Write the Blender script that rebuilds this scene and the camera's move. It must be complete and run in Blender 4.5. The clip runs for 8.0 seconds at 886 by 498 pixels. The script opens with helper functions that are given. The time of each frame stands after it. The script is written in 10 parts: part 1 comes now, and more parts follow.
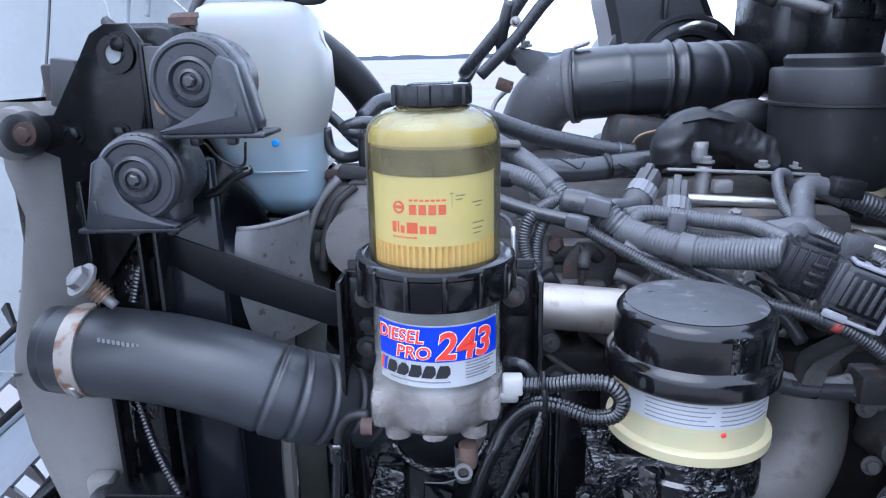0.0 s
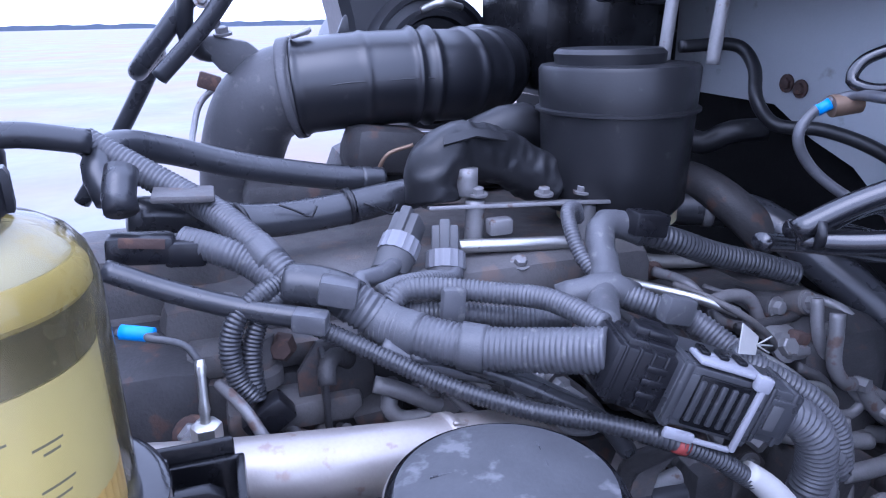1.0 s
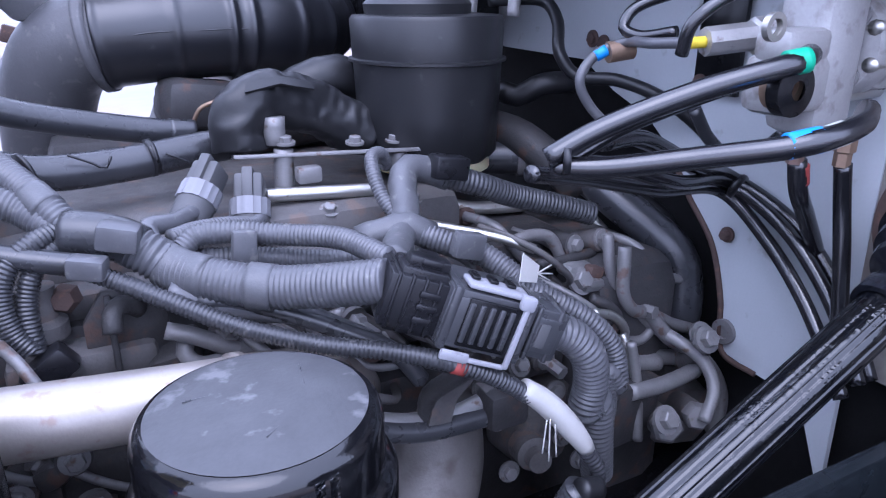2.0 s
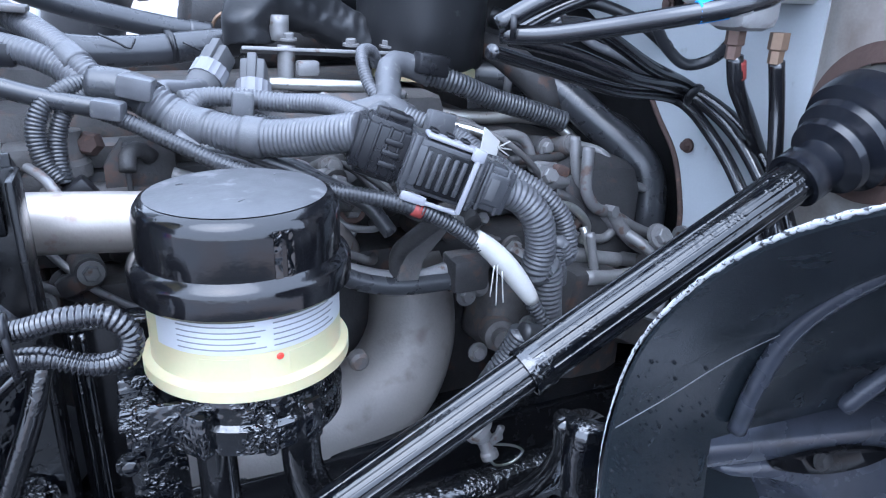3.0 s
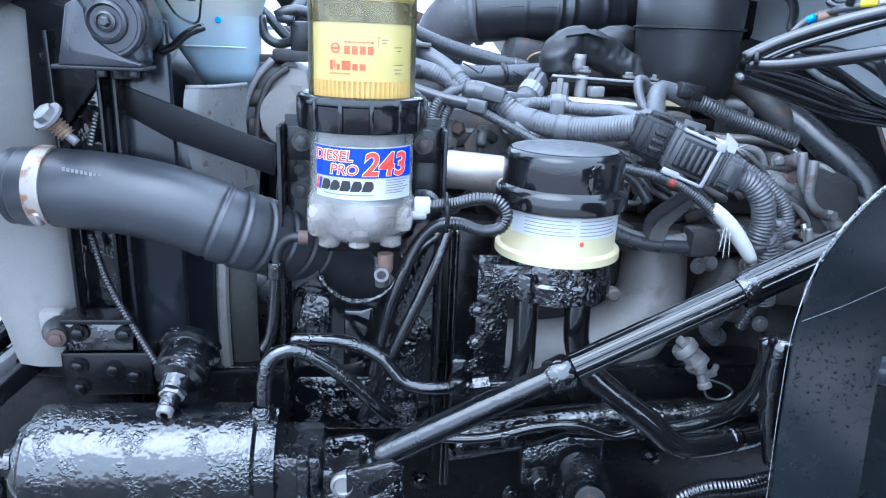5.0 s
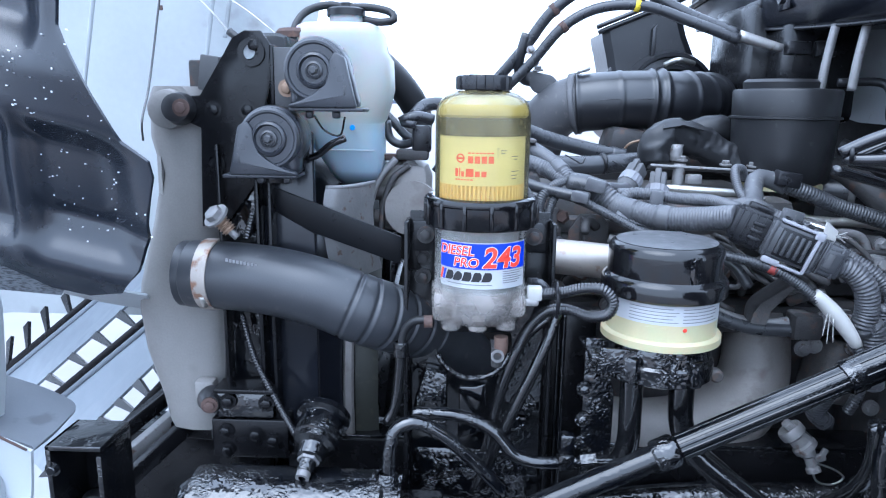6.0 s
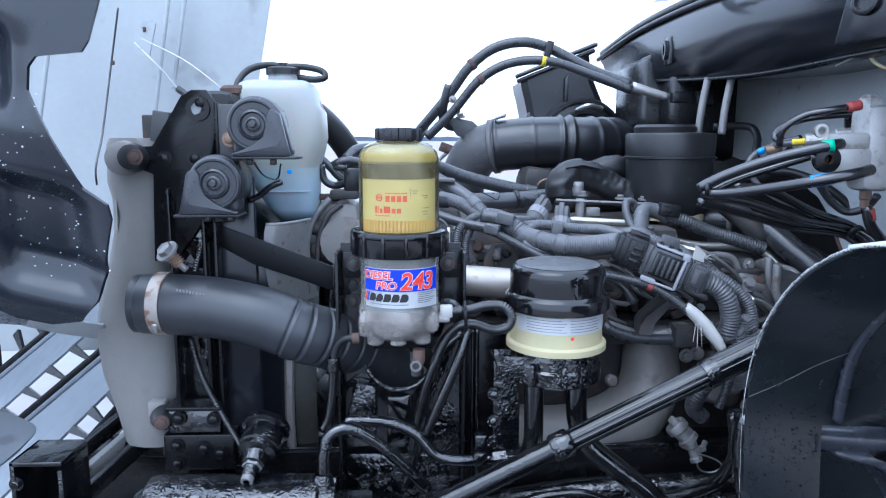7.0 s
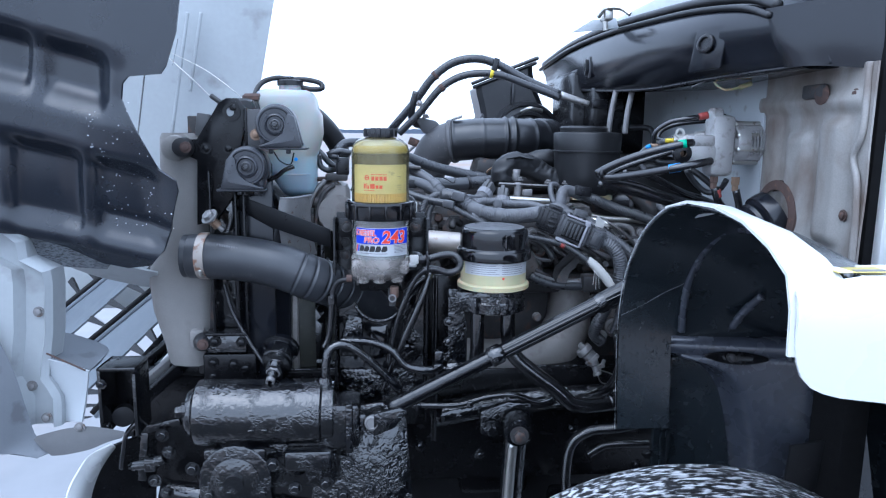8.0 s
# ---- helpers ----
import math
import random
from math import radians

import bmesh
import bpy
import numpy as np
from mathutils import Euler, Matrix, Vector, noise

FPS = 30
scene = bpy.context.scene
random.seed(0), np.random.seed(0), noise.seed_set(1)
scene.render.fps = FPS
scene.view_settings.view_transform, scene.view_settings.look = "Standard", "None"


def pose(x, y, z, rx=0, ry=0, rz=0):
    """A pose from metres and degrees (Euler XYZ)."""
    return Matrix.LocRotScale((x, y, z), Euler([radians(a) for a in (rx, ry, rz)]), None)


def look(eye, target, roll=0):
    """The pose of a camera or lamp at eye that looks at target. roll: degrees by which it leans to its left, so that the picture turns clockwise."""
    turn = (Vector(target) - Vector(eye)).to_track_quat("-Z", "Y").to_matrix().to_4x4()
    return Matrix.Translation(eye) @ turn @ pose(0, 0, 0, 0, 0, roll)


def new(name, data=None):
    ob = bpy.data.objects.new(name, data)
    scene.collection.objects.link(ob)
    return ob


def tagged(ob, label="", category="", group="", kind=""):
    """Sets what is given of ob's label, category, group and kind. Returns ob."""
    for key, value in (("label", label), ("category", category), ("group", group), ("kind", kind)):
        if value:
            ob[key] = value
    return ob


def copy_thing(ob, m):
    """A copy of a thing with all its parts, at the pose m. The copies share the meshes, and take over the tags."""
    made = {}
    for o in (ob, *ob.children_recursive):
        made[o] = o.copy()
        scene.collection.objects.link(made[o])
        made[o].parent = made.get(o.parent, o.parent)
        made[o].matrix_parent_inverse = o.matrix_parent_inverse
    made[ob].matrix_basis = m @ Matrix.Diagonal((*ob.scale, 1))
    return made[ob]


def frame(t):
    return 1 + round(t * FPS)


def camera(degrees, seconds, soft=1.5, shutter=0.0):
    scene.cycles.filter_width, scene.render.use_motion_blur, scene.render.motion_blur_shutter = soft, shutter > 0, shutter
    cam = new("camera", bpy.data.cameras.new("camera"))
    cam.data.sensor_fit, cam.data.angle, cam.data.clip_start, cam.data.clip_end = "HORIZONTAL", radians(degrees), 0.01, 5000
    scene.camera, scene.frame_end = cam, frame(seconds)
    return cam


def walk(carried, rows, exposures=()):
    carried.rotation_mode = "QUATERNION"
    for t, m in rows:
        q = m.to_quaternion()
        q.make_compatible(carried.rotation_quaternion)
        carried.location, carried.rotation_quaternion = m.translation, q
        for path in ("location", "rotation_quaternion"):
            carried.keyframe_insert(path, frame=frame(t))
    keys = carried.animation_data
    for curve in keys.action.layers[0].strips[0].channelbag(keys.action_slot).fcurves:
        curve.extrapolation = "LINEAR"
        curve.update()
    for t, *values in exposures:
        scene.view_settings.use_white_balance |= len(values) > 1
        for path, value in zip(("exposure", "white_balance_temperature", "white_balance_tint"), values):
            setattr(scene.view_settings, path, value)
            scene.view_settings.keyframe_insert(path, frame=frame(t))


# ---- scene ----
cam = camera(65.6, 8.0, 1.15)
PATH = [
    (0, (0.067, 0.001, 1.687), (-0.024, 1.926, 1.153), -1.2),
    (0.3, (0.068, 0.187, 1.717), (0.161, 2.098, 1.133), -1.1),
    (0.5, (0.079, 0.276, 1.721), (0.32, 2.167, 1.116), -1.3),
    (0.7, (0.107, 0.324, 1.718), (0.487, 2.188, 1.102), -1.2),
    (1, (0.152, 0.356, 1.718), (0.73, 2.165, 1.09), -1.2),
    (1.5, (0.212, 0.35, 1.711), (1.02, 2.055, 1.049), -0.8),
    (1.7, (0.229, 0.332, 1.704), (1.077, 2.01, 1.023), -0.8),
    (2.8, (0.227, 0.18, 1.618), (1.071, 1.846, 0.902), 1.7),
    (3, (0.226, 0.141, 1.596), (1.016, 1.831, 0.877), 1.8),
    (3.5, (0.204, 0.037, 1.566), (0.876, 1.776, 0.845), 2.5),
    (4, (0.16, -0.064, 1.56), (0.7, 1.728, 0.855), 2.7),
    (4.5, (0.113, -0.147, 1.564), (0.492, 1.704, 0.908), 2.6),
    (5, (0.048, -0.215, 1.572), (0.239, 1.687, 0.982), 2.4),
    (5.2, (0.02, -0.236, 1.575), (0.14, 1.681, 1.016), 2.2),
    (6.3, (0.007, -0.327, 1.649), (-0.079, 1.638, 1.288), 0.5),
    (6.5, (0.026, -0.347, 1.658), (-0.035, 1.624, 1.326), 0.1),
    (7, (0.062, -0.469, 1.644), (0.128, 1.505, 1.333), 0.1),
    (7.5, (0.052, -0.705, 1.625), (0.197, 1.263, 1.303), 0.3),
    (8, (0.043, -0.933, 1.654), (0.204, 1.033, 1.323), 0.7),
]
EXPOSURES = [(0.0, 1.07, 5180, 12), (0.5, 1.13, 5030, 20), (1.0, 1.13, 4850, 26), (1.7, 1.21, 5130, 28), (3.0, 1.75, 5110, 10), (4.0, 1.82, 4990, 8), (5.0, 1.83, 4880, 5), (6.5, 1.15, 5120, 8), (7.5, 0.99, 5050, 7), (8.0, 0.85, 5070, 8)]
walk(cam, [(t, look(eye, target, roll)) for t, eye, target, roll in PATH], EXPOSURES)

# overcast winter sky, and a wide, weak sun behind the clouds
world = bpy.data.worlds.new("sky")
scene.world = world
world.use_nodes = True
wn = world.node_tree
wn.nodes.clear()
sky = wn.nodes.new("ShaderNodeTexSky")
sky.sky_type, sky.sun_disc = "NISHITA", False
sky.sun_elevation, sky.sun_rotation = radians(60), radians(218)
sky.air_density, sky.dust_density = 1.0, 4.0
veil = wn.nodes.new("ShaderNodeMix")
veil.data_type = "RGBA"
veil.inputs["Factor"].default_value = 0.82
veil.inputs["B"].default_value = (9.5, 9.8, 10.5, 1)
# over snow an overcast sky is only a little brighter overhead than at the horizon
high = wn.nodes.new("ShaderNodeTexCoord")
split = wn.nodes.new("ShaderNodeSeparateXYZ")
rise = wn.nodes.new("ShaderNodeMapRange")
rise.inputs["From Min"].default_value, rise.inputs["From Max"].default_value = 0.0, 1.0
rise.inputs["To Min"].default_value, rise.inputs["To Max"].default_value = 1.25, 1.6
grade = wn.nodes.new("ShaderNodeVectorMath")
grade.operation = "SCALE"
wn.links.new(high.outputs["Generated"], split.inputs[0])
wn.links.new(split.outputs["Z"], rise.inputs["Value"])
wn.links.new(rise.outputs["Result"], grade.inputs["Scale"])
back = wn.nodes.new("ShaderNodeBackground")
back.inputs["Strength"].default_value = 0.10
wout = wn.nodes.new("ShaderNodeOutputWorld")
wn.links.new(sky.outputs["Color"], veil.inputs["A"])
wn.links.new(veil.outputs["Result"], grade.inputs[0])
wn.links.new(grade.outputs[0], back.inputs["Color"])
wn.links.new(back.outputs["Background"], wout.inputs["Surface"])
sun = new("sun", bpy.data.lights.new("sun", "SUN"))
sun.data.energy, sun.data.angle, sun.data.color = 0.6, radians(50), (1.0, 0.97, 0.93)
sun.matrix_world = look((0, 0, 0), (0.35, 0.45, -1.0))


# ---- helpers of this scene ----
def material(name, color, rough=0.5, metal=0.0, vary=0.25, scale=30.0, bump=0.1, fine=300.0, spots=None, spot_scale=60.0,
             spot_level=0.62, coat=0.0, spec=0.5, trans=0.0, ior=1.45, sss=0.0, rough_vary=0.15, wet=None, stretch=None, spot_soft=0.08):
    """A principled surface: base colour varied at two scales, noise in roughness and relief, stains of another colour;
    wet=(scale, level, roughness) adds ragged patches of oil or dust with another gloss."""
    m = bpy.data.materials.new(name)
    m.use_nodes = True
    nt = m.node_tree
    b = nt.nodes["Principled BSDF"]
    b.inputs["Metallic"].default_value = metal
    b.inputs["Coat Weight"].default_value = coat
    b.inputs["Specular IOR Level"].default_value = spec
    b.inputs["Transmission Weight"].default_value = trans
    b.inputs["IOR"].default_value = ior
    if sss:
        b.inputs["Subsurface Weight"].default_value = sss
        b.inputs["Subsurface Scale"].default_value = 0.01
    co = nt.nodes.new("ShaderNodeTexCoord")

    def noise_of(s, detail=4.0, pull=None):
        n = nt.nodes.new("ShaderNodeTexNoise")
        n.inputs["Scale"].default_value, n.inputs["Detail"].default_value = s, detail
        if pull:
            mp = nt.nodes.new("ShaderNodeMapping")
            mp.inputs["Scale"].default_value = pull
            nt.links.new(co.outputs["Object"], mp.inputs["Vector"])
            nt.links.new(mp.outputs["Vector"], n.inputs["Vector"])
        else:
            nt.links.new(co.outputs["Object"], n.inputs["Vector"])
        return n.outputs["Fac"]

    def math_of(op, a, c):
        n = nt.nodes.new("ShaderNodeMath")
        n.operation = op
        for i, v in enumerate((a, c)):
            if isinstance(v, (int, float)):
                n.inputs[i].default_value = v
            else:
                nt.links.new(v, n.inputs[i])
        return n.outputs[0]

    big, small = noise_of(scale), noise_of(fine)
    value = math_of("ADD", math_of("MULTIPLY", big, 2 * vary * 0.7), math_of("MULTIPLY", small, 2 * vary * 0.3))
    value = math_of("ADD", value, 1 - vary)
    tint = nt.nodes.new("ShaderNodeVectorMath")
    tint.operation = "SCALE"
    tint.inputs[0].default_value = color
    nt.links.new(value, tint.inputs["Scale"])
    out = tint.outputs[0]
    if spots:
        ramp = nt.nodes.new("ShaderNodeMapRange")
        ramp.inputs["From Min"].default_value, ramp.inputs["From Max"].default_value = spot_level, spot_level + spot_soft
        nt.links.new(noise_of(spot_scale, 6.0, stretch), ramp.inputs["Value"])
        mix = nt.nodes.new("ShaderNodeMix")
        mix.data_type = "RGBA"
        nt.links.new(ramp.outputs["Result"], mix.inputs["Factor"])
        nt.links.new(out, mix.inputs["A"])
        mix.inputs["B"].default_value = (*spots, 1)
        out = mix.outputs["Result"]
    nt.links.new(out, b.inputs["Base Color"])
    gloss = math_of("ADD", math_of("MULTIPLY", noise_of(scale * 1.7), 2 * rough_vary), rough - rough_vary)
    if wet:
        film = nt.nodes.new("ShaderNodeMapRange")
        film.inputs["From Min"].default_value, film.inputs["From Max"].default_value = wet[1], wet[1] + 0.12
        film.inputs["To Min"].default_value, film.inputs["To Max"].default_value = 0.0, wet[2] - rough
        nt.links.new(noise_of(wet[0], 5.0), film.inputs["Value"])
        gloss = math_of("ADD", gloss, film.outputs["Result"])
    nt.links.new(gloss, b.inputs["Roughness"])
    if bump:
        bn = nt.nodes.new("ShaderNodeBump")
        bn.inputs["Strength"].default_value, bn.inputs["Distance"].default_value = bump, 0.002
        nt.links.new(math_of("ADD", big, math_of("MULTIPLY", small, 0.5)), bn.inputs["Height"])
        nt.links.new(bn.outputs["Normal"], b.inputs["Normal"])
    return m


def oily(name, base=(0.003, 0.0035, 0.005), wet=0.06, dull=0.20, level=0.46, ragged=0.4, grit=300.0, patch=26.0, swell=0.5, gloss=0.8):
    """Black steel under old oil: ragged wet films between dull grime, with fine ripples and grit."""
    m = bpy.data.materials.new(name)
    m.use_nodes = True
    nt = m.node_tree
    b = nt.nodes["Principled BSDF"]
    b.inputs["IOR"].default_value = 1.6
    co = nt.nodes.new("ShaderNodeTexCoord")

    def noise_of(scale, detail, low, high, to_low=0.0, to_high=1.0):
        n = nt.nodes.new("ShaderNodeTexNoise")
        n.inputs["Scale"].default_value, n.inputs["Detail"].default_value = scale, detail
        nt.links.new(co.outputs["Object"], n.inputs["Vector"])
        return ranged(n.outputs["Fac"], low, high, to_low, to_high)

    def ranged(value, low, high, to_low, to_high):
        r = nt.nodes.new("ShaderNodeMapRange")
        for k, v in (("From Min", low), ("From Max", high), ("To Min", to_low), ("To Max", to_high)):
            r.inputs[k].default_value = v
        nt.links.new(value, r.inputs["Value"])
        return r.outputs["Result"]

    def both(op, a, c):
        n = nt.nodes.new("ShaderNodeMath")
        n.operation = op
        nt.links.new(a, n.inputs[0])
        nt.links.new(c, n.inputs[1])
        return n.outputs[0]

    film = noise_of(patch, 7.0, level, level + 0.12)
    nt.links.new(ranged(film, 0, 1, dull, wet), b.inputs["Roughness"])
    b.inputs["Specular IOR Level"].default_value = gloss
    crust = both("MULTIPLY", noise_of(grit, 1.0, 0.40, 0.62), noise_of(patch * 0.8, 3.0, 0.50, 0.62))
    height = both("ADD", crust, noise_of(grit * 0.45, 1.0, 0.3, 0.7, 0.0, swell))
    bump = nt.nodes.new("ShaderNodeBump")
    bump.inputs["Strength"].default_value, bump.inputs["Distance"].default_value = ragged, 0.002
    nt.links.new(height, bump.inputs["Height"])
    nt.links.new(bump.outputs["Normal"], b.inputs["Normal"])
    tone = nt.nodes.new("ShaderNodeMix")
    tone.data_type = "RGBA"
    nt.links.new(film, tone.inputs["Factor"])
    tone.inputs["A"].default_value = (0.006, 0.0062, 0.007, 1)
    tone.inputs["B"].default_value = (*base, 1)
    nt.links.new(tone.outputs["Result"], b.inputs["Base Color"])
    return m


def clear_plastic(name, tint, rough=0.08, milky=0.06, haze=(0.75, 0.75, 0.72)):
    """Thin clear plastic: see-through with a tint, glossy by Fresnel, a little milky."""
    m = bpy.data.materials.new(name)
    m.use_nodes = True
    nt = m.node_tree
    nt.nodes.clear()
    o, t, g, d = [nt.nodes.new("ShaderNode" + n) for n in ("OutputMaterial", "BsdfTransparent", "BsdfGlossy", "BsdfDiffuse")]
    t.inputs["Color"].default_value = (*tint, 1)
    g.inputs["Roughness"].default_value = rough
    d.inputs["Color"].default_value = (*haze, 1)
    f = nt.nodes.new("ShaderNodeFresnel")
    f.inputs["IOR"].default_value = 1.45
    no = nt.nodes.new("ShaderNodeTexNoise")
    no.inputs["Scale"].default_value = 22
    place = nt.nodes.new("ShaderNodeTexCoord")
    nt.links.new(place.outputs["Object"], no.inputs["Vector"])
    mr = nt.nodes.new("ShaderNodeMapRange")
    mr.inputs["From Min"].default_value, mr.inputs["From Max"].default_value = 0.35, 0.75
    mr.inputs["To Min"].default_value, mr.inputs["To Max"].default_value = milky * 0.5, milky * 1.6
    nt.links.new(no.outputs["Fac"], mr.inputs["Value"])
    a, b = nt.nodes.new("ShaderNodeMixShader"), nt.nodes.new("ShaderNodeMixShader")
    nt.links.new(mr.outputs["Result"], a.inputs["Fac"])
    nt.links.new(t.outputs[0], a.inputs[1])
    nt.links.new(d.outputs[0], a.inputs[2])
    nt.links.new(f.outputs[0], b.inputs["Fac"])
    nt.links.new(a.outputs[0], b.inputs[1])
    nt.links.new(g.outputs[0], b.inputs[2])
    nt.links.new(b.outputs[0], o.inputs["Surface"])
    return m


BLACK_PAINT = material("black_paint", (0.006, 0.006, 0.007), 0.24, vary=0.3, bump=0.12, spec=0.4, spots=(0.02, 0.0195, 0.019), spot_level=0.68)
OILY_BLACK = oily("oily_black_metal", wet=0.035, dull=0.11, ragged=0.62, grit=210.0, patch=26.0, swell=0.5)
OILY_SMOOTH = oily("oily_black_paint", wet=0.03, dull=0.09, ragged=0.36, grit=200.0, patch=40.0, swell=0.35)
RUBBER = material("black_rubber", (0.015, 0.0152, 0.0168), 0.40, vary=0.35, bump=0.12, spots=(0.04, 0.04, 0.04), spot_level=0.66)
HOSE = material("grey_black_hose", (0.029, 0.030, 0.034), 0.30, vary=0.3, bump=0.10, spec=0.8, spots=(0.07, 0.07, 0.074), spot_level=0.66)
OILY_FILM = oily("smooth_oil_film", wet=0.04, dull=0.16, ragged=0.12, grit=120.0, patch=22.0, swell=0.4)
SHINY_HOSE = oily("shiny_black_hose", (0.006, 0.006, 0.007), wet=0.05, dull=0.13, ragged=0.14, grit=240.0, patch=60.0, swell=0.3)
CABLE = material("black_cable_sheath", (0.010, 0.010, 0.012), 0.2, vary=0.3, bump=0.08, spec=0.8, ior=1.55, rough_vary=0.08)
CONDUIT = material("grey_conduit", (0.088, 0.089, 0.096), 0.34, vary=0.4, scale=45, bump=0.12, spec=0.6, spots=(0.15, 0.148, 0.146), spot_level=0.62, spot_scale=90, rough_vary=0.12)
CONDUIT_DARK = material("dark_conduit", (0.040, 0.041, 0.045), 0.30, vary=0.4, bump=0.10, spec=0.7, spots=(0.10, 0.10, 0.10), spot_level=0.64, spot_scale=90)
TAPE = material("grey_cloth_tape", (0.085, 0.086, 0.092), 0.45, vary=0.4, scale=45, bump=0.3, fine=500, spec=0.6, spots=(0.15, 0.147, 0.145), spot_level=0.62, spot_scale=70)
PLASTIC = material("black_plastic", (0.011, 0.011, 0.013), 0.30, vary=0.25, bump=0.08, spots=(0.04, 0.039, 0.038), spot_level=0.68)
GLOSSY_PLASTIC = material("glossy_black_plastic", (0.010, 0.011, 0.015), 0.2, vary=0.25, bump=0.06, spec=0.55, rough_vary=0.08)
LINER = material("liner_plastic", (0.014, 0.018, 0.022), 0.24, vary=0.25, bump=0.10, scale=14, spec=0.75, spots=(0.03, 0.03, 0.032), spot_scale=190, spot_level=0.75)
DUCT = material("duct_plastic", (0.010, 0.0105, 0.013), 0.34, vary=0.25, bump=0.05, spec=0.9, rough_vary=0.05, spots=(0.03, 0.03, 0.031), spot_level=0.66)
GREY_PLASTIC = material("grey_plastic", (0.075, 0.075, 0.078), 0.5, vary=0.2, bump=0.1)
DUSTY = material("dusty_casting", (0.095, 0.090, 0.088), 0.6, vary=0.55, scale=40, bump=0.6, spots=(0.13, 0.10, 0.085), spot_level=0.56, spot_scale=35)
# dust on the lid, lightened further by sky reflection put into the colour
DUST_AND_SHEEN = material("dusty_lid_painted_sheen", (0.055, 0.056, 0.060), 0.42, vary=0.35, scale=35, bump=0.15, spots=(0.13, 0.13, 0.135), spot_level=0.60, spot_scale=45)
DARK_CAST = material("dark_casting", (0.040, 0.0385, 0.039), 0.55, vary=0.55, scale=40, bump=0.6, spots=(0.075, 0.048, 0.038), spot_level=0.58, spot_scale=40)
ALU = material("cast_aluminium", (0.44, 0.43, 0.42), 0.5, 0.75, vary=0.25, scale=18, bump=0.3, spots=(0.20, 0.17, 0.15), spot_level=0.62)
STEEL_PIPE = material("satin_steel_pipe", (0.38, 0.345, 0.315), 0.42, 0.6, vary=0.25, scale=14, bump=0.10, spots=(0.30, 0.235, 0.20), spot_level=0.60)
STAINED = material("stained_steel_band", (0.40, 0.36, 0.32), 0.5, 0.4, vary=0.25, scale=18, bump=0.15, spots=(0.26, 0.15, 0.10), spot_level=0.55, spot_scale=35)
LEVER = material("pale_grey_plastic", (0.27, 0.27, 0.295), 0.45, vary=0.2, bump=0.10, spots=(0.17, 0.17, 0.18), spot_level=0.6)
SALT = material("salt_crust", (0.15, 0.16, 0.175), 0.8, vary=0.5, scale=60, bump=0.5, spots=(0.045, 0.047, 0.052), spot_scale=220, spot_level=0.45, spot_soft=0.2, stretch=(0.5, 1, 1.5))
ZINC = material("zinc_steel", (0.50, 0.49, 0.46), 0.35, 0.9, vary=0.25, bump=0.15, spots=(0.22, 0.17, 0.12), spot_level=0.64)
DULL_STEEL = material("dull_steel", (0.21, 0.205, 0.205), 0.45, 0.35, vary=0.35, bump=0.3, spots=(0.12, 0.085, 0.065), spot_level=0.62)
RUST = material("rust", (0.078, 0.050, 0.042), 0.8, vary=0.45, bump=0.6, spots=(0.13, 0.075, 0.053), spot_level=0.58)
BRASS = material("tarnished_brass", (0.26, 0.18, 0.125), 0.5, 0.5, vary=0.3, bump=0.25)
COPPER = material("copper_brown", (0.15, 0.10, 0.08), 0.5, 0.3, vary=0.3, bump=0.3)
CAB_PAINT = material("pale_cab_primer", (0.44, 0.465, 0.485), 0.45, vary=0.14, scale=6, bump=0.06, spots=(0.30, 0.295, 0.285), spot_level=0.64, spot_scale=20)
BLADE = material("satin_black_steel", (0.006, 0.0065, 0.008), 0.32, vary=0.3, bump=0.08, spec=0.25)
STICKER = material("faded_yellow_print", (0.48, 0.40, 0.12), 0.45, vary=0.2, bump=0.03)
HORN_BLACK = material("horn_plastic", (0.026, 0.028, 0.034), 0.3, vary=0.3, bump=0.08, spec=0.7, rough_vary=0.1)
CAST_ALU = material("dull_cast_alloy", (0.36, 0.355, 0.35), 0.48, 0.35, vary=0.35, scale=30, bump=0.3, spots=(0.16, 0.14, 0.125), spot_level=0.56, spot_scale=45, spot_soft=0.2)
CAB_DIRTY = material("dirty_cab_wall", (0.275, 0.262, 0.245), 0.5, vary=0.6, scale=9, bump=0.25, spots=(0.125, 0.092, 0.072), spot_level=0.46, spot_scale=11, spot_soft=0.28, stretch=(1, 1, 0.6))
HOOD_INSIDE = material("pale_hood_underside", (0.35, 0.37, 0.38), 0.55, vary=0.2, scale=4, bump=0.15, fine=60, spots=(0.22, 0.225, 0.225), spot_level=0.60, spot_scale=9, spot_soft=0.15)
WHITE_PAINT = material("white_paint", (0.70, 0.71, 0.70), 0.25, vary=0.04, scale=6, bump=0.02, coat=0.3)
WHITE_PLASTIC = material("white_plastic", (0.42, 0.41, 0.39), 0.5, vary=0.18, bump=0.15)
WORN_EDGE = material("worn_pale_edge", (0.42, 0.43, 0.44), 0.7, vary=0.5, scale=160, bump=0.5, spots=(0.02, 0.02, 0.022), spot_scale=330, spot_level=0.53)
TANK = material("translucent_tank", (0.45, 0.46, 0.43), 0.35, vary=0.08, scale=9, bump=0.10, sss=0.4)
COOLANT = material("tank_with_blue_fluid", (0.32, 0.45, 0.55), 0.35, vary=0.14, scale=9, bump=0.10, sss=0.3)


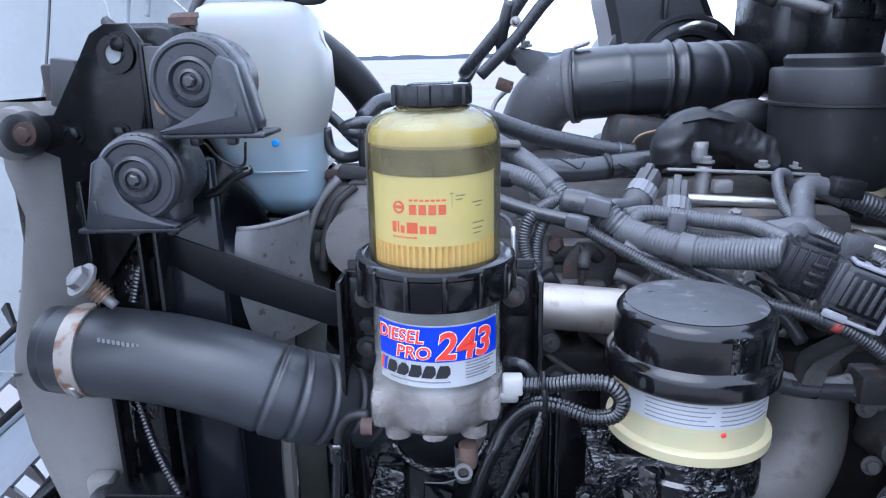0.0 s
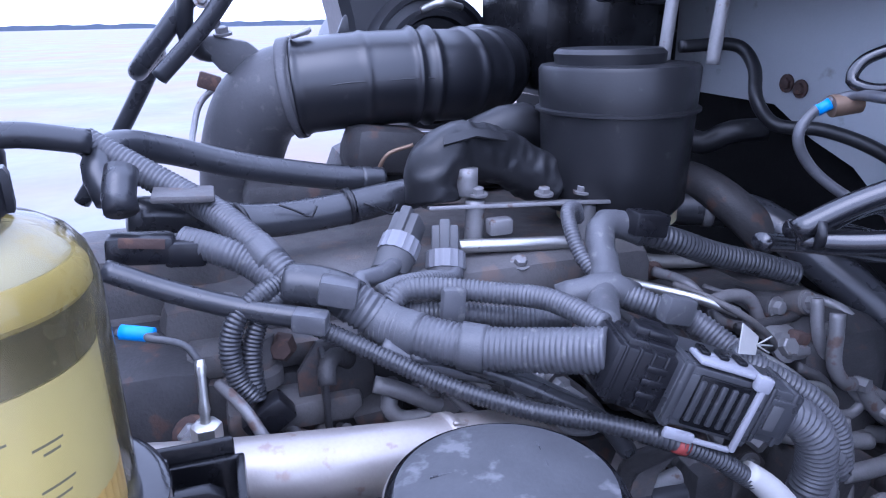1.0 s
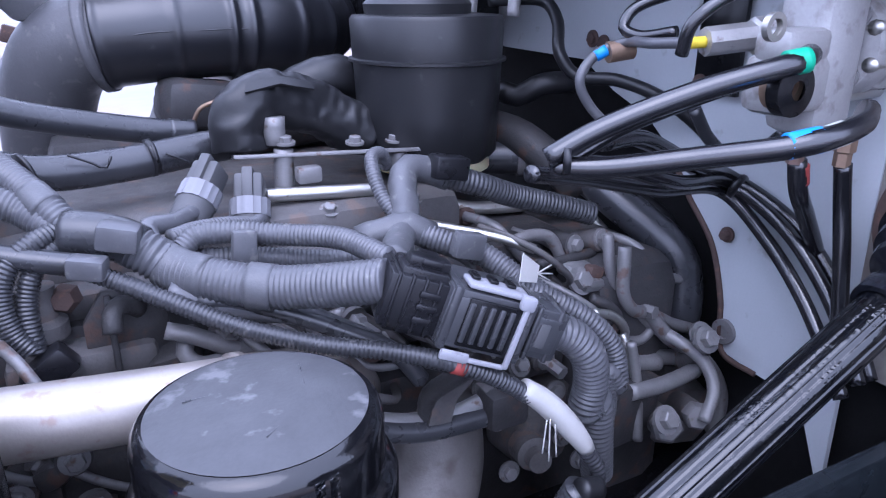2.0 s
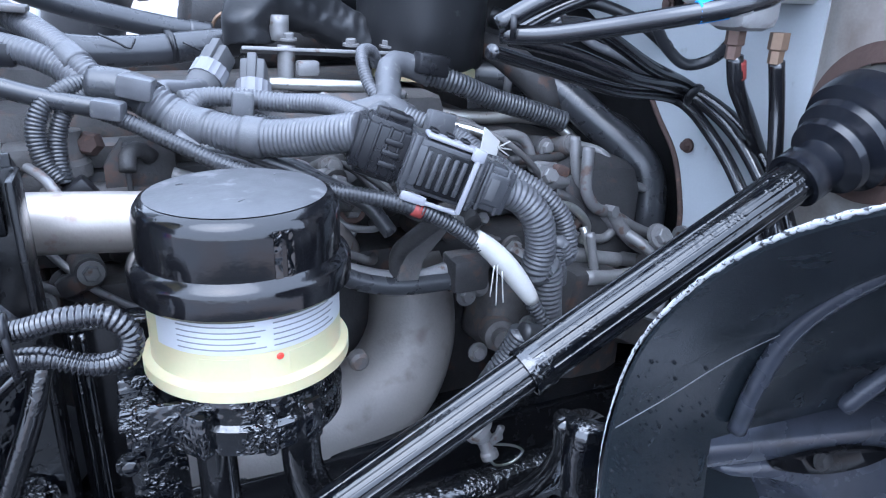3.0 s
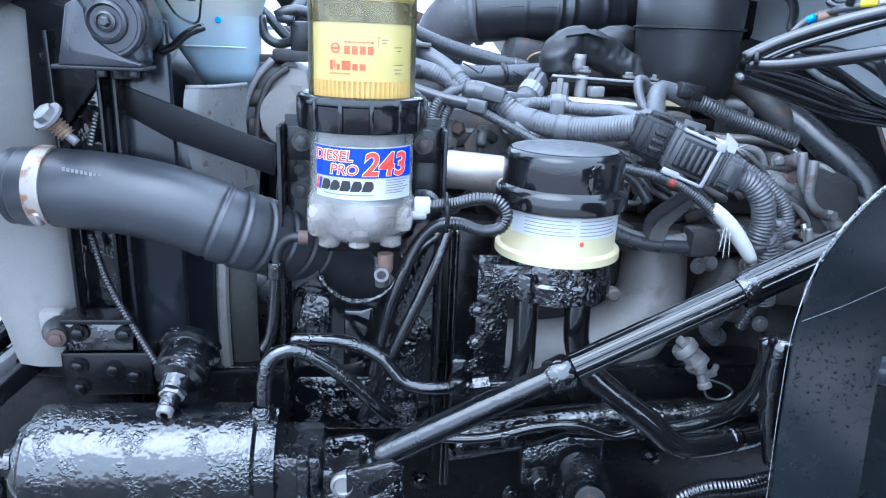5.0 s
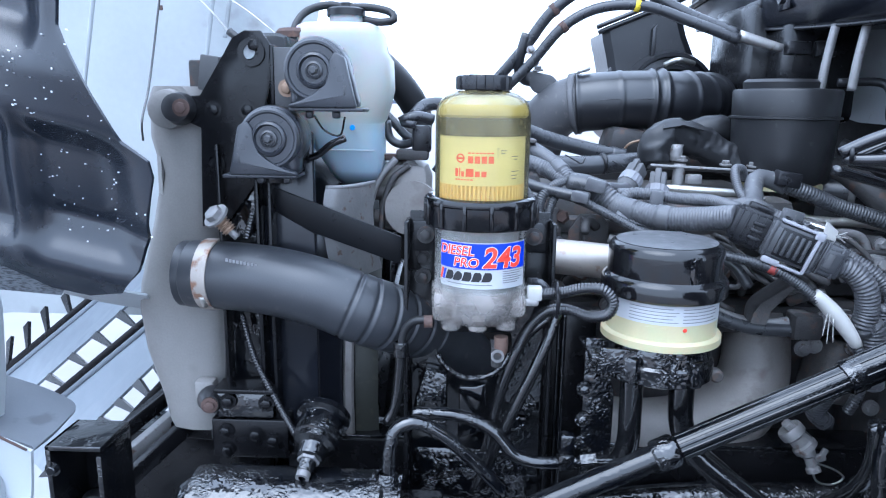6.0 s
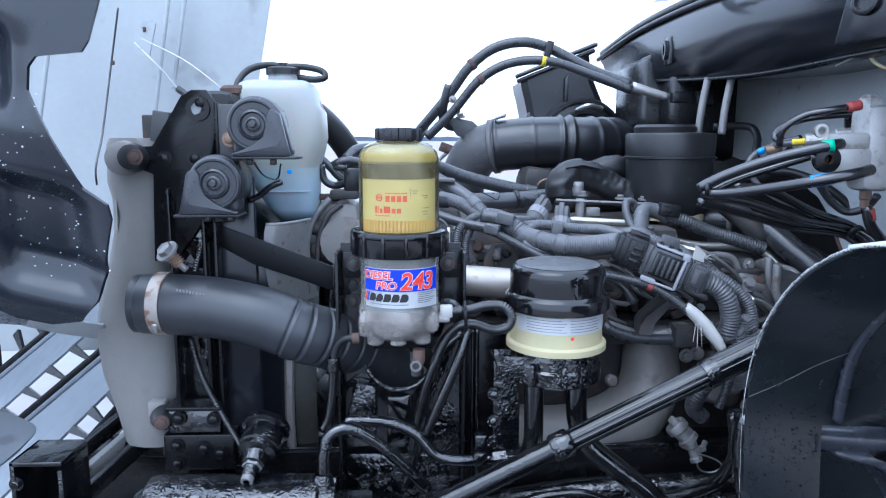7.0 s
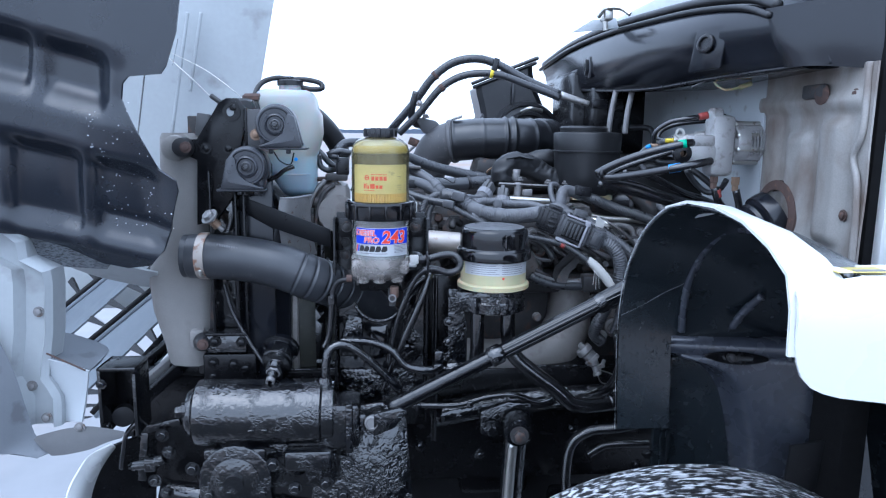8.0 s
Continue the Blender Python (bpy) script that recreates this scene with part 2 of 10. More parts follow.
def fluid_level(m, stops):
    """Grades a tank's colour by height, for fluid seen through its wall and painted shade: stops of (height, colour).
    """
    nt = m.node_tree
    co, sp, mr, cr = [nt.nodes.new("ShaderNode" + n) for n in ("TexCoord", "SeparateXYZ", "MapRange", "ValToRGB")]
    lo, hi = stops[0][0], stops[-1][0]
    mr.inputs["From Min"].default_value, mr.inputs["From Max"].default_value = lo, hi
    nt.links.new(co.outputs["Object"], sp.inputs[0])
    nt.links.new(sp.outputs["Z"], mr.inputs["Value"])
    nt.links.new(mr.outputs["Result"], cr.inputs["Fac"])
    el = cr.color_ramp.elements
    for i, (z, c) in enumerate(stops):
        e = el[i] if i < 2 else el.new((z - lo) / (hi - lo))
        e.position, e.color = (z - lo) / (hi - lo), (*c, 1)
    nt.links.new(cr.outputs["Color"], nt.nodes["Principled BSDF"].inputs["Base Color"])


fluid_level(TANK, [(1.45, (0.30, 0.37, 0.42)), (1.575, (0.33, 0.385, 0.40)), (1.60, (0.345, 0.355, 0.325)), (1.66, (0.365, 0.365, 0.33)), (1.72, (0.35, 0.36, 0.35)), (1.77, (0.36, 0.37, 0.375))])
# the lowest stops paint shade at the tank's foot, the others its fluid
fluid_level(COOLANT, [(1.475, (0.06, 0.07, 0.08)), (1.490, (0.14, 0.18, 0.21)), (1.505, (0.29, 0.38, 0.45)), (1.57, (0.33, 0.41, 0.46)), (1.592, (0.34, 0.375, 0.37))])

CREAM = material("cream_plastic", (0.47, 0.42, 0.255), 0.38, vary=0.10, scale=12, bump=0.05, sss=0.2, spots=(0.50, 0.44, 0.22), spot_level=0.6, spot_scale=14)
SILVER_LABEL = material("silver_label", (0.52, 0.53, 0.55), 0.42, 0.25, vary=0.12, bump=0.03)
GREY_PRINT = material("grey_print", (0.20, 0.20, 0.21), 0.6, bump=0)
YELLOW_PAPER = material("yellow_paper", (0.68, 0.62, 0.36), 0.6, vary=0.06, bump=0.05)
PLEATS = material("filter_pleats", (0.80, 0.58, 0.24), 0.7, vary=0.2, bump=0.1)
RED_PRINT = material("red_print", (0.72, 0.05, 0.03), 0.5, vary=0.05, bump=0)
BLUE_PRINT = material("blue_print", (0.012, 0.04, 0.55), 0.35, vary=0.05, bump=0)
WHITE_PRINT = material("white_print", (0.85, 0.86, 0.88), 0.35, vary=0.03, bump=0)
BLACK_PRINT = material("black_print", (0.02, 0.02, 0.022), 0.4, vary=0.03, bump=0)
FUEL_DARK = material("dark_fuel_band", (0.032, 0.028, 0.018), 0.25, vary=0.4, scale=30, bump=0.05)
CASTING = material("pale_casting", (0.20, 0.187, 0.177), 0.5, 0.2, vary=0.3, scale=14, bump=0.4, spots=(0.12, 0.10, 0.09), spot_level=0.56, spot_scale=24, spot_soft=0.2)
FUEL_AMBER = material("amber_fuel", (0.36, 0.30, 0.11), 0.3, vary=0.15, bump=0.03)
DOME = material("amber_stained_dome", (0.32, 0.315, 0.29), 0.3, vary=0.2, scale=18, bump=0.06, spots=(0.36, 0.295, 0.14), spot_level=0.55, spot_scale=22, spot_soft=0.12)
ELBOW = material("grey_elbow_plastic", (0.088, 0.087, 0.091), 0.5, vary=0.3, scale=20, bump=0.25, fine=250, spec=0.5, spots=(0.125, 0.12, 0.12), spot_level=0.6)
LOCK_RING = material("grey_lock_ring", (0.19, 0.19, 0.205), 0.45, vary=0.2, bump=0.10)
LID_BLACK = material("glossy_black_lid", (0.005, 0.005, 0.006), 0.10, vary=0.3, bump=0.10, scale=50, spec=0.6, ior=1.5, rough_vary=0.05, spots=(0.014, 0.014, 0.015), spot_level=0.62, spot_scale=30)
CHARGE_RUBBER = material("charge_hose_rubber", (0.030, 0.032, 0.037), 0.40, vary=0.25, scale=18, bump=0.10, fine=350, spec=0.7, spots=(0.05, 0.05, 0.053), spot_level=0.64)
SHAFT = oily("oily_shaft_paint", gloss=0.5, wet=0.04, dull=0.10, ragged=0.16, grit=240.0, patch=60.0, swell=0.3)
OLIVE = material("olive_grey_paint", (0.032, 0.033, 0.027), 0.5, vary=0.3, bump=0.1, spots=(0.05, 0.046, 0.036), spot_level=0.58)
# near-black that paints the shade of the opening behind the engine
VOID_BLACK = material("painted_void_shade", (0.006, 0.006, 0.0065), 0.9, vary=0.4, bump=0.3, spec=0.2)
NOSE_LINER = material("nose_liner_plastic", (0.012, 0.015, 0.022), 0.24, vary=0.2, bump=0.06, scale=10, spec=0.6, ior=1.5, spots=(0.07, 0.072, 0.078), spot_scale=190, spot_level=0.76)
# darker copy of the fender plastic: shade put into the base colour
EDGE_GREY = material("painted_shade_plastic", (0.13, 0.14, 0.155), 0.45, vary=0.2, scale=10, bump=0.08, spots=(0.09, 0.095, 0.105), spot_level=0.6, spot_scale=14)
FROSTED = clear_plastic("frosted_clear_plastic", (0.86, 0.83, 0.80), 0.16, 0.34, (0.56, 0.52, 0.49))
# liner plastic made lighter: the sky's reflection is put into its colour
PANEL = material("liner_panel_painted_sheen", (0.042, 0.046, 0.060), 0.27, vary=0.3, scale=16, bump=0.08, spec=1.0, spots=(0.027, 0.029, 0.035), spot_level=0.55, spot_scale=40, spot_soft=0.2)
PIPE_GREY = material("dull_grey_pipe", (0.17, 0.165, 0.165), 0.42, 0.2, vary=0.4, scale=35, bump=0.25, spots=(0.12, 0.085, 0.07), spot_level=0.58, spot_scale=50)
OILY_CAKED = oily("caked_oil", wet=0.03, dull=0.10, ragged=1.0, grit=210.0, patch=50.0, level=0.40, swell=0.5)
WATER_BEAD = material("water_bead", (0.016, 0.018, 0.021), 0.06, vary=0.3, spec=0.5, ior=1.33)
CLEAR_COVER = clear_plastic("clear_amber_cover", (0.98, 0.93, 0.68), 0.10, 0.13, (0.62, 0.53, 0.26))
CLEAR_BOWL = clear_plastic("clear_milky_bowl", (0.93, 0.93, 0.92), 0.14, 0.20)
MILKY = material("milky_clear_plastic", (0.21, 0.205, 0.20), 0.2, vary=0.18, scale=25, bump=0.10, sss=0.4, spec=0.8, spots=(0.26, 0.255, 0.25), spot_level=0.6, spot_scale=22)
CAC_TANK = material("beige_cast_tank", (0.215, 0.205, 0.195), 0.65, vary=0.35, scale=9, bump=0.35, spots=(0.20, 0.19, 0.18), spot_level=0.58, spot_scale=18, spot_soft=0.15)
CHROME = material("bright_grille_plastic", (0.165, 0.185, 0.21), 0.4, 0.1, vary=0.18, scale=12, bump=0.05)
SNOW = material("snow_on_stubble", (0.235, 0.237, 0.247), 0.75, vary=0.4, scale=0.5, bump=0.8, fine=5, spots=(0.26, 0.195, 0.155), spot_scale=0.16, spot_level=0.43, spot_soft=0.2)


def darken_unseen_ground(m, x, y, reach):
    """Paints the unseen snow dark round a place, with a ragged edge, to darken reflections."""
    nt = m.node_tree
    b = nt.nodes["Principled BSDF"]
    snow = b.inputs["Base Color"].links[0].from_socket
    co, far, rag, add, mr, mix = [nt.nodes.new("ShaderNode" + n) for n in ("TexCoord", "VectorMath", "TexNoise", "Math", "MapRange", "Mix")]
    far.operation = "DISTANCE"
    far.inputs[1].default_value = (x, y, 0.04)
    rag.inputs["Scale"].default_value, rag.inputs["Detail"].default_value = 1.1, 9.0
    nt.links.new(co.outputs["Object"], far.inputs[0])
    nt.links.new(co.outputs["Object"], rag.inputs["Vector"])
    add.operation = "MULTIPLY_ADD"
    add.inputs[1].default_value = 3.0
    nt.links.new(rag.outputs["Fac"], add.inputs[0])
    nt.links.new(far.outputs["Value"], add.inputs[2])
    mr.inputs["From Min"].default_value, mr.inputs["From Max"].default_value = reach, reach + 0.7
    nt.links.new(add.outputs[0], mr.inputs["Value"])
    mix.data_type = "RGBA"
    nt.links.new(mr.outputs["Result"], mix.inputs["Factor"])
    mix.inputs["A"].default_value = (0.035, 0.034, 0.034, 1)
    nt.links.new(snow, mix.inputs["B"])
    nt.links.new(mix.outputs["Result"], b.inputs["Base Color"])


# added dark patch out of view, placed for what the oily parts reflect
darken_unseen_ground(SNOW, -0.2, -1.8, 3.5)
TYRE = material("tyre_rubber", (0.012, 0.012, 0.013), 0.42, vary=0.4, bump=0.5, fine=160, spots=(0.50, 0.51, 0.53), spot_scale=150, spot_level=0.49, spot_soft=0.12, stretch=(0.25, 1.0, 1.0))
# aerial haze is put into the trees' bluish colour
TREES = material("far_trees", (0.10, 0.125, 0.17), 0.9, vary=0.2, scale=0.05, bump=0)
YELLOW = material("yellow_tape", (0.75, 0.58, 0.03), 0.5, bump=0.02)
GREEN = material("green_tape", (0.02, 0.36, 0.20), 0.5, bump=0.02)
BLUE = material("blue_tape", (0.03, 0.26, 0.72), 0.5, bump=0.02)
RED = material("red_tape", (0.26, 0.045, 0.038), 0.5, bump=0.02)
ORANGE = material("orange_band", (0.48, 0.20, 0.06), 0.5, bump=0.1)


def link(name, bm, mat, sharp=40):
    for f in bm.faces:
        f.smooth = True
    for e in bm.edges:
        if len(e.link_faces) == 2 and e.calc_face_angle(0) > radians(sharp):
            e.smooth = False
    me = bpy.data.meshes.new(name)
    bm.to_mesh(me)
    bm.free()
    me.materials.append(mat)
    return new(name, me)


def thing(name, label, category, at=(0, 0, 0), group="", kind=""):
    ob = new(name)
    ob.location = at
    ob.empty_display_size = 0.02
    return tagged(ob, label, category, group, kind)


def part(name, bm, mat, parent, label="", sharp=40):
    """One mesh, built in world places, under a thing (an Empty) or under another part."""
    ob = link(name, bm, mat, sharp)
    ob.parent = parent
    if parent.type == "EMPTY":
        ob.matrix_parent_inverse = Matrix.Translation(-parent.location)
    return tagged(ob, label)


def solid(name, bm, mat, label, category, group="", kind="", sharp=40):
    return tagged(link(name, bm, mat, sharp), label, category, group, kind)


def join(*bms):
    out = bms[0]
    for b in bms[1:]:
        me = bpy.data.meshes.new("tmp")
        b.to_mesh(me)
        b.free()
        out.from_mesh(me)
        bpy.data.meshes.remove(me)
    return out


def basis(axis):
    a = Vector(axis).normalized()
    u = a.orthogonal().normalized() if abs(a.z) < 0.95 else Vector((1, 0, 0))
    u = (u - a * u.dot(a)).normalized()
    return u, a.cross(u), a


def turned(center, axis):
    """Local x, y, z to world: z along the axis."""
    u, v, a = basis(axis)
    m = Matrix((u, v, a)).transposed().to_4x4()
    return Matrix.Translation(center) @ m


def lathe(profile, center=(0, 0, 0), axis=(0, 0, 1), seg=40, ripple=None):
    """A turned body from (radius, height) pairs; ripple(angle, i) scales a radius."""
    bm = bmesh.new()
    m = turned(center, axis)
    rings = []
    for i, (r, h) in enumerate(profile):
        if r < 1e-5:
            rings.append([bm.verts.new(m @ Vector((0, 0, h)))])
            continue
        ring = []
        for k in range(seg):
            a = 2 * math.pi * k / seg
            q = r * (ripple(a, i) if ripple else 1)
            ring.append(bm.verts.new(m @ Vector((q * math.cos(a), q * math.sin(a), h))))
        rings.append(ring)
    for p, q in zip(rings, rings[1:]):
        for k in range(seg):
            n = (k + 1) % seg
            if len(p) == 1 and len(q) == 1:
                continue
            if len(p) == 1:
                bm.faces.new((p[0], q[k], q[n]))
            elif len(q) == 1:
                bm.faces.new((p[k], p[n], q[0]))
            else:
                bm.faces.new((p[k], p[n], q[n], q[k]))
    bmesh.ops.recalc_face_normals(bm, faces=bm.faces)
    return bm


def smooth_path(pts, step):
    """Catmull-Rom through pts, sampled about every step metres."""
    pts = [Vector(p) for p in pts]
    if len(pts) == 2:
        n = max(2, int((pts[1] - pts[0]).length / step))
        return [pts[0].lerp(pts[1], i / n) for i in range(n + 1)]
    ext = [2 * pts[0] - pts[1], *pts, 2 * pts[-1] - pts[-2]]
    fine = []
    for a, b, c, d in zip(ext, ext[1:], ext[2:], ext[3:]):
        ta, tb = (b - a).length ** 0.5 + 1e-6, (c - b).length ** 0.5 + 1e-6
        tc = (d - c).length ** 0.5 + 1e-6
        m1 = ((b - a) / ta - (c - a) / (ta + tb) + (c - b) / tb) * tb
        m2 = ((c - b) / tb - (d - b) / (tb + tc) + (d - c) / tc) * tb
        for i in range(24):
            s = i / 24
            fine.append((2 * s**3 - 3 * s**2 + 1) * b + (s**3 - 2 * s**2 + s) * m1 + (-2 * s**3 + 3 * s**2) * c + (s**3 - s**2) * m2)
    fine.append(pts[-1])
    lens = [0]
    for a, b in zip(fine, fine[1:]):
        lens.append(lens[-1] + (b - a).length)
    n = max(3, int(lens[-1] / step))
    out, j = [], 0
    for i in range(n + 1):
        s = lens[-1] * i / n
        while j < len(fine) - 2 and lens[j + 1] < s:
            j += 1
        d = lens[j + 1] - lens[j]
        out.append(fine[j].lerp(fine[j + 1], (s - lens[j]) / d if d > 1e-9 else 0))
    return out


def sweep(path, radii, seg=10, flat=1.0):
    bm = bmesh.new()
    rings, u = [], None
    for i, p in enumerate(path):
        d = (path[min(i + 1, len(path) - 1)] - path[max(i - 1, 0)]).normalized()
        if u is None:
            u = d.orthogonal().normalized()
        u = (u - d * u.dot(d)).normalized()
        v = d.cross(u)
        r = radii[i]
        rings.append([bm.verts.new(p + u * (r * math.cos(2 * math.pi * k / seg)) + v * (r * flat * math.sin(2 * math.pi * k / seg))) for k in range(seg)])
    for a, b in zip(rings, rings[1:]):
        for k in range(seg):
            bm.faces.new((a[k], a[(k + 1) % seg], b[(k + 1) % seg], b[k]))
    bm.faces.new(rings[0][::-1])
    bm.faces.new(rings[-1])
    return bm


def tube(pts, r, seg=10, step=None, taper=None):
    """A smooth hose, cable or pipe through pts; taper(s) scales the radius along it."""
    path = smooth_path(pts, step or max(0.006, r * 0.8))
    n = len(path) - 1
    return sweep(path, [r * (taper(i / n) if taper else 1) for i in range(n + 1)], seg)


def corrugated(pts, r, pitch=0.0045, depth=0.0016, seg=12):
    """A ribbed conduit through pts."""
    path = smooth_path(pts, pitch / 4)
    return sweep(path, [r if i % 4 in (0, 1) else r - depth for i in range(len(path))], seg)


def rbox(center, size, bevel=0.002, turn=(0, 0, 0), segments=2):
    bm = bmesh.new()
    bmesh.ops.create_cube(bm, size=1)
    bmesh.ops.scale(bm, vec=size, verts=bm.verts)
    if bevel:
        bmesh.ops.bevel(bm, geom=bm.edges[:], offset=min(bevel, min(size) * 0.45), segments=segments, affect="EDGES", profile=0.5)
    bm.transform(pose(*center, *turn))
    return bm


def beam(a, b, width, depth, bevel=0.002, up=(0, 0, 1)):
    """A rectangular bar from a to b."""
    a, b = Vector(a), Vector(b)
    d = (b - a).normalized()
    s = d.cross(Vector(up)).normalized()
    t = s.cross(d)
    bm = bmesh.new()
    bmesh.ops.create_cube(bm, size=1)
    bmesh.ops.scale(bm, vec=(width, depth, (b - a).length), verts=bm.verts)
    if bevel:
        bmesh.ops.bevel(bm, geom=bm.edges[:], offset=min(bevel, width * 0.45, depth * 0.45), segments=2, affect="EDGES", profile=0.5)
    m = Matrix((s, t, d)).transposed().to_4x4()
    bm.transform(Matrix.Translation((a + b) / 2) @ m)
    return bm


def slab(outline, m, thick, bevel=0.0015):
    """A plate: a flat outline in local x, y, thick along local z (centred), placed by m."""
    bm = bmesh.new()
    lo = [bm.verts.new((x, y, -thick / 2)) for x, y in outline]
    hi = [bm.verts.new((x, y, thick / 2)) for x, y in outline]
    n = len(outline)
    bm.faces.new(lo[::-1])
    bm.faces.new(hi)
    for k in range(n):
        bm.faces.new((lo[k], lo[(k + 1) % n], hi[(k + 1) % n], hi[k]))
    bmesh.ops.recalc_face_normals(bm, faces=bm.faces)
    if bevel:
        bmesh.ops.bevel(bm, geom=bm.edges[:], offset=bevel, segments=2, affect="EDGES", profile=0.5)
    bm.transform(m)
    return bm


def upright(x, y, z, turn=0):
    """The pose of a plate whose local x runs to the world's x and local y up; its face looks to -y."""
    return pose(x, y, z, 90, 0, turn)


def bolt(center, axis=(0, -1, 0), r=0.007, h=0.006):
    """A hexagon head on a washer."""
    m = turned(center, axis)
    bm = lathe([(0, 0), (r * 1.5, 0), (r * 1.5, h * 0.3), (0, h * 0.3)], center, axis, 16)
    hexa = bmesh.new()
    pts = [(r * math.cos(math.pi * k / 3), r * math.sin(math.pi * k / 3)) for k in range(6)]
    lo = [hexa.verts.new(m @ Vector((x, y, h * 0.3))) for x, y in pts]
    hi = [hexa.verts.new(m @ Vector((x * 0.98, y * 0.98, h * 0.9))) for x, y in pts]
    top = [hexa.verts.new(m @ Vector((x * 0.82, y * 0.82, h))) for x, y in pts]
    for k in range(6):
        n = (k + 1) % 6
        hexa.faces.new((lo[k], lo[n], hi[n], hi[k]))
        hexa.faces.new((hi[k], hi[n], top[n], top[k]))
    hexa.faces.new(top)
    return join(bm, hexa)


def ring_band(pts, r, seg=20):
    """A short band round a hose, along pts."""
    return tube(pts, r, seg, step=0.004)


def loft(sections):
    """A skin through equal-length sections of points."""
    bm = bmesh.new()
    rows = [[bm.verts.new(p) for p in s] for s in sections]
    for a, b in zip(rows, rows[1:]):
        for k in range(len(a) - 1):
            bm.faces.new((a[k], a[k + 1], b[k + 1], b[k]))
    return bm


def fair(sections, n=4):
    """The same sections with soft curves drawn through them both ways."""
    def line(pts):
        pts = [Vector(p) for p in pts]
        out = []
        for i in range(len(pts) - 1):
            p0, p1, p2, p3 = pts[max(i - 1, 0)], pts[i], pts[i + 1], pts[min(i + 2, len(pts) - 1)]
            for k in range(n):
                s = k / n
                out.append(0.5 * (2 * p1 + (p2 - p0) * s + (2 * p0 - 5 * p1 + 4 * p2 - p3) * s ** 2 + (3 * p1 - p0 - 3 * p2 + p3) * s ** 3))
        return out + [pts[-1]]
    rows = [line(s) for s in sections]
    return [list(r) for r in zip(*[line(c) for c in zip(*rows)])]


def thicken(bm, d):
    bmesh.ops.recalc_face_normals(bm, faces=bm.faces)
    bmesh.ops.solidify(bm, geom=bm.faces[:], thickness=d)
    return bm


def wrapped(outline, cx, cy, r, depth=0.0012):
    """A thin flat shape bent round an upright cylinder at (cx, cy); outline in (arc metres from the front, z)."""
    bm = bmesh.new()
    vs = [bm.verts.new((x, 0, z)) for x, z in outline]
    bm.faces.new(vs)
    xs = [x for x, z in outline]
    n = max(2, int((max(xs) - min(xs)) / 0.004))
    for i in range(1, n):
        x = min(xs) + (max(xs) - min(xs)) * i / n
        bmesh.ops.bisect_plane(bm, geom=bm.verts[:] + bm.edges[:] + bm.faces[:], plane_co=(x, 0, 0), plane_no=(1, 0, 0))
    bmesh.ops.solidify(bm, geom=bm.faces[:], thickness=depth)
    for v in bm.verts:
        a, q = v.co.x / r, r - v.co.y
        v.co = Vector((cx + q * math.sin(a), cy - q * math.cos(a), v.co.z))
    bmesh.ops.recalc_face_normals(bm, faces=bm.faces)
    return bm


def bar_on(x0, x1, z0, z1, cx, cy, r, depth=0.0012):
    return wrapped([(x0, z0), (x1, z0), (x1, z1), (x0, z1)], cx, cy, r, depth)


def lettering(text, size, x, z, cx, cy, r, shear=0.0, depth=0.0008, bold=0.0, wide=1.0):
    """Built-in letters bent round an upright cylinder; x is the arc from the front, z the base line."""
    cu = bpy.data.curves.new("letters", "FONT")
    cu.body, cu.size, cu.extrude, cu.shear, cu.offset = text, size, depth / 2, shear, bold
    ob = bpy.data.objects.new("letters", cu)
    scene.collection.objects.link(ob)
    dg = bpy.context.evaluated_depsgraph_get()
    me = bpy.data.meshes.new_from_object(ob.evaluated_get(dg))
    bm = bmesh.new()
    bm.from_mesh(me)
    bpy.data.objects.remove(ob)
    bpy.data.curves.remove(cu)
    bpy.data.meshes.remove(me)
    for v in bm.verts:
        a, q = (v.co.x * wide + x) / r, r + depth / 2 + v.co.z
        v.co = Vector((cx + q * math.sin(a), cy - q * math.cos(a), z + v.co.y))
    return bm



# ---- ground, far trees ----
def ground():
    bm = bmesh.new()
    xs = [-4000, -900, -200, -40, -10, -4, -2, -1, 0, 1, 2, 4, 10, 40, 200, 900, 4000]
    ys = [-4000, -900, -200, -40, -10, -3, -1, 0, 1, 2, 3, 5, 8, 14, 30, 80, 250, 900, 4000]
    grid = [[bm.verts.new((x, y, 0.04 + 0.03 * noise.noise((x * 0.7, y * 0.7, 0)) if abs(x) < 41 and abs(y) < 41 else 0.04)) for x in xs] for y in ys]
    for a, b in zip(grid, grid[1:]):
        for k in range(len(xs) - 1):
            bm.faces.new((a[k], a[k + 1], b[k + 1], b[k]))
    solid("ground", bm, SNOW, "flat field under thin snow, with an added dark patch beside the truck", "ground", kind="structure")


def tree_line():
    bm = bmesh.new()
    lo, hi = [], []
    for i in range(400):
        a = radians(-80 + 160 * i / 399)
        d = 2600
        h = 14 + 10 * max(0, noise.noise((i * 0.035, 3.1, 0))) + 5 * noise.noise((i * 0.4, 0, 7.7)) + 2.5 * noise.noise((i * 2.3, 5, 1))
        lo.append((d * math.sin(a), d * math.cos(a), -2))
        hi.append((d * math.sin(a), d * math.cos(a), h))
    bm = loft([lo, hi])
    solid("backdrop", bm, TREES, "low line of distant winter trees, bluish haze in their colour", "trees", kind="structure")


ground()
tree_line()


